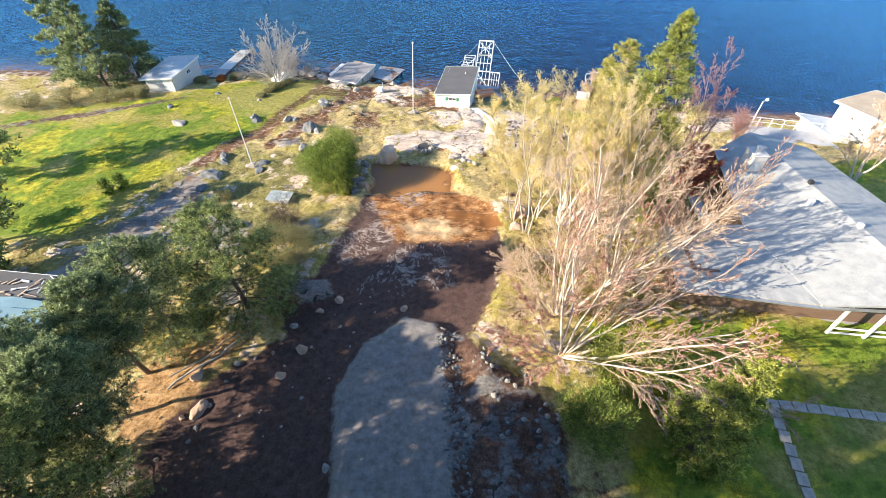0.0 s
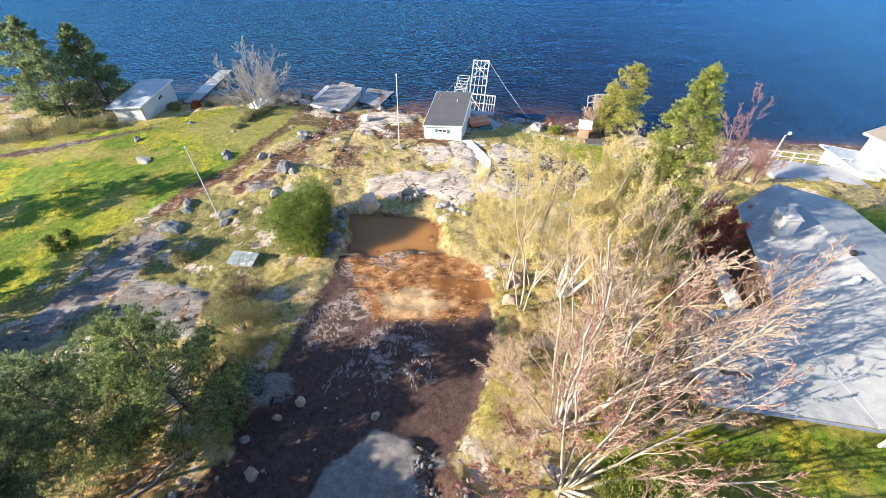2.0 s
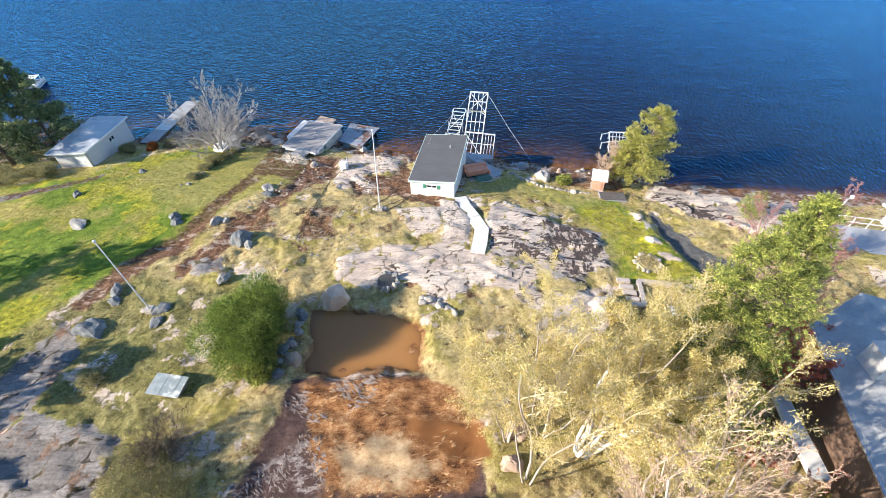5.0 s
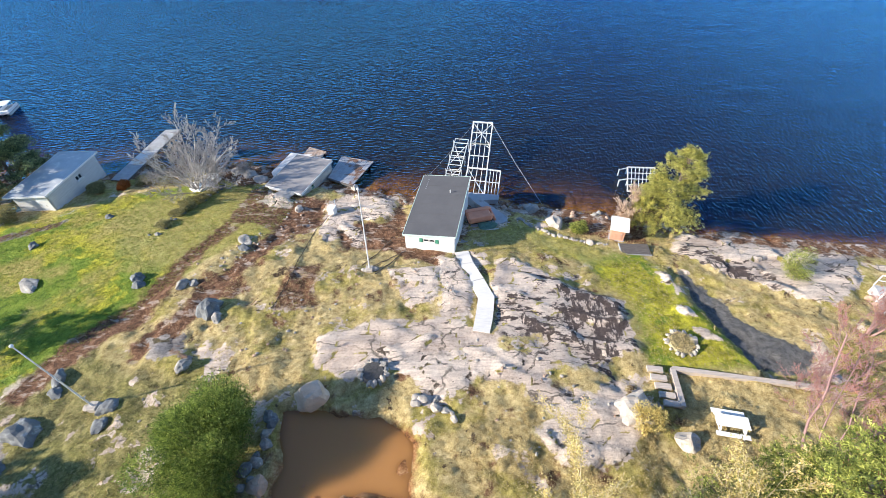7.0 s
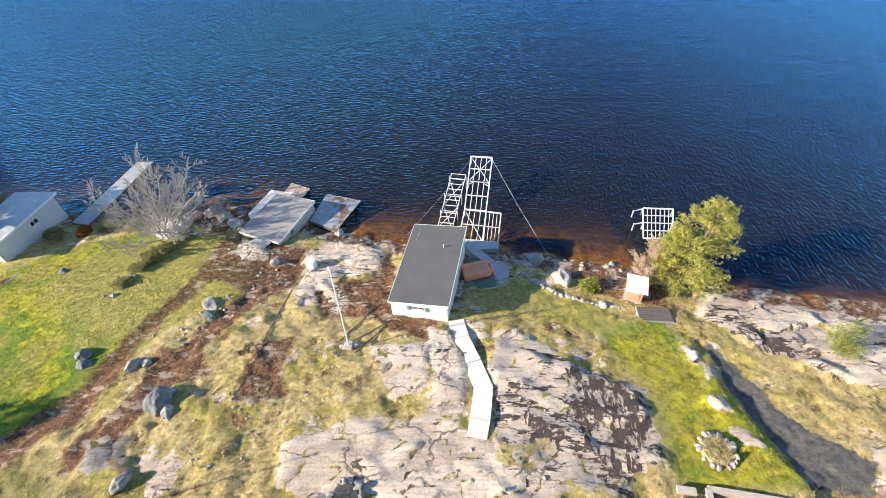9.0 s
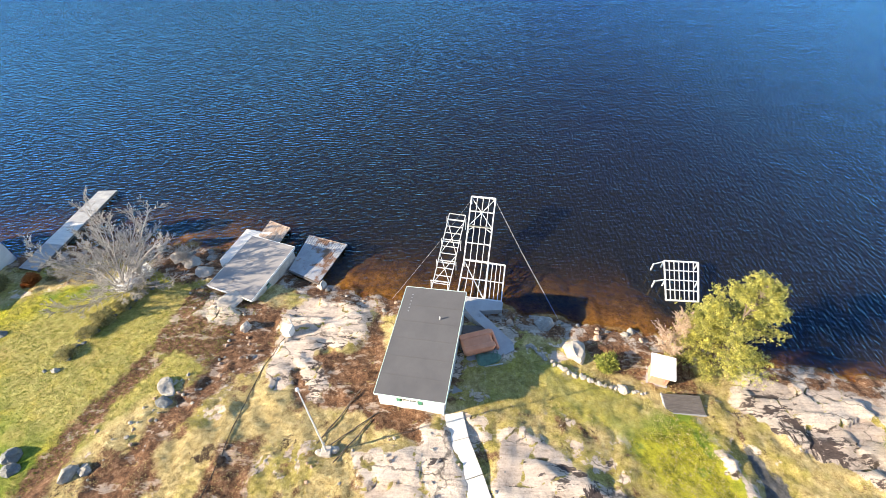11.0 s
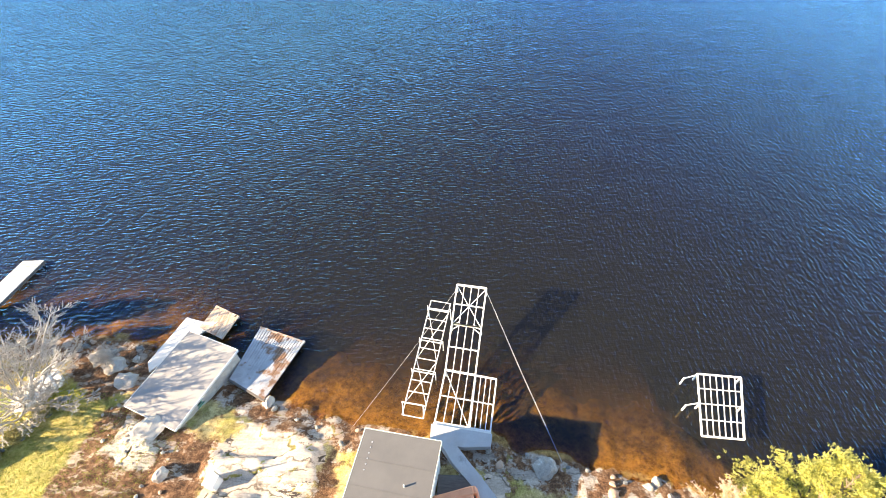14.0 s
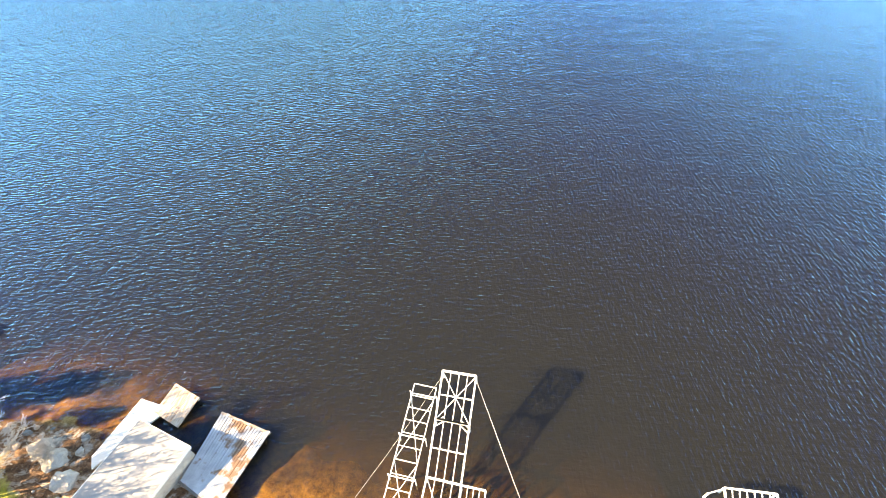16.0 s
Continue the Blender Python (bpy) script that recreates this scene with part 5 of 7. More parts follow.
# ---- docks, deck and walkway ----
def bolt_frame(ob, a, b, c, d, long_bars, cross_bars, w=0.10):
    """A welded dock frame on four corners: two side rails a-d and b-c, ends, and bars between."""
    a, b, c, d = (Vector(p) for p in (a, b, c, d))
    for p, q in ((a, d), (b, c)):
        part("side_rail", beam(bmesh.new(), p, q, w, w * 1.3), M["frame_white"], ob)
    for p, q in ((a, b), (d, c)):
        part("end_rail", beam(bmesh.new(), p, q, w, w * 1.3), M["frame_white"], ob)
    for k in range(1, long_bars + 1):
        f = k / (long_bars + 1)
        part("long_bar", beam(bmesh.new(), a.lerp(b, f), d.lerp(c, f), w * 0.55, w * 0.6), M["frame_white"], ob)
    for k in range(1, cross_bars + 1):
        f = k / (cross_bars + 1)
        part("cross_bar", beam(bmesh.new(), a.lerp(d, f), b.lerp(c, f), w * 0.62, w * 0.7), M["frame_white"], ob)


def lifted_dock():
    ob = thing("metal_dock", pose(0, 0, 0), "white metal dock frame hoisted clear of the lake", "dock frame")
    nl, nr, jl, jr, fl, fr = (1.10, 2.95, 0.30), (3.12, 2.68, 0.30), (1.64, 5.97, 1.10), (3.52, 5.66, 1.10), (2.27, 11.22, 3.20), (4.25, 10.95, 3.20)
    ml, mr = (1.97, 8.75, 2.18), (3.90, 8.45, 2.18)
    bolt_frame(ob, jl, jr, mr, ml, 3, 1)
    bolt_frame(ob, ml, mr, fr, fl, 3, 1)
    bolt_frame(ob, nl, nr, jr, jl, 3, 1, 0.09)
    bolt_frame(ob, (3.18, 2.66, 0.30), (4.40, 2.48, 0.30), (4.84, 5.48, 1.0), (3.56, 5.66, 1.06), 3, 1, 0.09)
    up = Vector((0, 0, -0.22))
    for p, q in ((ml, fr), (mr, fl), (jl, nr)):
        part("brace", beam(bmesh.new(), Vector(p) + up * 0.3, Vector(q) + up * 0.3, 0.05, 0.05), M["frame_white"], ob)
    for p, q in ((jl, ml), (jr, mr)):
        for f in (0.86, 0.95):
            s = Vector(p).lerp(Vector(q), f)
            e = Vector(jr if p == jl else jl).lerp(Vector(mr if p == jl else ml), f + 0.06)
            part("corner_brace", beam(bmesh.new(), s, s.lerp(e, 0.25) + Vector((0, 0.3, 0.05)), 0.06, 0.05), M["frame_white"], ob)
    for p in (fl, fr, ml, mr, jl, jr):
        q = Vector(p)
        part("leg", beam(bmesh.new(), q + Vector((0.04, -0.04, -0.75)), q, 0.07, 0.07), M["frame_white"], ob)
    part("hinge_beam", beam(bmesh.new(), (1.0, 2.85, 0.27), (4.45, 2.35, 0.27), 0.16, 0.16), M["frame_white"], ob)


def ladder_dock():
    ob = thing("gangway", pose(0, 0, 0), "narrow white ladder-like gangway frame over the water", "dock frame")
    nl, nr, fl, fr = Vector((-0.86, 3.2, 0.62)), Vector((0.40, 3.0, 0.62)), Vector((0.40, 11.4, 1.15)), Vector((1.80, 11.15, 1.15))
    for p, q in ((nl, fl), (nr, fr)):
        part("side_rail", beam(bmesh.new(), p, q, 0.06, 0.09), M["frame_white"], ob)
    for k in range(12):
        f = k / 11
        part("rung", beam(bmesh.new(), nl.lerp(fl, f), nr.lerp(fr, f), 0.05, 0.05), M["frame_white"], ob)
    for f in (0.35, 0.62, 0.93):
        a, b = nl.lerp(fl, f), nr.lerp(fr, f)
        e = (b - a) * 0.09
        part("cross_beam", beam(bmesh.new(), a - e - Vector((0, 0, 0.1)), b + e - Vector((0, 0, 0.1)), 0.065, 0.06), M["frame_white"], ob)
        for s in (a - e, b + e):
            part("leg", beam(bmesh.new(), s + Vector((0, 0, -1.4)), s + Vector((0, 0, 0.15)), 0.06, 0.06), M["frame_white"], ob)
    for a, b in (((0.1), (0.45)), ((0.45), (0.9))):
        part("brace", beam(bmesh.new(), nl.lerp(fl, a) - Vector((0, 0, 0.06)), nr.lerp(fr, b) - Vector((0, 0, 0.06)), 0.045, 0.045), M["frame_white"], ob)
        part("brace", beam(bmesh.new(), nr.lerp(fr, a) - Vector((0, 0, 0.06)), nl.lerp(fl, b) - Vector((0, 0, 0.06)), 0.045, 0.045), M["frame_white"], ob)
    # the raised end nearest the shore
    for p in (nl, nr):
        part("end_post", beam(bmesh.new(), p + Vector((0, 0.25, -0.5)), p + Vector((0, 0.55, 0.55)), 0.06, 0.06), M["frame_white"], ob)
    part("top_rail", beam(bmesh.new(), nl + Vector((-0.05, 0.55, 0.55)), nr + Vector((0.05, 0.55, 0.55)), 0.065, 0.065), M["frame_white"], ob)


def east_dock():
    ob = thing("metal_dock", pose(0, 0, 0), "white metal dock frame with outrigger legs near the pine", "dock frame")
    a, b, c, d = (16.34, 2.45, 0.8), (18.62, 2.32, 0.8), (20.02, 6.17, 0.8), (17.44, 6.34, 0.8)
    bolt_frame(ob, a, b, c, d, 6, 3, 0.085)
    for p, q in (((17.44, 6.30, 0.75), (16.55, 6.05, 0.7)), ((16.95, 4.45, 0.75), (16.1, 4.3, 0.7))):
        part("outrigger", beam(bmesh.new(), p, q, 0.07, 0.07), M["frame_white"], ob)
    for p in ((17.44, 6.34), (20.02, 6.17), (16.95, 4.45), (19.35, 4.3), (16.55, 6.05), (16.1, 4.3)):
        part("leg", beam(bmesh.new(), (*p, -1.8), (*p, 0.78), 0.08, 0.08), M["frame_white"], ob)


def west_dock():
    ob = thing("dock", pose(0, 0, 0), "long weathered grey plank dock on the lake", "dock")
    a, b, c, d = Vector((-34.5, 5.2, 0.42)), Vector((-32.8, 4.9, 0.42)), Vector((-31.95, 15.35, 0.36)), Vector((-33.7, 15.25, 0.36))
    n = 46
    for k in range(n):
        f, g = k / n, (k + 0.93) / n
        q = [a.lerp(d, f), b.lerp(c, f), b.lerp(c, g), a.lerp(d, g)]
        part("plank", prism(bmesh.new(), [tuple(p) for p in q], -0.05, 0.004 * (k % 3)), M["planks_pale"] if 12 < k < 25 else M["planks_dock"], ob)
    for p, q in ((a, d), (b, c)):
        part("bearer", beam(bmesh.new(), p - Vector((0, 0, 0.14)), q - Vector((0, 0, 0.14)), 0.12, 0.16), M["planks_dark"], ob)
    for f in (0.2, 0.5, 0.8, 0.97):
        for p, q in ((a, d), (b, c)):
            s = p.lerp(q, f)
            part("pile", beam(bmesh.new(), s - Vector((0, 0, 2.6)), s + Vector((0, 0, -0.02)), 0.14, 0.14), M["planks_dark"], ob)


M["planks_dock"] = surface("planks_dock", (0.44, 0.44, 0.44), (0.30, 0.30, 0.30), 1.5, 0.65, bump=0.3, stain=(0.48, 0.48, 0.46), stain_at=0.6)
lifted_dock()
ladder_dock()
east_dock()
west_dock()


def deck():
    """Grey boarded deck along the boathouse's east wall, and the concrete strip to the dock."""
    ob = thing("deck", pose(0, 0, 0), "weathered grey board deck beside the boathouse", "deck")
    a, b, c, d = Vector((0.62, -6.75, 2.10)), Vector((1.62, -6.95, 2.10)), Vector((2.15, -3.6, 1.22)), Vector((1.25, -3.4, 1.22))
    n = 24
    for k in range(n):
        f, g = k / n, (k + 0.9) / n
        q = [a.lerp(d, f), b.lerp(c, f), b.lerp(c, g), a.lerp(d, g)]
        part("board", prism(bmesh.new(), [tuple(p) for p in q], -0.05, 0), M["planks_grey"], ob)
    strip = [(1.95, 1.94), (2.97, 0.7), (3.92, -0.4), (4.87, -1.56), (4.92, -2.08), (3.49, -3.0), (2.81, -3.39), (2.2, -3.6), (1.25, -3.5), (1.5, -2.6), (2.74, -2.44), (3.59, -2.12), (3.86, -1.59), (3.32, -0.75), (2.29, 0.33), (1.44, 1.56)]
    part("platform", prism(bmesh.new(), strip, 0.0, 1.12), M["concrete"], ob)
    part("lower_deck", prism(bmesh.new(), [(1.42, -2.7), (2.74, -2.5), (3.64, -2.16), (3.92, -1.59), (3.36, -0.7), (2.75, -0.2), (1.5, -0.2)], 0.0, 1.07), M["planks_dark"], ob)
    part("landing", prism(bmesh.new(), [(0.9, 2.75), (4.5, 2.25), (4.4, 1.55), (2.9, 1.45), (1.5, 1.6), (0.9, 1.9)], -0.5, 0.55), M["concrete"], ob)
    for x, y in ((1.6, -6.8), (1.9, -5.2), (2.1, -3.8)):
        part("deck_post", beam(bmesh.new(), (x, y, 0.6), (x, y, float(np.interp(y, [-7, -3.4], [2.05, 1.2]))), 0.1, 0.1), M["planks_grey"], ob)
    # board walk up the rock
    wk = thing("boardwalk", pose(0, 0, 0), "pale painted boardwalk bent across the rock to the boathouse", "walkway")
    line = [Vector((0.95, -6.95, 2.20)), Vector((1.25, -8.6, 2.62)), Vector((1.95, -10.6, 3.02)), Vector((2.52, -12.35, 3.34)), Vector((2.42, -13.3, 3.42)), Vector((2.26, -14.35, 3.55)), Vector((2.06, -15.35, 3.66))]
    for k, (p, q) in enumerate(zip(line[:-1], line[1:])):
        e = (q - p)
        side = Vector((e.y, -e.x, 0)).normalized() * 0.52
        s0 = side if k == 0 else ((q - p).normalized() + (p - line[k - 1]).normalized()).cross(Vector((0, 0, 1))).normalized() * 0.54
        s1 = side if k == len(line) - 2 else ((q - p).normalized() + (line[k + 2] - q).normalized()).cross(Vector((0, 0, 1))).normalized() * 0.54
        lift = Vector((0, 0, 0.06)) if k > 2 else Vector()
        p2, q2 = p + lift, q.lerp(p, 0.02) + lift * (0.6 if k > 2 else 1)
        part("panel", prism(bmesh.new(), [tuple(p2 - s0), tuple(q2 - s1), tuple(q2 + s1), tuple(p2 + s0)], -0.06, 0), M["planks_pale"], wk)
        for s in (-0.8, 0.8):
            part("bearer", beam(bmesh.new(), p2 + s0 * s - Vector((0, 0, 0.13)), q2 + s1 * s - Vector((0, 0, 0.13)), 0.08, 0.14), M["planks_grey"], wk)
        g = spot(q.x, q.y)
        if q.z - 0.2 > g.z:
            part("support", beam(bmesh.new(), g - Vector((0, 0, 0.2)), q2 - Vector((0, 0, 0.1)), 0.12, 0.5), M["planks_grey"], wk)


deck()


# ---- rocks ----
def rock_mesh(seed, size, sub=3, rough=0.28):
    """A worn boulder: a ball cut by a few planes and roughened."""
    rng = random.Random(seed)
    bm = bmesh.new()
    bmesh.ops.create_icosphere(bm, subdivisions=sub, radius=1.0)
    cuts = [(Vector((rng.uniform(-1, 1), rng.uniform(-1, 1), rng.uniform(-0.2, 1))).normalized(), rng.uniform(0.55, 0.85)) for _ in range(7)]
    off = Vector((seed * 3.1, seed * 1.7, seed * 0.9))
    for v in bm.verts:
        p = v.co.copy()
        for n, d in cuts:
            over = p.dot(n) - d
            if over > 0:
                p -= n * over * 0.85
        p *= 1 + rough * noise.noise(v.co * 1.6 + off) + 0.10 * noise.noise(v.co * 4.5 + off)
        v.co = Vector((p.x * size[0], p.y * size[1], p.z * size[2]))
    return bm


def rock(name, x, y, size, material, label, seed, turn=0.0, sink=0.35, group=""):
    ob = part(name, rock_mesh(seed, size), material, None, smooth=False)
    ob.matrix_basis = Matrix.Translation(spot(x, y, size[2] * (1 - 2 * sink) * 0.6)) @ Matrix.Rotation(turn, 4, "Z")
    return tagged(ob, label, "rock", group)


for k, (x, y, s, mt, lab) in enumerate((
        (-7.3, -19.7, (1.0, 0.85, 1.15), "stone_tan", "large rounded tan boulder at the edge of the pit"),
        (-22.5, -21.5, (0.95, 1.2, 0.6), "stone_dark", "flat blue-grey boulder lying in dry grass"),
        (-15.7, -13.2, (0.95, 0.75, 0.85), "stone_dark", "upright dark grey boulder beside the worn track"),
        (-15.0, -13.9, (0.6, 0.35, 0.3), "stone", "small grey stone beside the upright boulder"),
        (-22.8, -9.85, (0.55, 0.5, 0.5), "stone_dark", "blue-grey stone at the lawn's edge"),
        (-22.3, -10.6, (0.5, 0.4, 0.32), "stone_dark", "blue-grey stone at the lawn's edge"),
        (-18.9, -10.7, (0.55, 0.5, 0.4), "stone", "grey stone between the wheel tracks"),
        (-18.2, -10.5, (0.35, 0.35, 0.3), "stone", "grey stone between the wheel tracks"),
        (-16.3, -5.7, (0.75, 0.5, 0.4), "stone", "grey stone with moss in the grass"),
        (-15.9, -6.7, (0.5, 0.4, 0.3), "stone_dark", "low dark stone in the grass"),
        (-18.5, -20.2, (0.75, 0.55, 0.4), "stone_dark", "dark stone at the foot of the flagpole"),
        (-18.4, -21.3, (0.55, 0.4, 0.3), "stone_dark", "dark stone at the foot of the flagpole"),
        (-22.7, -18.3, (0.7, 0.4, 0.3), "stone_dark", "blue-grey stone at the track's edge"),
        (-22.4, -19.2, (0.55, 0.35, 0.22), "stone_dark", "blue-grey flat stone at the track's edge"),
        (-22.6, -23.6, (0.6, 0.45, 0.4), "stone_dark", "dark stone in dry grass"),
        (-15.3, -17.7, (0.55, 0.35, 0.3), "stone", "grey stone near the overhead shadow"),
        (12.15, -21.7, (0.6, 0.65, 0.6), "stone_pale", "white rounded boulder on the terrace"),
        (9.8, -20.1, (1.0, 1.1, 0.7), "stone_pale", "pale weathered boulder under a yellow shrub"),
        (8.9, -1.9, (0.8, 1.05, 0.55), "stone_pale", "pale boulder by the shore where the cable is tied"),
        (7.3, 0.5, (0.8, 0.6, 0.35), "stone", "wet grey boulder at the waterline"),
        (-9.4, 3.9, (0.42, 0.42, 0.4), "stone_pale", "round pale stone at the waterline"),
        (11.4, -4.7, (0.4, 0.35, 0.35), "stone_pale", "pale stone on the grass"),
        (-8.7, -24.3, (0.55, 0.5, 0.45), "stone_rust", "brown boulder at the pit's bank"),
        (3.5, -28.3, (0.55, 0.7, 0.5), "stone_rust", "tan boulder at the edge of the dug soil"),
        (3.1, -30.0, (0.5, 0.6, 0.45), "stone_rust", "tan boulder at the edge of the dug soil"),
        (-9.7, -40.1, (0.5, 0.45, 0.4), "stone_rust", "brown boulder on the dark soil"),
        (-10.4, -41.7, (0.45, 0.35, 0.25), "stone_rust", "flat brown stone on the dark soil"),
        (-10.6, -38.5, (0.4, 0.3, 0.25), "stone", "grey stone on the dark soil"),
        (-14.7, -41.9, (0.6, 0.45, 0.35), "stone_rust", "broken stone on the bank"),
        (-14.0, -43.6, (0.8, 0.5, 0.4), "stone_rust", "broken stone on the bank"),
        (-8.3, -36.6, (0.5, 0.35, 0.28), "stone_rust", "tan stone below the outcrop"),
        (-9.3, -37.4, (0.35, 0.3, 0.25), "stone_rust", "tan stone below the outcrop"),
        (-6.9, -46.5, (0.3, 0.3, 0.22), "stone", "loose stone on the dark soil"),
        (-4.3, -37.4, (0.35, 0.3, 0.25), "stone_rust", "loose stone at the gravel's end"),
        (-34.3, -5.6, (0.5, 0.4, 0.3), "stone_dark", "dark stone on the lawn"),
        (-31.0, -10.2, (1.1, 0.6, 0.3), "stone", "flat grey rock in mossy lawn"),
        (-30.3, -1.6, (0.4, 0.35, 0.25), "stone_dark", "small dark stone on the lawn"),
        (-15.6, 1.6, (1.2, 0.9, 0.35), "stone_pale", "pale flat rock below the grey boathouse"),
        (-13.4, -0.9, (0.55, 0.4, 0.35), "stone_pale", "pale stone in the red-brown litter"),
        (-19.0, 4.9, (0.9, 0.7, 0.4), "stone_pale", "pale shore rock beside the grey boathouse"),
        (-20.6, 6.0, (1.0, 0.7, 0.4), "stone_pale", "pale shore rock in leaf litter"),
        (-22.0, 6.6, (0.9, 0.8, 0.4), "stone_pale", "pale shore rock in leaf litter"))):
    f = 0.72 if y < -36 else 1.0
    rock("boulder", x, y, tuple(f * e for e in s), M[mt], lab, k + 1, 0.7 * k)

# row of loose stones along the lawn's edge, the bank and the shore
VARIANTS = {mt: [part("stone", rock_mesh(200 + 9 * i + j, (1, 0.8, 0.6), 2), M[mt]).data for j in range(4)] for i, mt in enumerate(("stone", "stone_pale", "stone_dark", "stone_rust"))}
for ob in [o for o in bpy.data.objects if o.name.startswith("stone")]:
    bpy.data.objects.remove(ob)


def stone_row(name, label, pts, step, size, mats, jitter, seed, parent_kind="stone border"):
    rng = random.Random(seed)
    ob = thing(name, pose(0, 0, 0), label, parent_kind)
    for (ax, ay), (bx, by) in zip(pts[:-1], pts[1:]):
        n = max(1, int(math.hypot(bx - ax, by - ay) / step))
        for k in range(n):
            f = (k + rng.random() * 0.6) / n
            s = size * rng.uniform(0.55, 1.35)
            p = spot(ax + (bx - ax) * f + rng.uniform(-jitter, jitter), ay + (by - ay) * f + rng.uniform(-jitter, jitter), s * 0.18)
            o = new("stone", rng.choice(VARIANTS[rng.choice(mats)]))
            o.parent = ob
            o.matrix_basis = Matrix.Translation(p) @ Euler((rng.uniform(-0.3, 0.3), rng.uniform(-0.3, 0.3), rng.uniform(0, 6.3))).to_matrix().to_4x4() @ Matrix.Diagonal((s, s, s, 1))
    return ob


border_shrubs = []
stone_row("stone_border", "row of broken grey stones along the lawn", [(-22.2, 3.6), (-23.4, 0.2), (-24.6, -4.6)], 0.24, 0.22, ("stone", "stone_dark", "stone_dark"), 0.4, 1)
for x, y, s in ((-22.6, 2.4, 70), (-23.0, 1.0, 71), (-23.9, -1.6, 72), (-24.3, -3.4, 73)):
    border_shrubs.append((x, y, s))
stone_row("stone_wall", "low dry stone wall of pale stones along the shore", [(5.9, -1.6), (7.6, -3.2), (9.8, -4.4), (12.6, -5.0)], 0.13, 0.17, ("stone", "stone_pale"), 0.1, 2, "stone wall")
stone_row("rubble_heap", "crushed grey rock rubble along the gravel", [(-1.9, -39.2), (-1.5, -42.2), (-1.2, -46.0), (-0.9, -50.0)], 0.06, 0.11, ("stone_dark", "stone_dark", "stone"), 0.5, 3, "rubble")
stone_row("rubble_heap", "loose broken rock over the blasted ledge", [(0.0, -40.3), (2.0, -43.0), (2.2, -47.0)], 0.16, 0.14, ("stone_dark", "stone"), 1.3, 4, "rubble")
stone_row("bank_stones", "loose stones on the bank of the dug soil", [(-11.2, -39.6), (-13.6, -42.0), (-14.8, -46.0)], 0.6, 0.17, ("stone_rust", "stone"), 0.6, 5, "rubble")
stone_row("pit_stones", "tumbled stones at the rim of the pit", [(-8.9, -20.6), (-9.4, -23.0), (-9.2, -25.4)], 0.4, 0.34, ("stone", "stone_dark"), 0.4, 6, "rubble")
stone_row("pit_stones", "tumbled pale stones below the slab", [(-1.6, -19.7), (-0.2, -20.3), (0.4, -21.0)], 0.22, 0.3, ("stone_pale", "stone"), 0.5, 7, "rubble")
stone_row("shore_stones", "wet stones along the waterline", [(-8.6, 3.3), (-5.6, 2.3), (-3.0, 1.8)], 0.8, 0.2, ("stone", "stone_rust", "stone_dark"), 0.6, 8, "shore stones")
stone_row("shore_stones", "wet stones along the waterline", [(4.6, 1.0), (8.0, 0.2), (12.0, -0.4), (15.0, -0.6)], 0.6, 0.26, ("stone", "stone_dark", "stone_rust"), 0.7, 9, "shore stones")
stone_row("shore_stones", "pale stones along the waterline", [(-24.5, 7.2), (-21.0, 7.6), (-18.6, 7.0)], 0.4, 0.28, ("stone_rust", "stone", "stone_dark"), 0.7, 10, "shore stones")
stone_row("soil_stones", "scattered stones on the dark soil", [(-11.0, -44.5), (-8.0, -40.0), (-5.0, -36.0), (-1.0, -33.0)], 0.5, 0.1, ("stone", "stone_rust"), 1.6, 11, "stones")


stone_row("field_stones", "small loose stones among dry grass and rock", [(-15, -22), (-10, -13), (-3, -10.5), (2, -12), (4, -21), (9, -20)], 0.24, 0.1, ("stone", "stone_pale", "stone_rust"), 2.6, 12, "stones")
stone_row("field_stones", "small loose stones in leaf litter", [(-20, 5.5), (-15, 0.5), (-13, -3), (-18, -10)], 0.2, 0.12, ("stone", "stone_pale", "stone_rust"), 1.4, 13, "stones")


def stone_ring(x, y, r, n, size, mats, label, category, seed, fill):
    rng = random.Random(seed)
    ob = thing("stone_ring", Matrix.Translation(spot(x, y)), label, category)
    for row in range(2):
        for k in range(n):
            if row and rng.random() < 0.45:
                continue
            a = (k + 0.5 * row + rng.uniform(-0.3, 0.3)) * 2 * math.pi / n
            s = size * rng.uniform(0.6, 1.25)
            o = new("stone", rng.choice(VARIANTS[rng.choice(mats)]))
            o.parent = ob
            o.matrix_basis = Matrix.Translation((r * math.cos(a), r * math.sin(a), size * (0.15 + 0.6 * row))) @ Euler((0.2 * k, 0.1 * k, a)).to_matrix().to_4x4() @ Matrix.Diagonal((s, s, s, 1))
    bm = bmesh.new()
    bmesh.ops.create_cone(bm, cap_ends=True, segments=20, radius1=r, radius2=r * 0.8, depth=0.2, matrix=Matrix.Translation((0, 0, 0.08)))
    part("bed", bm, fill, ob)
    if category == "flower bed":
        pr = np.random.default_rng(seed)
        a, d = pr.uniform(0, 6.283, 900), r * np.sqrt(pr.random(900)) * 0.85
        v, f = leaves(np.stack([d * np.cos(a), d * np.sin(a), 0.2 + 0.18 * pr.random(900)], 1), 0.07, pr, wide=0.2)
        link_mesh("dead_stems", v, f, M["straw"], ob)


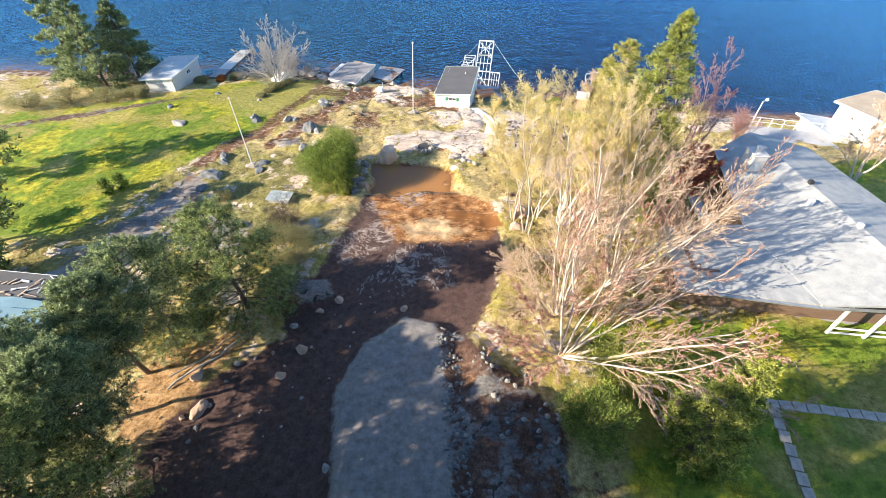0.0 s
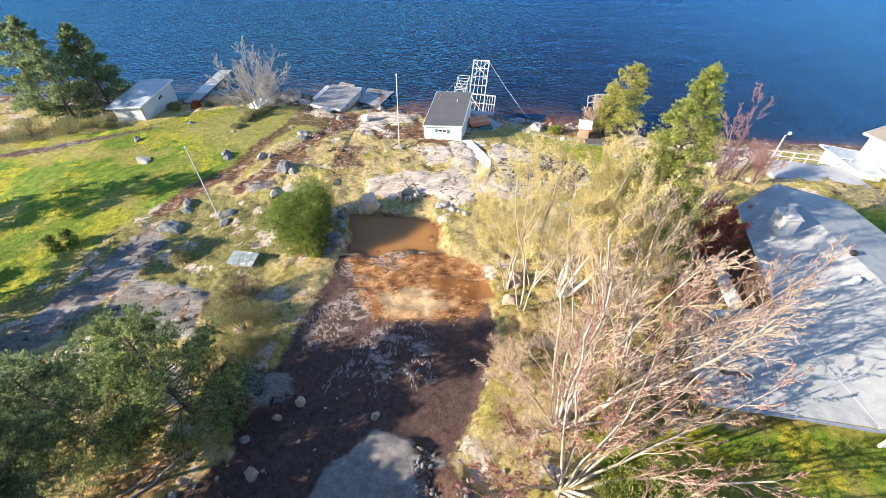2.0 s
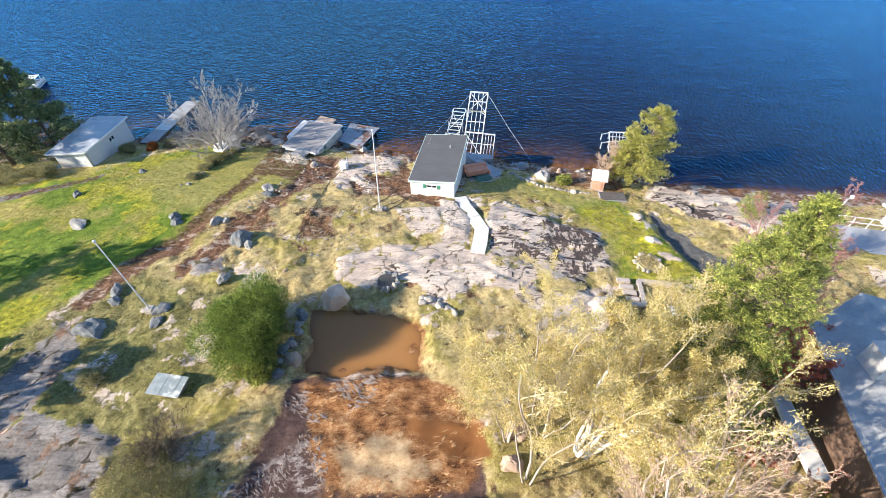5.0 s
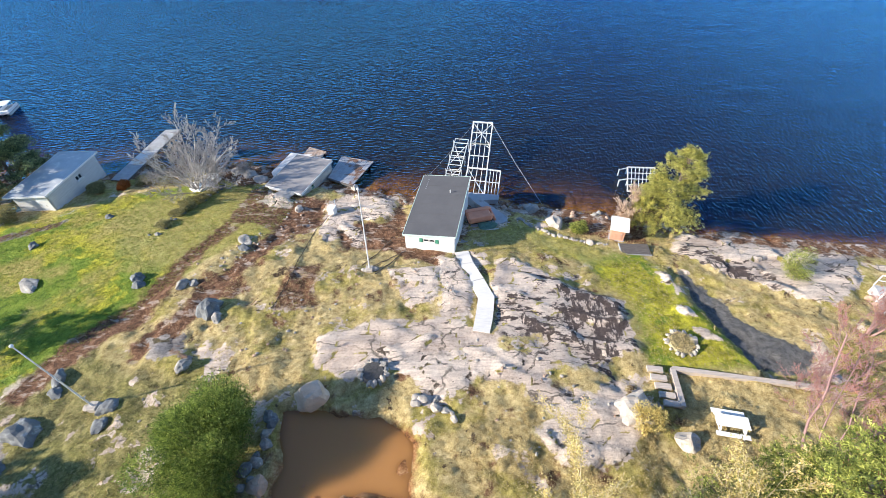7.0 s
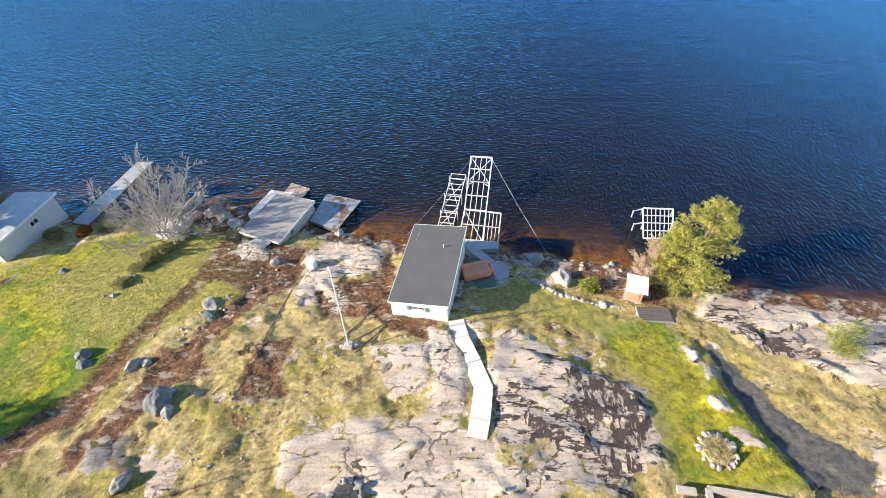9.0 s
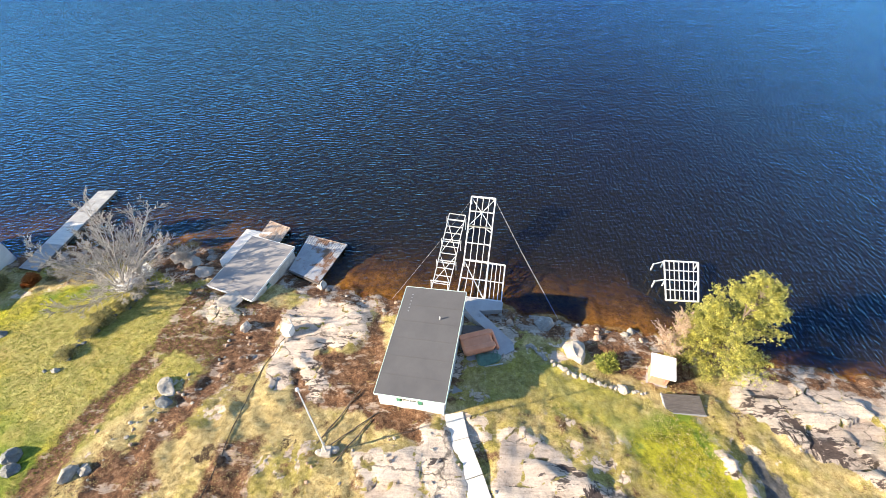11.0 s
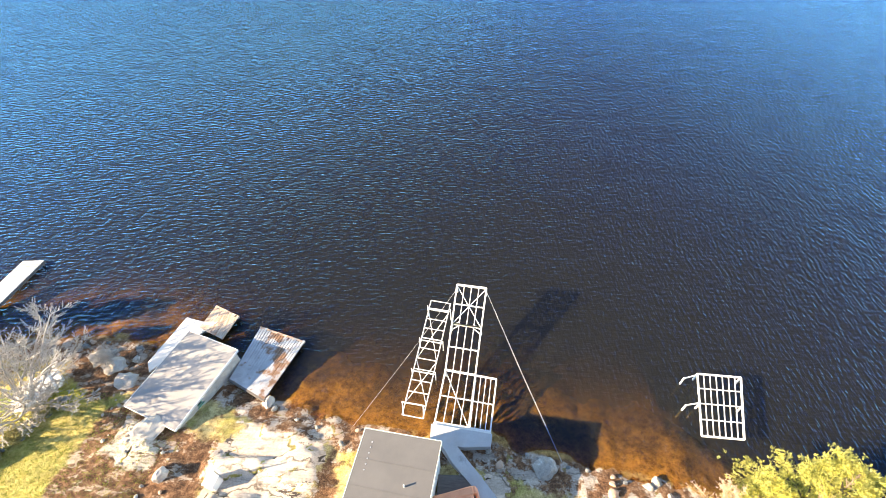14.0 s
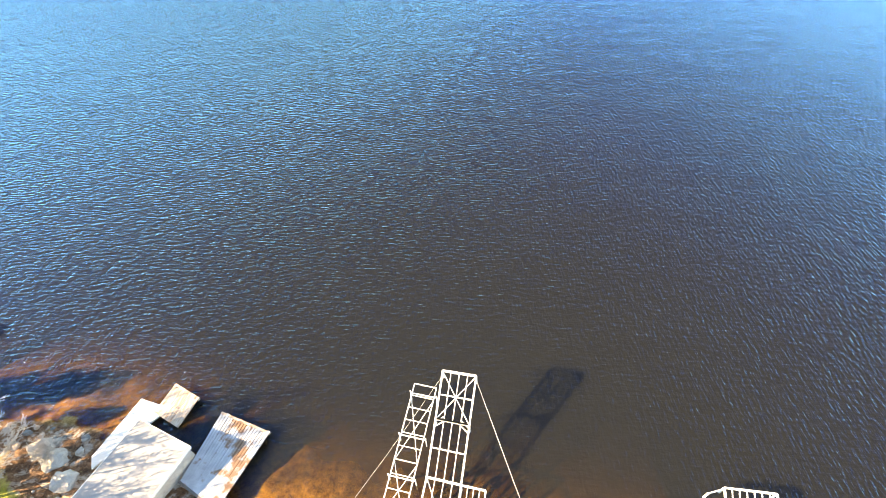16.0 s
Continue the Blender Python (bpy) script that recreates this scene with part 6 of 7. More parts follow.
M["ash"] = surface("ash", (0.10, 0.095, 0.09), (0.03, 0.03, 0.03), 6, 0.95, bump=0.4)
M["dead_plants"] = surface("dead_plants", (0.50, 0.44, 0.28), (0.22, 0.20, 0.10), 6, 0.95, bump=0.6)
stone_ring(-4.05, -18.3, 0.72, 13, 0.22, ("stone_pale", "stone"), "fire pit of pale grey stones on bare rock", "fire pit", 1, M["ash"])
stone_ring(14.2, -15.5, 0.85, 14, 0.24, ("stone_pale", "stone"), "round flower bed edged with pale stones", "flower bed", 2, M["dead_plants"])


# ---- trees ----
def grow(base, length, radius, levels, seed, spread_by=0.6, lift=0.35, kids=(3, 5), shrink=0.68, lean=(0, 0, 1), stems=1, droop=0.0, straight=0.2, along=3):
    """Branches as tapered segments: rows of p, q, r0, r1; and the tips of the finest twigs."""
    rng = np.random.default_rng(seed)
    segs, tips = [], []

    def branch(p, d, n, r, level):
        steps = 4 if level < 2 else 3
        for s in range(steps):
            d = d + rng.normal(size=3) * straight * (0.5 + 0.25 * level) * 0.5 + np.array([0, 0, lift * 0.16 - droop * level * 0.05])
            d /= np.linalg.norm(d)
            q = p + d * n / steps
            r1 = r * (1 - 0.14 if s < steps - 1 else 1 - 0.3)
            segs.append((*p, *q, r, r1))
            if level < levels and (s > 0 or level > 0):
                for _ in range(rng.integers(kids[0], kids[1] + 1) if s == steps - 1 else rng.integers(0, along)):
                    side = rng.normal(size=3)
                    side -= side.dot(d) * d
                    side /= np.linalg.norm(side)
                    e = d + side * spread_by * rng.uniform(0.6, 1.5) + np.array([0, 0, lift * 0.4])
                    branch(q, e / np.linalg.norm(e), n * shrink * rng.uniform(0.7, 1.15), r1 * rng.uniform(0.50, 0.74), level + 1)
            p, r = q, r1
        if level >= levels:
            tips.append(p)

    for k in range(stems):
        d = np.array(lean, float) + (rng.normal(size=3) * (0.42 if stems > 1 else 0.08)) * np.array([1, 1, 0.2])
        branch(np.array([rng.uniform(-0.15, 0.15), rng.uniform(-0.15, 0.15), -0.3]), d / np.linalg.norm(d), length * rng.uniform(0.85, 1.1), radius * (1 if stems == 1 else rng.uniform(0.6, 1)), 0)
    return np.array(segs), np.array(tips)


def limbed(stems, seed, levels=3, nodes=(9, 6, 4, 3), kids=(2, 2, 2), angle=0.75, lift=0.10, wander=0.13, first=0.25, reach=0.55, twig=0.007, droop=0.0, bare=0.2):
    """A tree of long tapered limbs, rows of (direction, length, radius), with side branches all along them; rows of p, q, r0, r1 and the tips."""
    rng = np.random.default_rng(seed)
    segs, tips = [], []

    def branch(p, d, n, r, level):
        steps = nodes[level]
        for k in range(steps):
            d = d + rng.normal(size=3) * wander + np.array([0, 0, lift - droop * level])
            d /= np.linalg.norm(d)
            q = p + d * n / steps
            r1 = max(twig, r * (1 - 1.15 / (steps + 1)))
            segs.append((*p, *q, max(r, twig), r1))
            f = (k + 1) / steps
            if level < levels and f > (first if level == 0 else bare):
                for _ in range(kids[level]):
                    side = rng.normal(size=3)
                    side -= side.dot(d) * d
                    side /= np.linalg.norm(side)
                    a = angle * rng.uniform(0.6, 1.3)
                    branch(q, d * math.cos(a) + side * math.sin(a), n * reach * rng.uniform(0.6, 1.15) * (1.12 - 0.6 * f), r1 * rng.uniform(0.28, 0.46), level + 1)
            p, r = q, r1
        tips.append(p)

    for d, n, r in stems:
        d = np.array(d, float)
        branch(np.array([rng.uniform(-0.12, 0.12), rng.uniform(-0.12, 0.12), -0.3]), d / np.linalg.norm(d), n, r, 0)
    return np.array(segs), np.array(tips)


def bare_tree(name, x, y, label, grown, bark, twig, bud=None, bud_size=0.05, buds=6, category="tree", group="", haze=0.7):
    segs, tips = grown
    ob = thing(name, Matrix.Translation(spot(x, y, -0.05)), label, category, group)
    thick = segs[:, 6] > 0.028
    segs[:, 6:] = np.maximum(segs[:, 6:], 0.0055)
    v, f = tubes(segs[thick], 6)
    link_mesh("trunk", v, f, bark, ob, True)
    if (~thick).any():
        v, f = tubes(segs[~thick], 3)
        link_mesh("fine_branching", v, f, twig, ob)
    if bud:
        rng = np.random.default_rng(len(segs))
        fine = segs[segs[:, 6] < 0.02]
        pick = fine[rng.integers(0, len(fine), len(tips) * buds)]
        k = rng.random((len(pick), 1))
        pts = pick[:, :3] * k + pick[:, 3:6] * (1 - k) + rng.normal(size=(len(pick), 3)) * bud_size * haze
        v, f = leaves(pts, bud_size, rng)
        link_mesh("bloom", v, f, bud, ob)
    return ob


def conifer(name, x, y, h, r, label, needles, seed, n_limbs=46, per_limb=130, bare=0.12, size=0.15, shape=0.8, droop=0.15, lean=(0.0, 0.0), gap=0.15, category="tree", tuft=14, blade=0.3):
    """Trunk, limbs in uneven whorls, and starry tufts of needles along the outer part of each limb."""
    rng = np.random.default_rng(seed)
    ob = thing(name, Matrix.Translation(spot(x, y, -0.1)), label, category)
    zs = np.linspace(0, h, 7)
    line = np.stack([lean[0] * (zs / h) ** 1.4 + 0.05 * np.sin(zs * 2 + seed), lean[1] * (zs / h) ** 1.4 + 0.05 * np.cos(zs * 1.7), zs], 1)
    rad = np.linspace(0.035 * h * 0.55, 0.02, 7)
    rows = [(*line[i], *line[i + 1], rad[i], rad[i + 1]) for i in range(6)]
    v, f = tubes(rows, 7)
    link_mesh("trunk", v, f, M["bark_brown"], ob, True)
    limbs, pts, nrm = [], [], []
    for k in range(n_limbs):
        t = bare + (1 - bare) * (k + rng.random()) / n_limbs
        if rng.random() < gap * 0.5:
            continue
        a = k * 2.4 + rng.normal() * 0.5
        reach = r * (1 - t) ** shape * (0.75 + 0.35 * rng.random()) + 0.12 * r * (1 - t) + 0.05
        if t < bare + 0.15:
            reach *= 0.8
        p = np.array([np.interp(t * h, zs, line[:, 0]), np.interp(t * h, zs, line[:, 1]), t * h])
        d = np.array([math.cos(a), math.sin(a), rng.uniform(-0.1, 0.3) + 0.5 * t])
        q = p + d * reach
        q[2] -= droop * reach * (1 - t)
        limbs.append((*p, *q, 0.03 + 0.02 * (1 - t), 0.01))
        m = max(6, int(0.55 * per_limb * (0.3 + reach / r) * tuft / 96))
        bunch = 12
        s = rng.random(m) ** 0.55
        base = p + (q - p) * (0.35 + 0.7 * s)[:, None]
        wide = (0.10 + 0.28 * (1 - np.abs(s - 0.55))) * (0.35 + reach * 0.42)
        base = base + rng.normal(size=(m, 3)) * wide[:, None] * np.array([0.75, 0.75, 0.34])
        ray = rng.normal(size=(m * bunch, 3)) + np.tile(d / np.linalg.norm(d) * 0.7, (m * bunch, 1)) + [0, 0, 0.5]
        ray /= np.linalg.norm(ray, axis=1, keepdims=True)
        pts.append(np.repeat(base, bunch, 0) + ray * size * 1.2 + rng.normal(size=(m * bunch, 3)) * size * 0.45)
        nrm.append(ray)
    v, f = tubes(limbs, 4)
    link_mesh("branching", v, f, M["bark_brown"], ob)
    v, f = leaves(np.concatenate(pts), size, rng, 0.2, 1.0, np.concatenate(nrm), blade, 0.25)
    link_mesh("crown", v, f, needles, ob)
    return ob


def bush(name, x, y, r, h, label, leaf, seed, n=9000, size=0.10, twig=None, lumps=9, category="bush", z=0.0):
    """A dense rounded shrub of several lumps, with stems within and small leaves without."""
    rng = np.random.default_rng(seed)
    ob = thing(name, Matrix.Translation(spot(x, y, z)), label, category)
    centres = [(0, 0, h * 0.45, r * 0.7, h * 0.5)]
    for k in range(lumps):
        a, d = rng.uniform(0, 6.3), r * rng.uniform(0.35, 0.75)
        centres.append((d * math.cos(a), d * math.sin(a), h * rng.uniform(0.25, 0.72), r * rng.uniform(0.25, 0.45), h * rng.uniform(0.18, 0.34)))
    w = np.array([c[3] ** 2 for c in centres])
    pick = rng.choice(len(centres), n, p=w / w.sum())
    c = np.array(centres)[pick]
    d = rng.normal(size=(n, 3))
    d /= np.linalg.norm(d, axis=1, keepdims=True)
    shell = rng.uniform(0.62, 1.06, n) ** 0.7 + 0.13 * rng.normal(size=n)
    pts = c[:, :3] + d * np.stack([c[:, 3], c[:, 3], c[:, 4]], 1) * shell[:, None]
    keep = pts[:, 2] > 0.02
    v, f = leaves(pts[keep], size, rng, 0.0, 1.0, d[keep] + [0, 0, 0.5], 0.3)
    stems = [(0, 0, -0.1, cx, cy, cz, 0.05, 0.015) for cx, cy, cz, *_ in centres]
    sv, sf = tubes(stems, 5)
    link_mesh("stem", sv, sf, twig or M["bark_brown"], ob)
    link_mesh("foliage", v, f, leaf, ob)
    return ob


# the grove beside the cottage: tall bare maples and a birch in bud, and a thicket of poplars
def fan(seed, n, a0, a1, e0, e1, length, radius):
    """Limbs that spread from one foot, between two bearings and two steepnesses, in degrees."""
    rng = random.Random(seed)
    rows = []
    for k in range(n):
        a, e = radians(a0 + (a1 - a0) * (k + rng.random()) / n), radians(rng.uniform(e0, e1))
        f = rng.uniform(0.75, 1.05)
        rows.append(((math.cos(a) * math.cos(e), math.sin(a) * math.cos(e), math.sin(e)), length * f, radius * rng.uniform(0.6, 1.1)))
    return tuple(rows)


FINE = dict(kids=(2, 2, 2), nodes=(10, 6, 4, 2), reach=0.34, angle=0.55, wander=0.085, bare=0.3)
bare_tree("maple_tree", 4.2, -40.8, "large bare maple with pale spreading limbs and red buds",
          limbed(fan(1, 7, -50, 50, 22, 48, 9.0, 0.105) + fan(2, 3, 20, 120, 60, 80, 8.4, 0.11) + fan(3, 4, 130, 260, 35, 60, 5.0, 0.06), 11, lift=0.0, droop=0.03, twig=0.008, **FINE),
          M["bark_pale"], M["twig_tan"], M["bud_red"], 0.035, 2)
bare_tree("maple_tree", 4.5, -38.1, "bare maple with long pale limbs reaching over the cottage roof",
          limbed(fan(4, 8, -15, 75, 32, 58, 10.2, 0.11) + fan(5, 4, 30, 140, 62, 82, 9.2, 0.10) + fan(6, 4, 120, 230, 40, 62, 5.6, 0.06), 12, lift=0.01, droop=0.02, twig=0.008, **FINE),
          M["bark_pale"], M["twig_tan"], M["bud_tan"], 0.028, 1)
bare_tree("birch_tree", 6.15, -29.4, "white-barked birch with a forked trunk and yellow catkins",
          limbed((((0.95, 0.30, 0.80), 7.8, 0.20), ((0.05, 0.1, 1.0), 8.8, 0.16), ((0.32, 0.15, 1.0), 8.2, 0.15), ((-0.2, 0.2, 1.0), 6.8, 0.10)), 31, kids=(2, 2, 1), reach=0.36, angle=0.6, first=0.35),
          M["bark_white"], M["twig_yellow"], M["bud_yellow"], 0.04, 3, haze=2.0)
bare_tree("maple_tree", 8.6, -34.6, "tall bare maple with tan twigs",
          limbed(fan(7, 7, -20, 160, 58, 82, 10.4, 0.09), 37, twig=0.007, **FINE), M["bark_pale"], M["twig_tan"], M["bud_tan"], 0.028, 1)
bare_tree("maple_tree", 11.6, -34.0, "bare maple with red-tipped twigs over the cottage roof",
          limbed(fan(8, 6, -20, 140, 60, 80, 9.2, 0.08), 45, twig=0.007, **FINE), M["bark_pale"], M["twig_tan"], M["bud_red"], 0.03, 1)
for x, y, n, s in ((2.9, -29.0, 9.4, 41), (4.6, -28.6, 9.9, 42), (7.0, -28.6, 10.1, 43), (8.6, -29.0, 9.6, 141), (10.0, -30.6, 9.2, 142), (3.6, -30.8, 10.2, 143), (8.4, -31.6, 10.6, 145)):
    bare_tree("poplar_tree", x, y, "slender poplar covered in pale yellow catkins",
              limbed((((0.04, 0.06, 1.0), n, 0.075), ((0.25, 0.1, 1.0), n * 0.9, 0.05), ((-0.2, 0.15, 1.0), n * 0.88, 0.05)), s, nodes=(11, 6, 4, 3), kids=(2, 2, 1), reach=0.33, angle=0.62, lift=0.045, wander=0.10, twig=0.007, first=0.34), M["bark_pale"], M["twig_yellow"], M["bud_yellow"], 0.034, 7, group="poplars in the grove", haze=2.6)
for x, y, s in ((6.0, -26.2, 151), (8.6, -25.8, 152), (4.2, -26.6, 154)):
    bare_tree("sapling", x, y, "thin bare yellow-twigged sapling at the edge of the thicket",
              limbed((((0.0, 0.1, 1.0), 3.6, 0.035), ((0.35, 0.1, 1.0), 3.0, 0.03), ((-0.3, 0.0, 1.0), 3.0, 0.03), ((0.05, -0.3, 1.0), 2.8, 0.03)), s, 2, kids=(2, 2), reach=0.42, angle=0.5, twig=0.006), M["bark_pale"], M["twig_yellow"], category="tree", group="saplings below the poplars")
bare_tree("maple_tree", 16.2, -23.9, "bare maple with dull red buds near the terrace", limbed(fan(9, 7, 20, 220, 66, 86, 10.2, 0.08), 44, nodes=(10, 6, 4, 2), kids=(2, 2, 2), reach=0.30, angle=0.68, wander=0.10, first=0.45), M["twig_red"], M["twig_red"], M["bud_red"], 0.026, 2, haze=1.5)
bare_tree("maple_tree", 32.0, -22.4, "bare grey tree behind the cottage", limbed((((0.1, 0, 1), 7.6, 0.15), ((0.5, 0.3, 1), 6.6, 0.12), ((-0.4, 0.1, 1), 6.4, 0.12)), 46, reach=0.45), M["bark_pale"], M["twig_tan"], M["bud_tan"], 0.05, 3)
bare_tree("shore_tree", -24.5, 3.1, "bare grey tree with fine branches leaning over a white hull", limbed(tuple(((dx + 0.26, dy + 0.1, dz), n, r) for (dx, dy, dz), n, r in fan(47, 12, 0, 360, 26, 52, 5.6, 0.09) + fan(48, 8, 0, 360, 56, 84, 6.8, 0.11)), 47, nodes=(9, 6, 4, 2), kids=(2, 2, 2), reach=0.40, angle=0.68, lift=0.03, wander=0.10, twig=0.011, bare=0.2), M["bark_silver"], M["bark_silver"])
bare_tree("bush", -21.2, 6.6, "leafless grey shrub at the water's edge", grow((0, 0, 0), 0.8, 0.05, 3, 51, 0.7, 0.3, (2, 3), 0.75, (0, 0, 1), 6), M["bark_grey"], M["bark_grey"], category="bush")
bare_tree("bush", -29.4, 4.4, "leafless grey shrub at the water's edge", grow((0, 0, 0), 0.9, 0.05, 3, 52, 0.7, 0.3, (2, 3), 0.75, (0, 0, 1), 6), M["bark_grey"], M["bark_grey"], category="bush")
bare_tree("bush", 19.6, -18.6, "leafless shrub with thin red twigs above the terrace wall", limbed((((0, 0, 1), 2.6, 0.03), ((0.6, 0.1, 1), 2.6, 0.03), ((-0.55, 0.2, 1), 2.6, 0.03), ((0.1, 0.6, 1), 2.4, 0.03), ((0.3, -0.5, 1), 2.4, 0.03)), 144, 2, kids=(2, 2), reach=0.5), M["twig_red"], M["twig_red"], M["bud_red"], 0.03, 2, "bush")
bare_tree("bush", 26.4, -14.2, "leafless shrub with dark red twigs near the cottage", grow((0, 0, 0), 1.6, 0.07, 3, 53, 0.6, 0.4, (2, 4), 0.72, (0, 0, 1), 7), M["twig_red"], M["twig_red"], M["bud_red"], 0.045, 2, "bush")
bare_tree("bush", 16.4, -25.6, "bright red-twigged shrub against the cottage wall", limbed(fan(54, 10, 0, 360, 52, 84, 4.6, 0.035), 54, 2, kids=(2, 2), reach=0.42), M["twig_red"], M["twig_red"], M["red_leaf"], 0.075, 7, "bush")
bare_tree("bush", 13.8, -28.8, "low red-leaved shrub below the maples", limbed(fan(58, 8, 0, 360, 35, 70, 2.0, 0.025), 58, 2, kids=(2, 2), reach=0.5), M["twig_red"], M["twig_red"], M["red_leaf"], 0.06, 3, "bush")
bare_tree("bush", 2.6, -34.4, "leafless pale shrub at the edge of the dug soil", grow((0, 0, 0), 1.0, 0.05, 3, 55, 0.75, 0.25, (2, 3), 0.75, (-0.4, 0, 1), 7), M["bark_pale"], M["twig_tan"], M["bud_tan"], 0.04, 2, "bush")
bare_tree("bush", -13.6, -29.3, "dead brown shrub with spiky twigs", grow((0, 0, 0), 1.0, 0.07, 3, 56, 0.8, 0.2, (2, 4), 0.75, (0, 0, 1), 10), M["bark_brown"], M["bark_brown"], category="bush")
bare_tree("bush", 15.4, -1.7, "leafless tan shrub beside the pine", limbed((((-0.5, -0.2, 1), 3.2, 0.05), ((0.2, -0.3, 1), 3.4, 0.05), ((-0.8, 0.3, 0.9), 3.0, 0.04), ((0.0, 0.4, 1), 3.4, 0.05), ((-0.2, -0.7, 0.9), 2.6, 0.04)), 57, 2, kids=(3, 2), reach=0.5), M["bark_pale"], M["twig_tan"], M["bud_tan"], 0.04, 3, "bush")

conifer("pine_tree", 17.3, -2.6, 7.2, 2.9, "yellow-green pine leaning over the shore", M["pine_yellow"], 3, 80, 480, 0.14, 0.065, 0.55, 0.25, (1.2, 1.0), tuft=24, blade=0.22)
conifer("pine_tree", 16.4, -2.3, 5.0, 1.6, "smaller yellow-green pine beside the shore pine", M["pine_yellow"], 4, 50, 320, 0.2, 0.065, 0.6, 0.2, (0.3, 0.8), tuft=24, blade=0.22)
conifer("spruce_tree", 11.1, -27.4, 14.1, 3.2, "tall sunlit green spruce among the poplars", M["spruce"], 5, 190, 430, 0.10, 0.055, 0.78, 0.3, tuft=30, blade=0.22, gap=0.05)
conifer("cedar_tree", 9.2, -45.4, 7.4, 1.8, "tall feathery green cedar beside the lawn", M["spruce"], 6, 120, 300, 0.03, 0.065, 0.95, 0.25, tuft=20, blade=0.25)
bush("bush", 7.0, -41.6, 1.9, 2.2, "yellow-green undergrowth below the maple", M["spruce"], 74, 9000, 0.06, lumps=14)
bush("bush", 4.8, -44.8, 1.7, 2.2, "dark olive undergrowth below the maple", M["juniper"], 75, 9000, 0.06, lumps=14)
bush("bush", 9.6, -42.6, 1.5, 1.9, "dark olive undergrowth below the maple", M["juniper"], 76, 8000, 0.06, lumps=14)
conifer("pine_tree", -45.6, 0.8, 11.2, 3.5, "tall blue-green pine on the far shore", M["pine_grey"], 7, 70, 420, 0.06, 0.13, 0.75, 0.1, tuft=16)
conifer("pine_tree", -49.8, 2.6, 12.2, 3.2, "tall dark pine on the far shore", M["pine_grey"], 8, 60, 400, 0.06, 0.13, 0.8, 0.1, tuft=16)
conifer("pine_tree", -43.6, 4.6, 9.6, 3.2, "green pine beside the shed", M["pine_grey"], 9, 70, 420, 0.05, 0.13, 0.7, 0.1, tuft=18)
bush("juniper", -11.2, -23.0, 2.85, 3.5, "dense rounded green juniper on the rock", M["juniper"], 10, 80000, 0.058, lumps=26)
bush("juniper", -10.2, -25.2, 1.0, 1.4, "low yellow-green juniper below the large one", M["spruce"], 11, 9000, 0.07)
conifer("pine_tree", -13.7, -37.2, 7.6, 3.2, "bushy green pine above the dug bank", M["pine"], 12, 80, 480, 0.05, 0.075, 0.5, 0.15, tuft=22, blade=0.22)
conifer("pine_tree", -17.9, -38.6, 6.8, 3.2, "bushy grey-green pine above the dug bank", M["pine_grey"], 13, 80, 480, 0.05, 0.075, 0.5, 0.15, tuft=22, blade=0.22)
conifer("pine_tree", -17.6, -41.6, 7.0, 2.9, "bushy grey-green pine above the dug bank", M["pine_grey"], 14, 80, 520, 0.42, 0.075, 0.5, 0.15, tuft=22, blade=0.22)
conifer("pine_tree", -16.7, -45.8, 7.4, 3.2, "grey-green pine with a bare lower trunk", M["pine_grey"], 24, 90, 560, 0.42, 0.075, 0.45, 0.1, tuft=22, blade=0.22)
conifer("pine_tree", -19.6, -44.6, 8.0, 3.0, "grey-green pine with a bare lower trunk", M["pine_grey"], 124, 80, 480, 0.42, 0.075, 0.45, 0.1, tuft=22, blade=0.22)
conifer("pine_tree", -16.9, -48.6, 8.4, 3.3, "bushy green pine above the dug bank", M["pine"], 63, 90, 560, 0.05, 0.075, 0.42, 0.15, tuft=22, blade=0.22)
# unseen pines behind the start, added to shade gravel, soil and lawn
for x, y, h, s in ((-22.8, -54.4, 15.5, 28), (-15.8, -53.8, 17.0, 29), (-10.6, -55.6, 16.0, 64), (-4.6, -55.6, 12.0, 65), (1.2, -55.0, 12.0, 66), (6.8, -53.6, 10.5, 67), (3.6, -53.6, 11.0, 68), (10.8, -53.6, 10.0, 69), (-19.5, -52.2, 13.0, 80)):
    conifer("pine_tree", x, y, h, 3.4, "unseen tall green pine added to shade the gravel and lawn", M["pine"], s, 60, 260, 0.08, 0.22, 0.45, 0.1)
# two pines added beyond the lawn, here and below, to throw shadows over it
conifer("pine_tree", -36.5, -29.5, 9.5, 3.4, "tall green pine added beyond the lawn to shade it", M["pine"], 25, 50, 150, 0.1, 0.22, 0.6, 0.1)
# stands only to shade the ground beside the lane
conifer("pine_tree", -33.4, -34.2, 6.0, 2.4, "green pine added to shade the ground beside the lane", M["pine"], 27, 50, 150, 0.1, 0.22, 0.6, 0.1)
conifer("pine_tree", -44.5, -20.5, 10.5, 3.6, "tall green pine added beyond the lawn to shade it", M["pine"], 26, 50, 150, 0.1, 0.22, 0.6, 0.1)
bush("bush", -14.4, -30.2, 1.5, 1.3, "grey-olive shrub among dry grass", M["shrub_olive"], 115, 12000, 0.05, lumps=12)
bush("bush", -12.6, -32.2, 2.3, 1.6, "grey-olive shrub at the edge of the dug soil", M["shrub_olive"], 15, 22000, 0.05, lumps=14)
bush("bush", -20.0, -25.4, 0.8, 0.9, "brown twiggy shrub on the rock", M["shrub_olive"], 16, 2600, 0.06)
for x, y, s in border_shrubs:
    bush("bush", x, y, 0.75, 0.55, "low brown-green shrub along the stone border", M["shrub_olive"], s, 3500, 0.05)
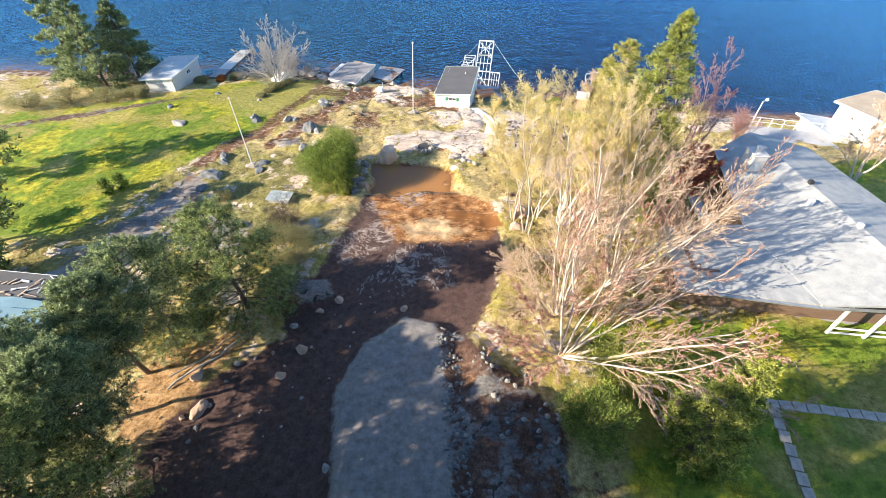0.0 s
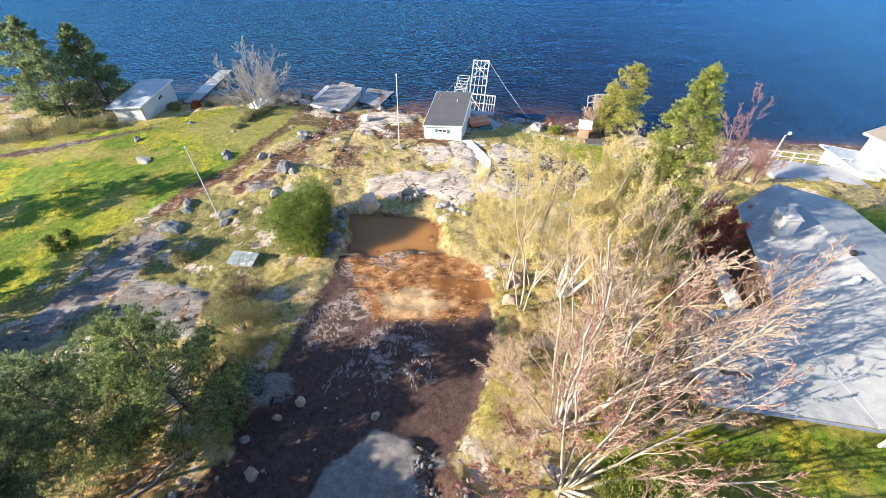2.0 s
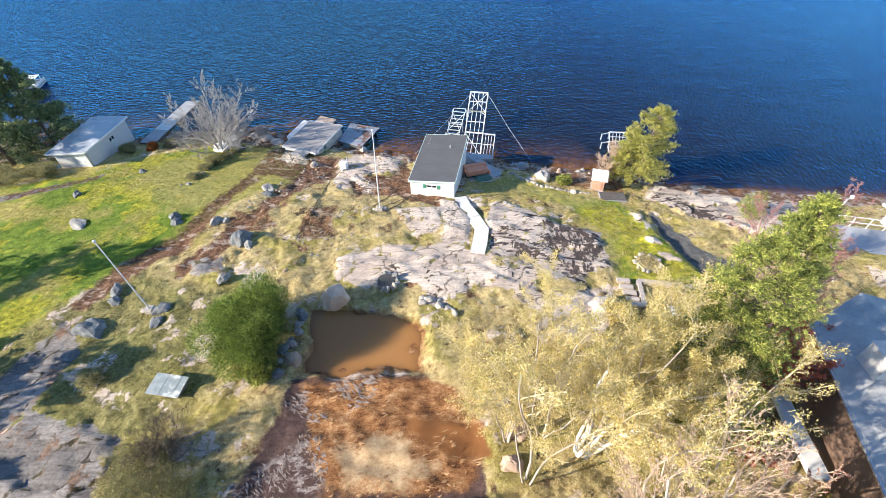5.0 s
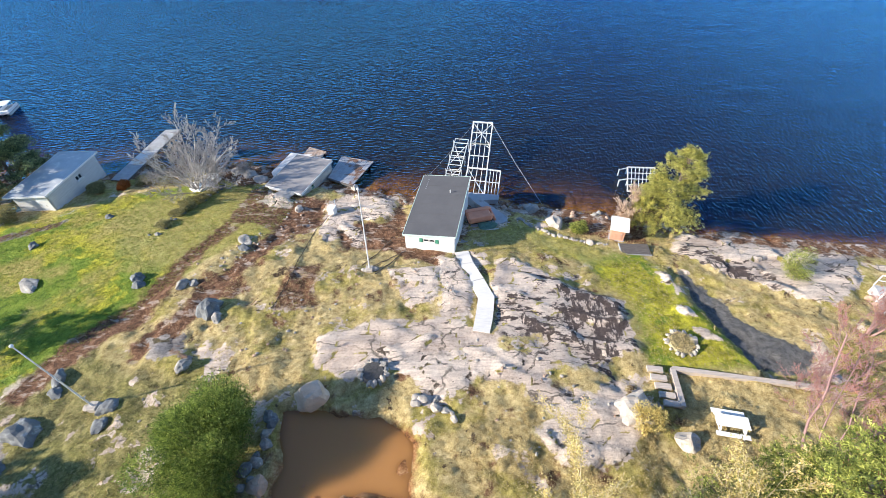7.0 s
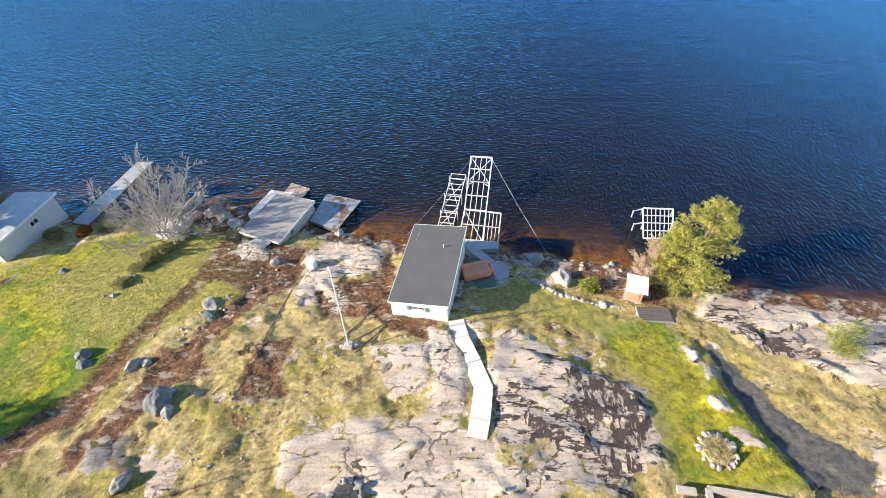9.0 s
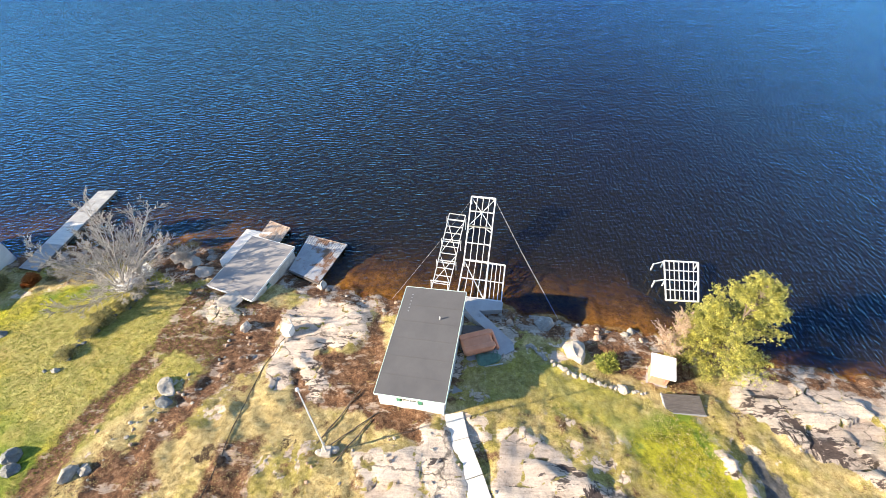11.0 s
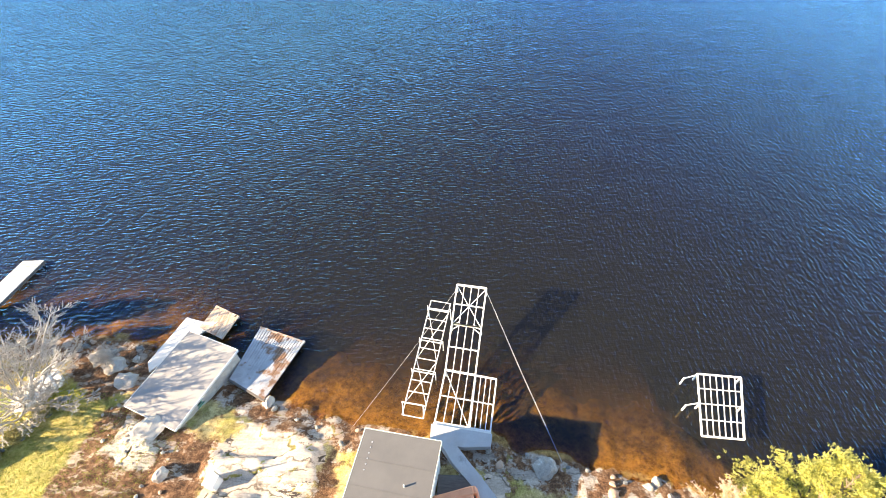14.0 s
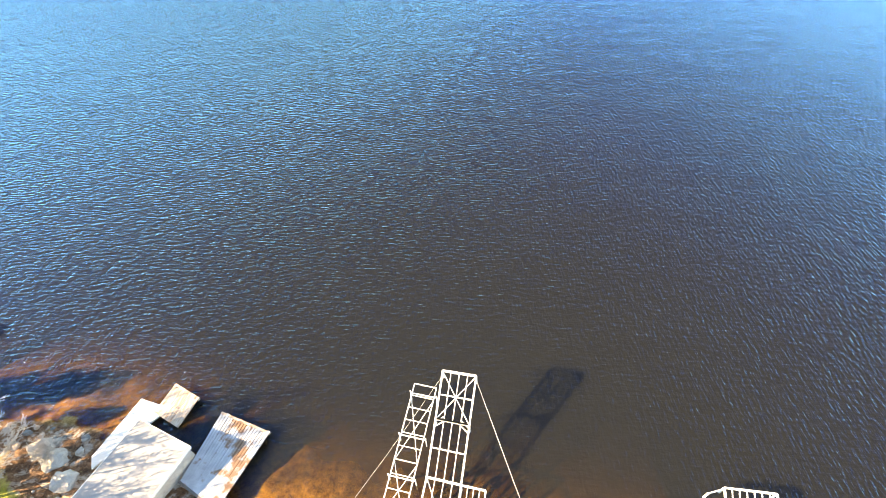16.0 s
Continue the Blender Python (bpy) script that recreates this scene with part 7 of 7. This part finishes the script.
for x, y, r, h, k in ((-40.5, -1.6, 1.6, 1.3, 31), (-43.5, -3.0, 1.9, 1.6, 32), (-47.5, -3.6, 2.2, 1.8, 33), (-52.0, -5.0, 2.4, 1.8, 34), (-30.6, 4.4, 0.9, 0.9, 35), (-34.6, 3.2, 1.0, 0.9, 36)):
    bush("bush", x, y, r, h, "low grey-brown scrub along the shore", M["shrub_olive"], k, 5000, 0.07, lumps=12)
bush("bush", -32.0, 3.5, 0.7, 1.0, "rust-orange autumn shrub by the dock", M["rust_leaf"], 17, 2500, 0.08)
bush("bush", 10.3, -20.9, 0.9, 1.2, "yellow flowering shrub beside a boulder", M["bud_yellow"], 18, 2600, 0.07)
bush("bush", 10.8, -2.9, 0.9, 0.8, "yellow-green low shrub on the shore", M["spruce"], 19, 2600, 0.08)
bush("bush", 25.4, -8.2, 1.3, 2.4, "yellow-green young tree on the shore rock", M["spruce"], 20, 5000, 0.05, lumps=12)
bush("bush", -23.6, -0.4, 0.9, 0.9, "brown-green shrub beside the stone border", M["shrub_olive"], 21, 3000, 0.08)
bush("bush", 7.2, -37.4, 1.6, 2.0, "yellow-green shrub under the maple", M["bud_yellow"], 22, 3500, 0.09)


# ---- small things ----
def flagpole(x, y, h, lean, label, radius=0.055):
    ob = thing("flagpole", Matrix.Translation(spot(x, y)), label, "flagpole")
    rows = [(*(lean * f0), *(lean * f1), radius * (1 - 0.5 * f0), radius * (1 - 0.5 * f1)) for f0, f1 in ((0, 0.4), (0.4, 1.0))]
    rows = np.array(rows)
    rows[:, 2] += [h * 0.0, h * 0.4]
    rows[:, 5] += [h * 0.4, h]
    v, f = tubes(rows, 10)
    link_mesh("pole", v, f, M["white_plastic"], ob, True)
    bm = bmesh.new()
    bmesh.ops.create_uvsphere(bm, u_segments=10, v_segments=6, radius=0.09, matrix=Matrix.Translation((lean[0], lean[1], h + 0.05)))
    part("finial", bm, M["white_plastic"], ob)
    part("footing", box(bmesh.new(), (0, 0, 0.12), (0.55, 0.55, 0.4), None, 0.05), M["stone_pale"], ob)
    part("cleat", box(bmesh.new(), (0.08, 0, 1.2), (0.06, 0.16, 0.05)), M["metal_grey"], ob)
    for s in (-0.35, 0.4):
        o = new("base_stone", VARIANTS["stone_pale"][0])
        o.parent = ob
        o.matrix_basis = pose(s, 0.2 * s, 0.1) @ Matrix.Diagonal((0.3, 0.3, 0.35, 1))


flagpole(-5.68, -9.45, 7.3, np.array([0.3, -0.1, 0]), "tall white flagpole on a stone footing")
flagpole(-19.4, -20.1, 6.5, np.array([0.15, -0.3, 0]), "leaning white pole with stones at its foot")


def picnic_table(x, y, turn):
    ob = thing("picnic_table", Matrix.Translation(spot(x, y)) @ Matrix.Rotation(radians(turn), 4, "Z") @ Matrix.Scale(0.84, 4), "white painted picnic table with two benches", "picnic table")
    for k in range(5):
        part("top_board", box(bmesh.new(), (0, -0.32 + 0.16 * k, 0.76), (1.9, 0.148, 0.04)), M["white_plastic"], ob)
    for s in (-1, 1):
        for k in range(2):
            part("bench_board", box(bmesh.new(), (0, s * (0.66 + 0.15 * k), 0.45), (1.9, 0.14, 0.04)), M["white_plastic"], ob)
    for s in (-0.7, 0.7):
        part("crosspiece", beam(bmesh.new(), (s, -0.85, 0.40), (s, 0.85, 0.40), 0.05, 0.09), M["white_plastic"], ob)
        for e in (-1, 1):
            part("leg", beam(bmesh.new(), (s + 0.05, e * 0.78, -0.02), (s + 0.05, e * 0.26, 0.74), 0.05, 0.1), M["white_plastic"], ob)


picnic_table(14.55, -20.75, -10)


def pump_house(x, y):
    ob = thing("pump_house", Matrix.Translation(spot(x, y)) @ Matrix.Rotation(radians(-16), 4, "Z"), "small brick-red pump house with a white overhanging roof", "pump house")
    part("body", box(bmesh.new(), (0, 0, 0.55), (1.05, 1.0, 1.5)), M["brick_red"], ob)
    roof = part("roof", prism(bmesh.new(), [(-0.72, -0.72, 1.34), (0.72, -0.72, 1.34), (0.72, 0.72, 1.52), (-0.72, 0.72, 1.52)], -0.08, 0), M["white_plastic"], ob, "flat white roof")
    part("fascia", box(bmesh.new(), (0, -0.735, 1.27), (1.44, 0.03, 0.14)), M["white_plastic"], roof)
    door = part("door", box(bmesh.new(), (0.0, -0.52, 0.7), (0.7, 0.04, 1.0)), M["brick_red"], ob)
    part("handle", box(bmesh.new(), (0.25, -0.55, 0.7), (0.05, 0.05, 0.12)), M["metal_grey"], door)
    part("footing", box(bmesh.new(), (0, 0, -0.1), (1.25, 1.2, 0.3)), M["concrete"], ob)


pump_house(13.75, -3.75)


def hatch():
    ob = thing("platform", Matrix.Translation(spot(14.62, -5.7, 0.10)) @ Matrix.Rotation(radians(-3), 4, "Z"), "low dark board platform on the grass by the pump house", "platform")
    for k in range(6):
        part("board", box(bmesh.new(), (0, -0.5 + 0.2 * k, 0.05), (2.2, 0.19, 0.05)), M["planks_dark"], ob)
    part("frame", box(bmesh.new(), (0, -0.62, 0.02), (2.3, 0.06, 0.14)), M["planks_grey"], ob)
    part("frame", box(bmesh.new(), (-1.13, 0, 0.02), (0.06, 1.3, 0.14)), M["planks_grey"], ob)


hatch()


def chest(x, y):
    ob = thing("chest", Matrix.Translation(spot(x, y)) @ Matrix.Rotation(radians(-12), 4, "Z") @ Matrix.Scale(0.8, 4), "white box cabinet standing on bare rock", "cabinet")
    part("body", box(bmesh.new(), (0, 0, 0.45), (0.75, 0.75, 0.9), None, 0.03), M["white_plastic"], ob)
    lid = part("lid", box(bmesh.new(), (0, 0, 0.93), (0.82, 0.82, 0.08), None, 0.03), M["white_plastic"], ob)
    part("handle", box(bmesh.new(), (0, -0.42, 0.88), (0.2, 0.04, 0.04)), M["metal_grey"], lid)
    part("conduit", beam(bmesh.new(), (0.3, 0.42, 0), (0.3, 0.42, 1.7), 0.08, 0.08), M["metal_grey"], ob)


chest(-10.35, -1.15)


def cable(name, pts, r, material, label, category="cable"):
    rows = [(*p, *q, r, r) for p, q in zip(pts[:-1], pts[1:])]
    v, f = tubes(rows, 5)
    return tagged(link_mesh(name, v, f, material), label, category)


line = [(-10.5, -1.6), (-11.0, -4.2), (-11.25, -7.0), (-11.15, -9.8), (-11.6, -13.2)]
fine = [(line[i][0] + (line[i + 1][0] - line[i][0]) * k / 6, line[i][1] + (line[i + 1][1] - line[i][1]) * k / 6) for i in range(4) for k in range(6)] + [line[-1]]
cable("ground_cable", [tuple(spot(x, y, 0.04)) for x, y in fine], 0.022, M["rubber"], "thick black power cable laid over the rock")
cable("stay_cable", [(4.22, 10.8, 3.15), (6.2, 6.0, 1.7), (8.3, 0.85, 0.55)], 0.013, M["cable_pale"], "pale steel stay cable from the dock to the shore")
cable("stay_cable", [(2.3, 11.0, 3.1), (-0.6, 6.8, 1.7), (-3.7, 2.4, 0.6)], 0.009, M["cable_pale"], "thin steel stay cable from the dock to the shore")
for a, b in (((-4.6, -5.6), (-6.3, -9.0)), ((-3.3, -7.0), (-6.0, -9.4)), ((-3.6, -7.5), (-5.2, -10.0))):
    n = 8
    cable("guy_pole", [tuple(spot(a[0] + (b[0] - a[0]) * k / n, a[1] + (b[1] - a[1]) * k / n, 0.07)) for k in range(n + 1)], 0.035, M["bark_brown"], "dark fallen pole on the ground by the boathouse", "pole")


def hull_bm(length, width, depth, n=10, m=8, flat_end=0.0):
    """An upturned hull: ribs from bow to stern, the bottom upwards."""
    bm = bmesh.new()
    rows = []
    for i in range(n + 1):
        s = i / n
        w = width / 2 * (math.sin(math.pi * min(1, (s * (1 - flat_end) + 0.02))) ** 0.5 if flat_end else max(0.05, math.sin(math.pi * s)) ** 0.55)
        h = depth * (0.75 + 0.25 * math.sin(math.pi * s))
        rows.append([bm.verts.new((w * math.cos(math.pi * j / m), (s - 0.5) * length, h * math.sin(math.pi * j / m) ** 0.6)) for j in range(m + 1)])
    for a, b in zip(rows[:-1], rows[1:]):
        for j in range(m):
            bm.faces.new((a[j], a[j + 1], b[j + 1], b[j]))
    bm.faces.new(rows[0])
    bm.faces.new(rows[-1][::-1])
    return bm


def boats():
    ob = thing("pedal_boat", pose(2.5, -1.85, 1.13, 0, 0, 106) @ Matrix.Scale(1.2, 4), "faded orange plastic boat stored upside down on the deck", "boat")
    part("hull", box(bmesh.new(), (0, 0.05, 0.30), (1.22, 1.75, 0.46), None, 0.14), M["orange"], ob)
    for s in (-0.42, 0.42):
        part("float", box(bmesh.new(), (s, 0.05, 0.54), (0.34, 1.8, 0.12), None, 0.05), M["orange"], ob)
    part("rim", box(bmesh.new(), (0, -1.0, 0.14), (1.15, 0.16, 0.24), None, 0.05), M["orange"], ob)
    part("seat", box(bmesh.new(), (0.45, -0.75, 0.26), (0.3, 0.5, 0.5), None, 0.06), M["orange"], ob)
    ob = thing("dinghy", pose(3.2, -2.85, 1.13, 0, 0, 102), "dark green slatted dinghy lying bottom up", "boat")
    part("hull", hull_bm(1.6, 0.95, 0.3, 8, 8, 0.4), M["boat_green"], ob, smooth=True)
    for k in range(6):
        part("slat", box(bmesh.new(), (0.02, -0.6 + 0.24 * k, 0.29), (0.62, 0.07, 0.05)), M["boat_green"], ob)
    part("keel", beam(bmesh.new(), (-0.5, -0.8, 0.06), (-0.5, 0.8, 0.06), 0.06, 0.08), M["planks_pale"], ob)
    ob = thing("boat", Matrix.Translation(spot(-24.0, 3.9, 0.10)) @ Matrix.Rotation(radians(-38), 4, "Z") @ Matrix.Rotation(radians(6), 4, "X") @ Matrix.Diagonal((1.25, 0.8, 1, 1)), "white flat-bottomed boat upturned under the bare tree", "boat")
    part("hull", box(bmesh.new(), (0, -0.1, 0.25), (1.45, 2.7, 0.5), None, 0.13), M["white_plastic"], ob)
    part("bow", prism(bmesh.new(), [(-0.7, 1.22, 0.12), (0.7, 1.22, 0.12), (0.45, 1.75, 0.16), (-0.45, 1.75, 0.16)], -0.05, 0.26), M["white_plastic"], ob)
    for s in (-0.9, 0.9):
        part("trestle", box(bmesh.new(), (0, s, -0.05), (1.5, 0.1, 0.2)), M["planks_grey"], ob)
    part("engine_well", box(bmesh.new(), (0, -1.6, 0.16), (0.9, 0.4, 0.3), None, 0.04), M["white_plastic"], ob)
    ob = thing("boat", Matrix.Translation(spot(-41.0, -0.2, 0.0)) @ Matrix.Rotation(radians(-60), 4, "Z"), "small pale blue boat upturned beside the shed", "boat")
    part("hull", hull_bm(2.2, 1.0, 0.45), M["blue_metal"], ob, smooth=True)


boats()


def retaining_wall():
    ob = thing("retaining_wall", pose(0, 0, 0), "low pale timber retaining wall round the terrace", "wall")
    for (ax, ay), (bx, by) in (((12.95, -17.35), (20.7, -18.5)), ((12.95, -17.35), (12.6, -19.8))):
        for k in range(2):
            a, b = spot(ax, ay), spot(bx, by)
            part("timber", beam(bmesh.new(), (ax, ay, a.z + 0.0 + 0.2 * k), (bx, by, b.z + 0.0 + 0.2 * k), 0.28, 0.19), M["timber"], ob)
    st = thing("steps", pose(0, 0, 0), "timber garden steps beside the retaining wall", "steps")
    for k in range(5):
        f = k / 4
        x, y = 11.85 + 0.25 * f, -17.5 - 2.1 * f
        part("step", box(bmesh.new(), (0, 0, 0), (0.85, 0.34, 0.16), Matrix.Translation(spot(x, y, 0.08)) @ Matrix.Rotation(radians(-8), 4, "Z")), M["timber"], st)


M["timber"] = surface("timber", (0.58, 0.50, 0.43), (0.40, 0.34, 0.29), 2, 0.8, bump=0.4, stretch=(1, 6, 1))
retaining_wall()


def lamp_post(x, y):
    ob = thing("street_lamp", Matrix.Translation(spot(x, y)), "slim pale pole lamp with a round globe", "lamp post")
    v, f = tubes([(0, 0, -0.2, 0.1, 0.05, 3.7, 0.07, 0.05)], 10)
    link_mesh("pole", v, f, M["white_plastic"], ob, True)
    part("arm", beam(bmesh.new(), (0.1, 0.05, 3.65), (0.5, 0.2, 3.8), 0.05, 0.05), M["metal_grey"], ob)
    bm = bmesh.new()
    bmesh.ops.create_uvsphere(bm, u_segments=12, v_segments=8, radius=0.16, matrix=Matrix.Translation((0.55, 0.22, 3.8)))
    part("globe", bm, M["white_plastic"], ob, smooth=True)
    for s in range(3):
        o = new("base_stone", VARIANTS["stone_rust"][s])
        o.parent = ob
        o.matrix_basis = pose(0.4 * math.cos(2 * s), 0.4 * math.sin(2 * s), 0.1) @ Matrix.Diagonal((0.35, 0.35, 0.4, 1))


lamp_post(29.4, -11.1)


def sheet_roof():
    ob = thing("well_cover", Matrix.Translation(spot(-15.0, -26.0, 0.0)) @ Matrix.Rotation(radians(-8), 4, "Z"), "low box covered with a faded stained metal sheet", "well cover")
    part("box", box(bmesh.new(), (0, 0, 0.15), (1.6, 0.9, 0.5)), M["planks_grey"], ob)
    for k in range(5):
        part("sheet", prism(bmesh.new(), [(-0.95 + 0.38 * k, -0.6, 0.42), (-0.58 + 0.38 * k, -0.6, 0.42), (-0.58 + 0.38 * k, 0.6, 0.5), (-0.95 + 0.38 * k, 0.6, 0.5)], -0.03, 0.006 * (k % 2)), M["sheet_paint"], ob)


M["sheet_paint"] = surface("sheet_paint", (0.38, 0.41, 0.41), (0.20, 0.24, 0.24), 2.5, 0.6, bump=0.2, stain=(0.62, 0.63, 0.60), stain_at=0.52, stain_scale=1.2)
sheet_roof()


def edging_path():
    """Two lines of pale paving stones on the neighbour's lawn."""
    ob = thing("paving_path", pose(0, 0, 0), "line of pale flat paving stones in the lawn", "path")
    rng = random.Random(8)
    me = prism(bmesh.new(), [(-0.30, -0.22), (0.27, -0.25), (0.31, 0.21), (-0.26, 0.25)], -0.1, 0.05)
    data = part("paver", me, M["stone_pale"], ob).data
    first = ob.children[0]
    k = 0
    for (ax, ay), (bx, by) in (((14.4, -42.9), (22.5, -43.9)), ((14.3, -43.3), (13.4, -49.0))):
        n = int(math.hypot(bx - ax, by - ay) / 0.62)
        for i in range(n):
            o = first if k == 0 else new("paver", data)
            k += 1
            o.parent = ob
            o.matrix_basis = Matrix.Translation(spot(ax + (bx - ax) * i / n, ay + (by - ay) * i / n, 0.02)) @ Matrix.Rotation(math.atan2(by - ay, bx - ax) + rng.uniform(-0.1, 0.1), 4, "Z")


edging_path()
for x, y in ((-30.7, -23.6), (-29.8, -22.9)):
    conifer("cedar_shrub", x, y, 1.5, 0.32, "small dark columnar cedar on the lawn", M["juniper"], 60, 30, 30, 0.0, 0.07, 0.4, 0.0, category="shrub")


# ---- grass ----
def tufts(name, label, n, region, seed, material, size, tall):
    """Tufts of a few blades each, scattered over a stretch of ground."""
    rng = np.random.default_rng(seed)
    x0, x1, y0, y1, test = region
    x, y = rng.uniform(x0, x1, n), rng.uniform(y0, y1, n)
    keep = test(x, y)
    x, y = x[keep], y[keep]
    z = height(x, y)
    base = np.stack([x, y, z], 1)
    b = 4
    p = np.repeat(base, b, 0) + rng.normal(size=(len(base) * b, 3)) * [size * 0.6, size * 0.6, 0.0]
    a = rng.uniform(0, 6.283, len(p))
    w = np.stack([np.cos(a), np.sin(a), 0 * a], 1) * (size * rng.uniform(0.15, 0.35, len(p)))[:, None]
    top = p + np.stack([rng.normal(size=len(p)) * tall * 0.6, rng.normal(size=len(p)) * tall * 0.6, tall * rng.uniform(0.5, 1.3, len(p))], 1)
    v = np.stack([p - w, p + w, top], 1).reshape(-1, 3)
    ob = link_mesh(name, v, np.arange(len(v)).reshape(-1, 3), material)
    return tagged(ob, label, "grass", kind="stuff")


def dry_land(x, y):
    d = shore(x) - y
    off = most(x, y, LAWN, LAWN_SOUTH, *SLABS, SOIL, POND, ORANGE, GRAVEL, RUBBLE, ROAD, STRIP, TRACK_A, TRACK_B, EARTH_A, EARTH_B)
    return (d > 2.5) & (off < -0.25 + 0.5 * fbm(x, y, 77)) & (fbm(x * 0.35, y * 0.35, 78) > -0.22) & ~((np.abs(x + 0.9) < 2.4) & (y > -7) & (y < 1))


tufts("dry_grass", "tufts of dry straw-coloured grass among the rocks", 145000, (-34, 30, -40, 3, dry_land), 1, M["straw"], 0.045, 0.07)
tufts("long_grass", "long dry yellow grass below the birches", 16000, (1.5, 16, -38, -19, lambda x, y: dry_land(x, y)), 2, M["straw"], 0.05, 0.10)
tufts("lawn_grass", "short green and yellow lawn grass", 48000, (-38, -13, -28, 4, lambda x, y: inside(x, y, LAWN) > 0.1), 3, M["grass_green"], 0.05, 0.05)


# ---- scraped soil ----
def scrapes(name, label, loop, n, seed, aim, size, material):
    """Low torn ridges of pale sod, drawn out along the bucket's pull."""
    rng = np.random.default_rng(seed)
    xs, ys = [p[0] for p in loop], [p[1] for p in loop]
    verts, faces = [], []
    while len(verts) < n * 12:
        x, y = rng.uniform(min(xs), max(xs)), rng.uniform(min(ys), max(ys))
        if inside(x, y, loop) < -0.2 or vnoise(np.array(x * 0.9), np.array(y * 0.9), seed) < 0.42:
            continue
        a = aim + rng.normal() * 0.28
        ln, w, h = size * rng.uniform(0.4, 1.1), size * rng.uniform(0.10, 0.22), size * rng.uniform(0.04, 0.09)
        for k in range(4):
            s, bend = k / 3 - 0.5, rng.normal() * 0.05 * size
            cx, cy = x + math.cos(a) * ln * s - math.sin(a) * bend, y + math.sin(a) * ln * s + math.cos(a) * bend
            z, wide = float(height(cx, cy)), w * (0.25 if k in (0, 3) else rng.uniform(0.7, 1.2))
            first = len(verts)
            verts += [(cx - math.sin(a) * wide, cy + math.cos(a) * wide, z - 0.03), (cx, cy, z + h * (0.3 if k in (0, 3) else 1)), (cx + math.sin(a) * wide, cy - math.cos(a) * wide, z - 0.03)]
            if k:
                faces += [(first - 3, first, first + 1, first - 2), (first - 2, first + 1, first + 2, first - 1)]
    return tagged(link_mesh(name, verts, faces, material, None, True), label, "soil", kind="stuff")


M["sod"] = surface("sod", (0.40, 0.33, 0.29), (0.17, 0.13, 0.11), 6, 0.9, bump=0.5, grain=25)
M["mud_ridge"] = surface("mud_ridge", (0.62, 0.39, 0.19), (0.26, 0.125, 0.05), 3, 0.85, bump=0.5, grain=25)
scrapes("torn_sod", "pale torn sod raked over black soil", SOD_A, 130, 1, 1.5, 0.5, M["sod"])
scrapes("torn_sod", "pale raked sod on the slope of the dug bank", SOD_B, 170, 2, 2.2, 0.42, M["sod"])
scrapes("torn_sod", "pale raked sod below the pit", SOD_C, 150, 3, 2.7, 0.45, M["sod"])
scrapes("mud_ridges", "orange mud ridges left by a digger's bucket", ORANGE, 300, 4, 0.35, 0.38, M["mud_ridge"])


def bank_poles():
    for k, (a, c) in enumerate((((-15.9, -42.6), (-12.8, -39.2)), ((-16.1, -42.0), (-13.4, -39.3)))):
        n = 10
        cable("fallen_pole", [tuple(spot(a[0] + (c[0] - a[0]) * i / n, a[1] + (c[1] - a[1]) * i / n, 0.12 + 0.1 * math.sin(i * 0.9 + k))) for i in range(n + 1)], 0.06 - 0.02 * k, M["bark_grey"], "bare grey pole lying on the sunlit bank", "pole")


bank_poles()


def pontoon_boat(x, y, turn):
    ob = thing("pontoon_boat", pose(x, y, 0.0, 0, 0, turn) @ Matrix.Scale(0.55, 4), "white pontoon boat with a canopy moored off the far shore", "boat")
    for s in (-0.9, 0.9):
        v, f = tubes([(s, -2.6, 0.1, s, 2.2, 0.1, 0.32, 0.32), (s, 2.2, 0.1, s, 2.9, 0.25, 0.32, 0.06)], 10)
        link_mesh("pontoon", v, f, M["metal_grey"], ob, True)
    part("deck", box(bmesh.new(), (0, 0, 0.5), (2.3, 5.2, 0.12)), M["planks_grey"], ob)
    for s in (-1.1, 1.1):
        part("railing", box(bmesh.new(), (s, 0, 0.85), (0.06, 4.6, 0.6)), M["white_plastic"], ob)
        for q in (-1.7, 0.6):
            part("post", beam(bmesh.new(), (s, q, 0.5), (s, q, 2.2), 0.06, 0.06), M["white_plastic"], ob)
    part("canopy", box(bmesh.new(), (0, -0.5, 2.25), (2.4, 2.9, 0.12), None, 0.05), M["white_plastic"], ob)
    part("seat", box(bmesh.new(), (0, -1.9, 0.8), (1.8, 0.6, 0.5), None, 0.06), M["white_plastic"], ob)


pontoon_boat(-57.1, 20.9, 15)
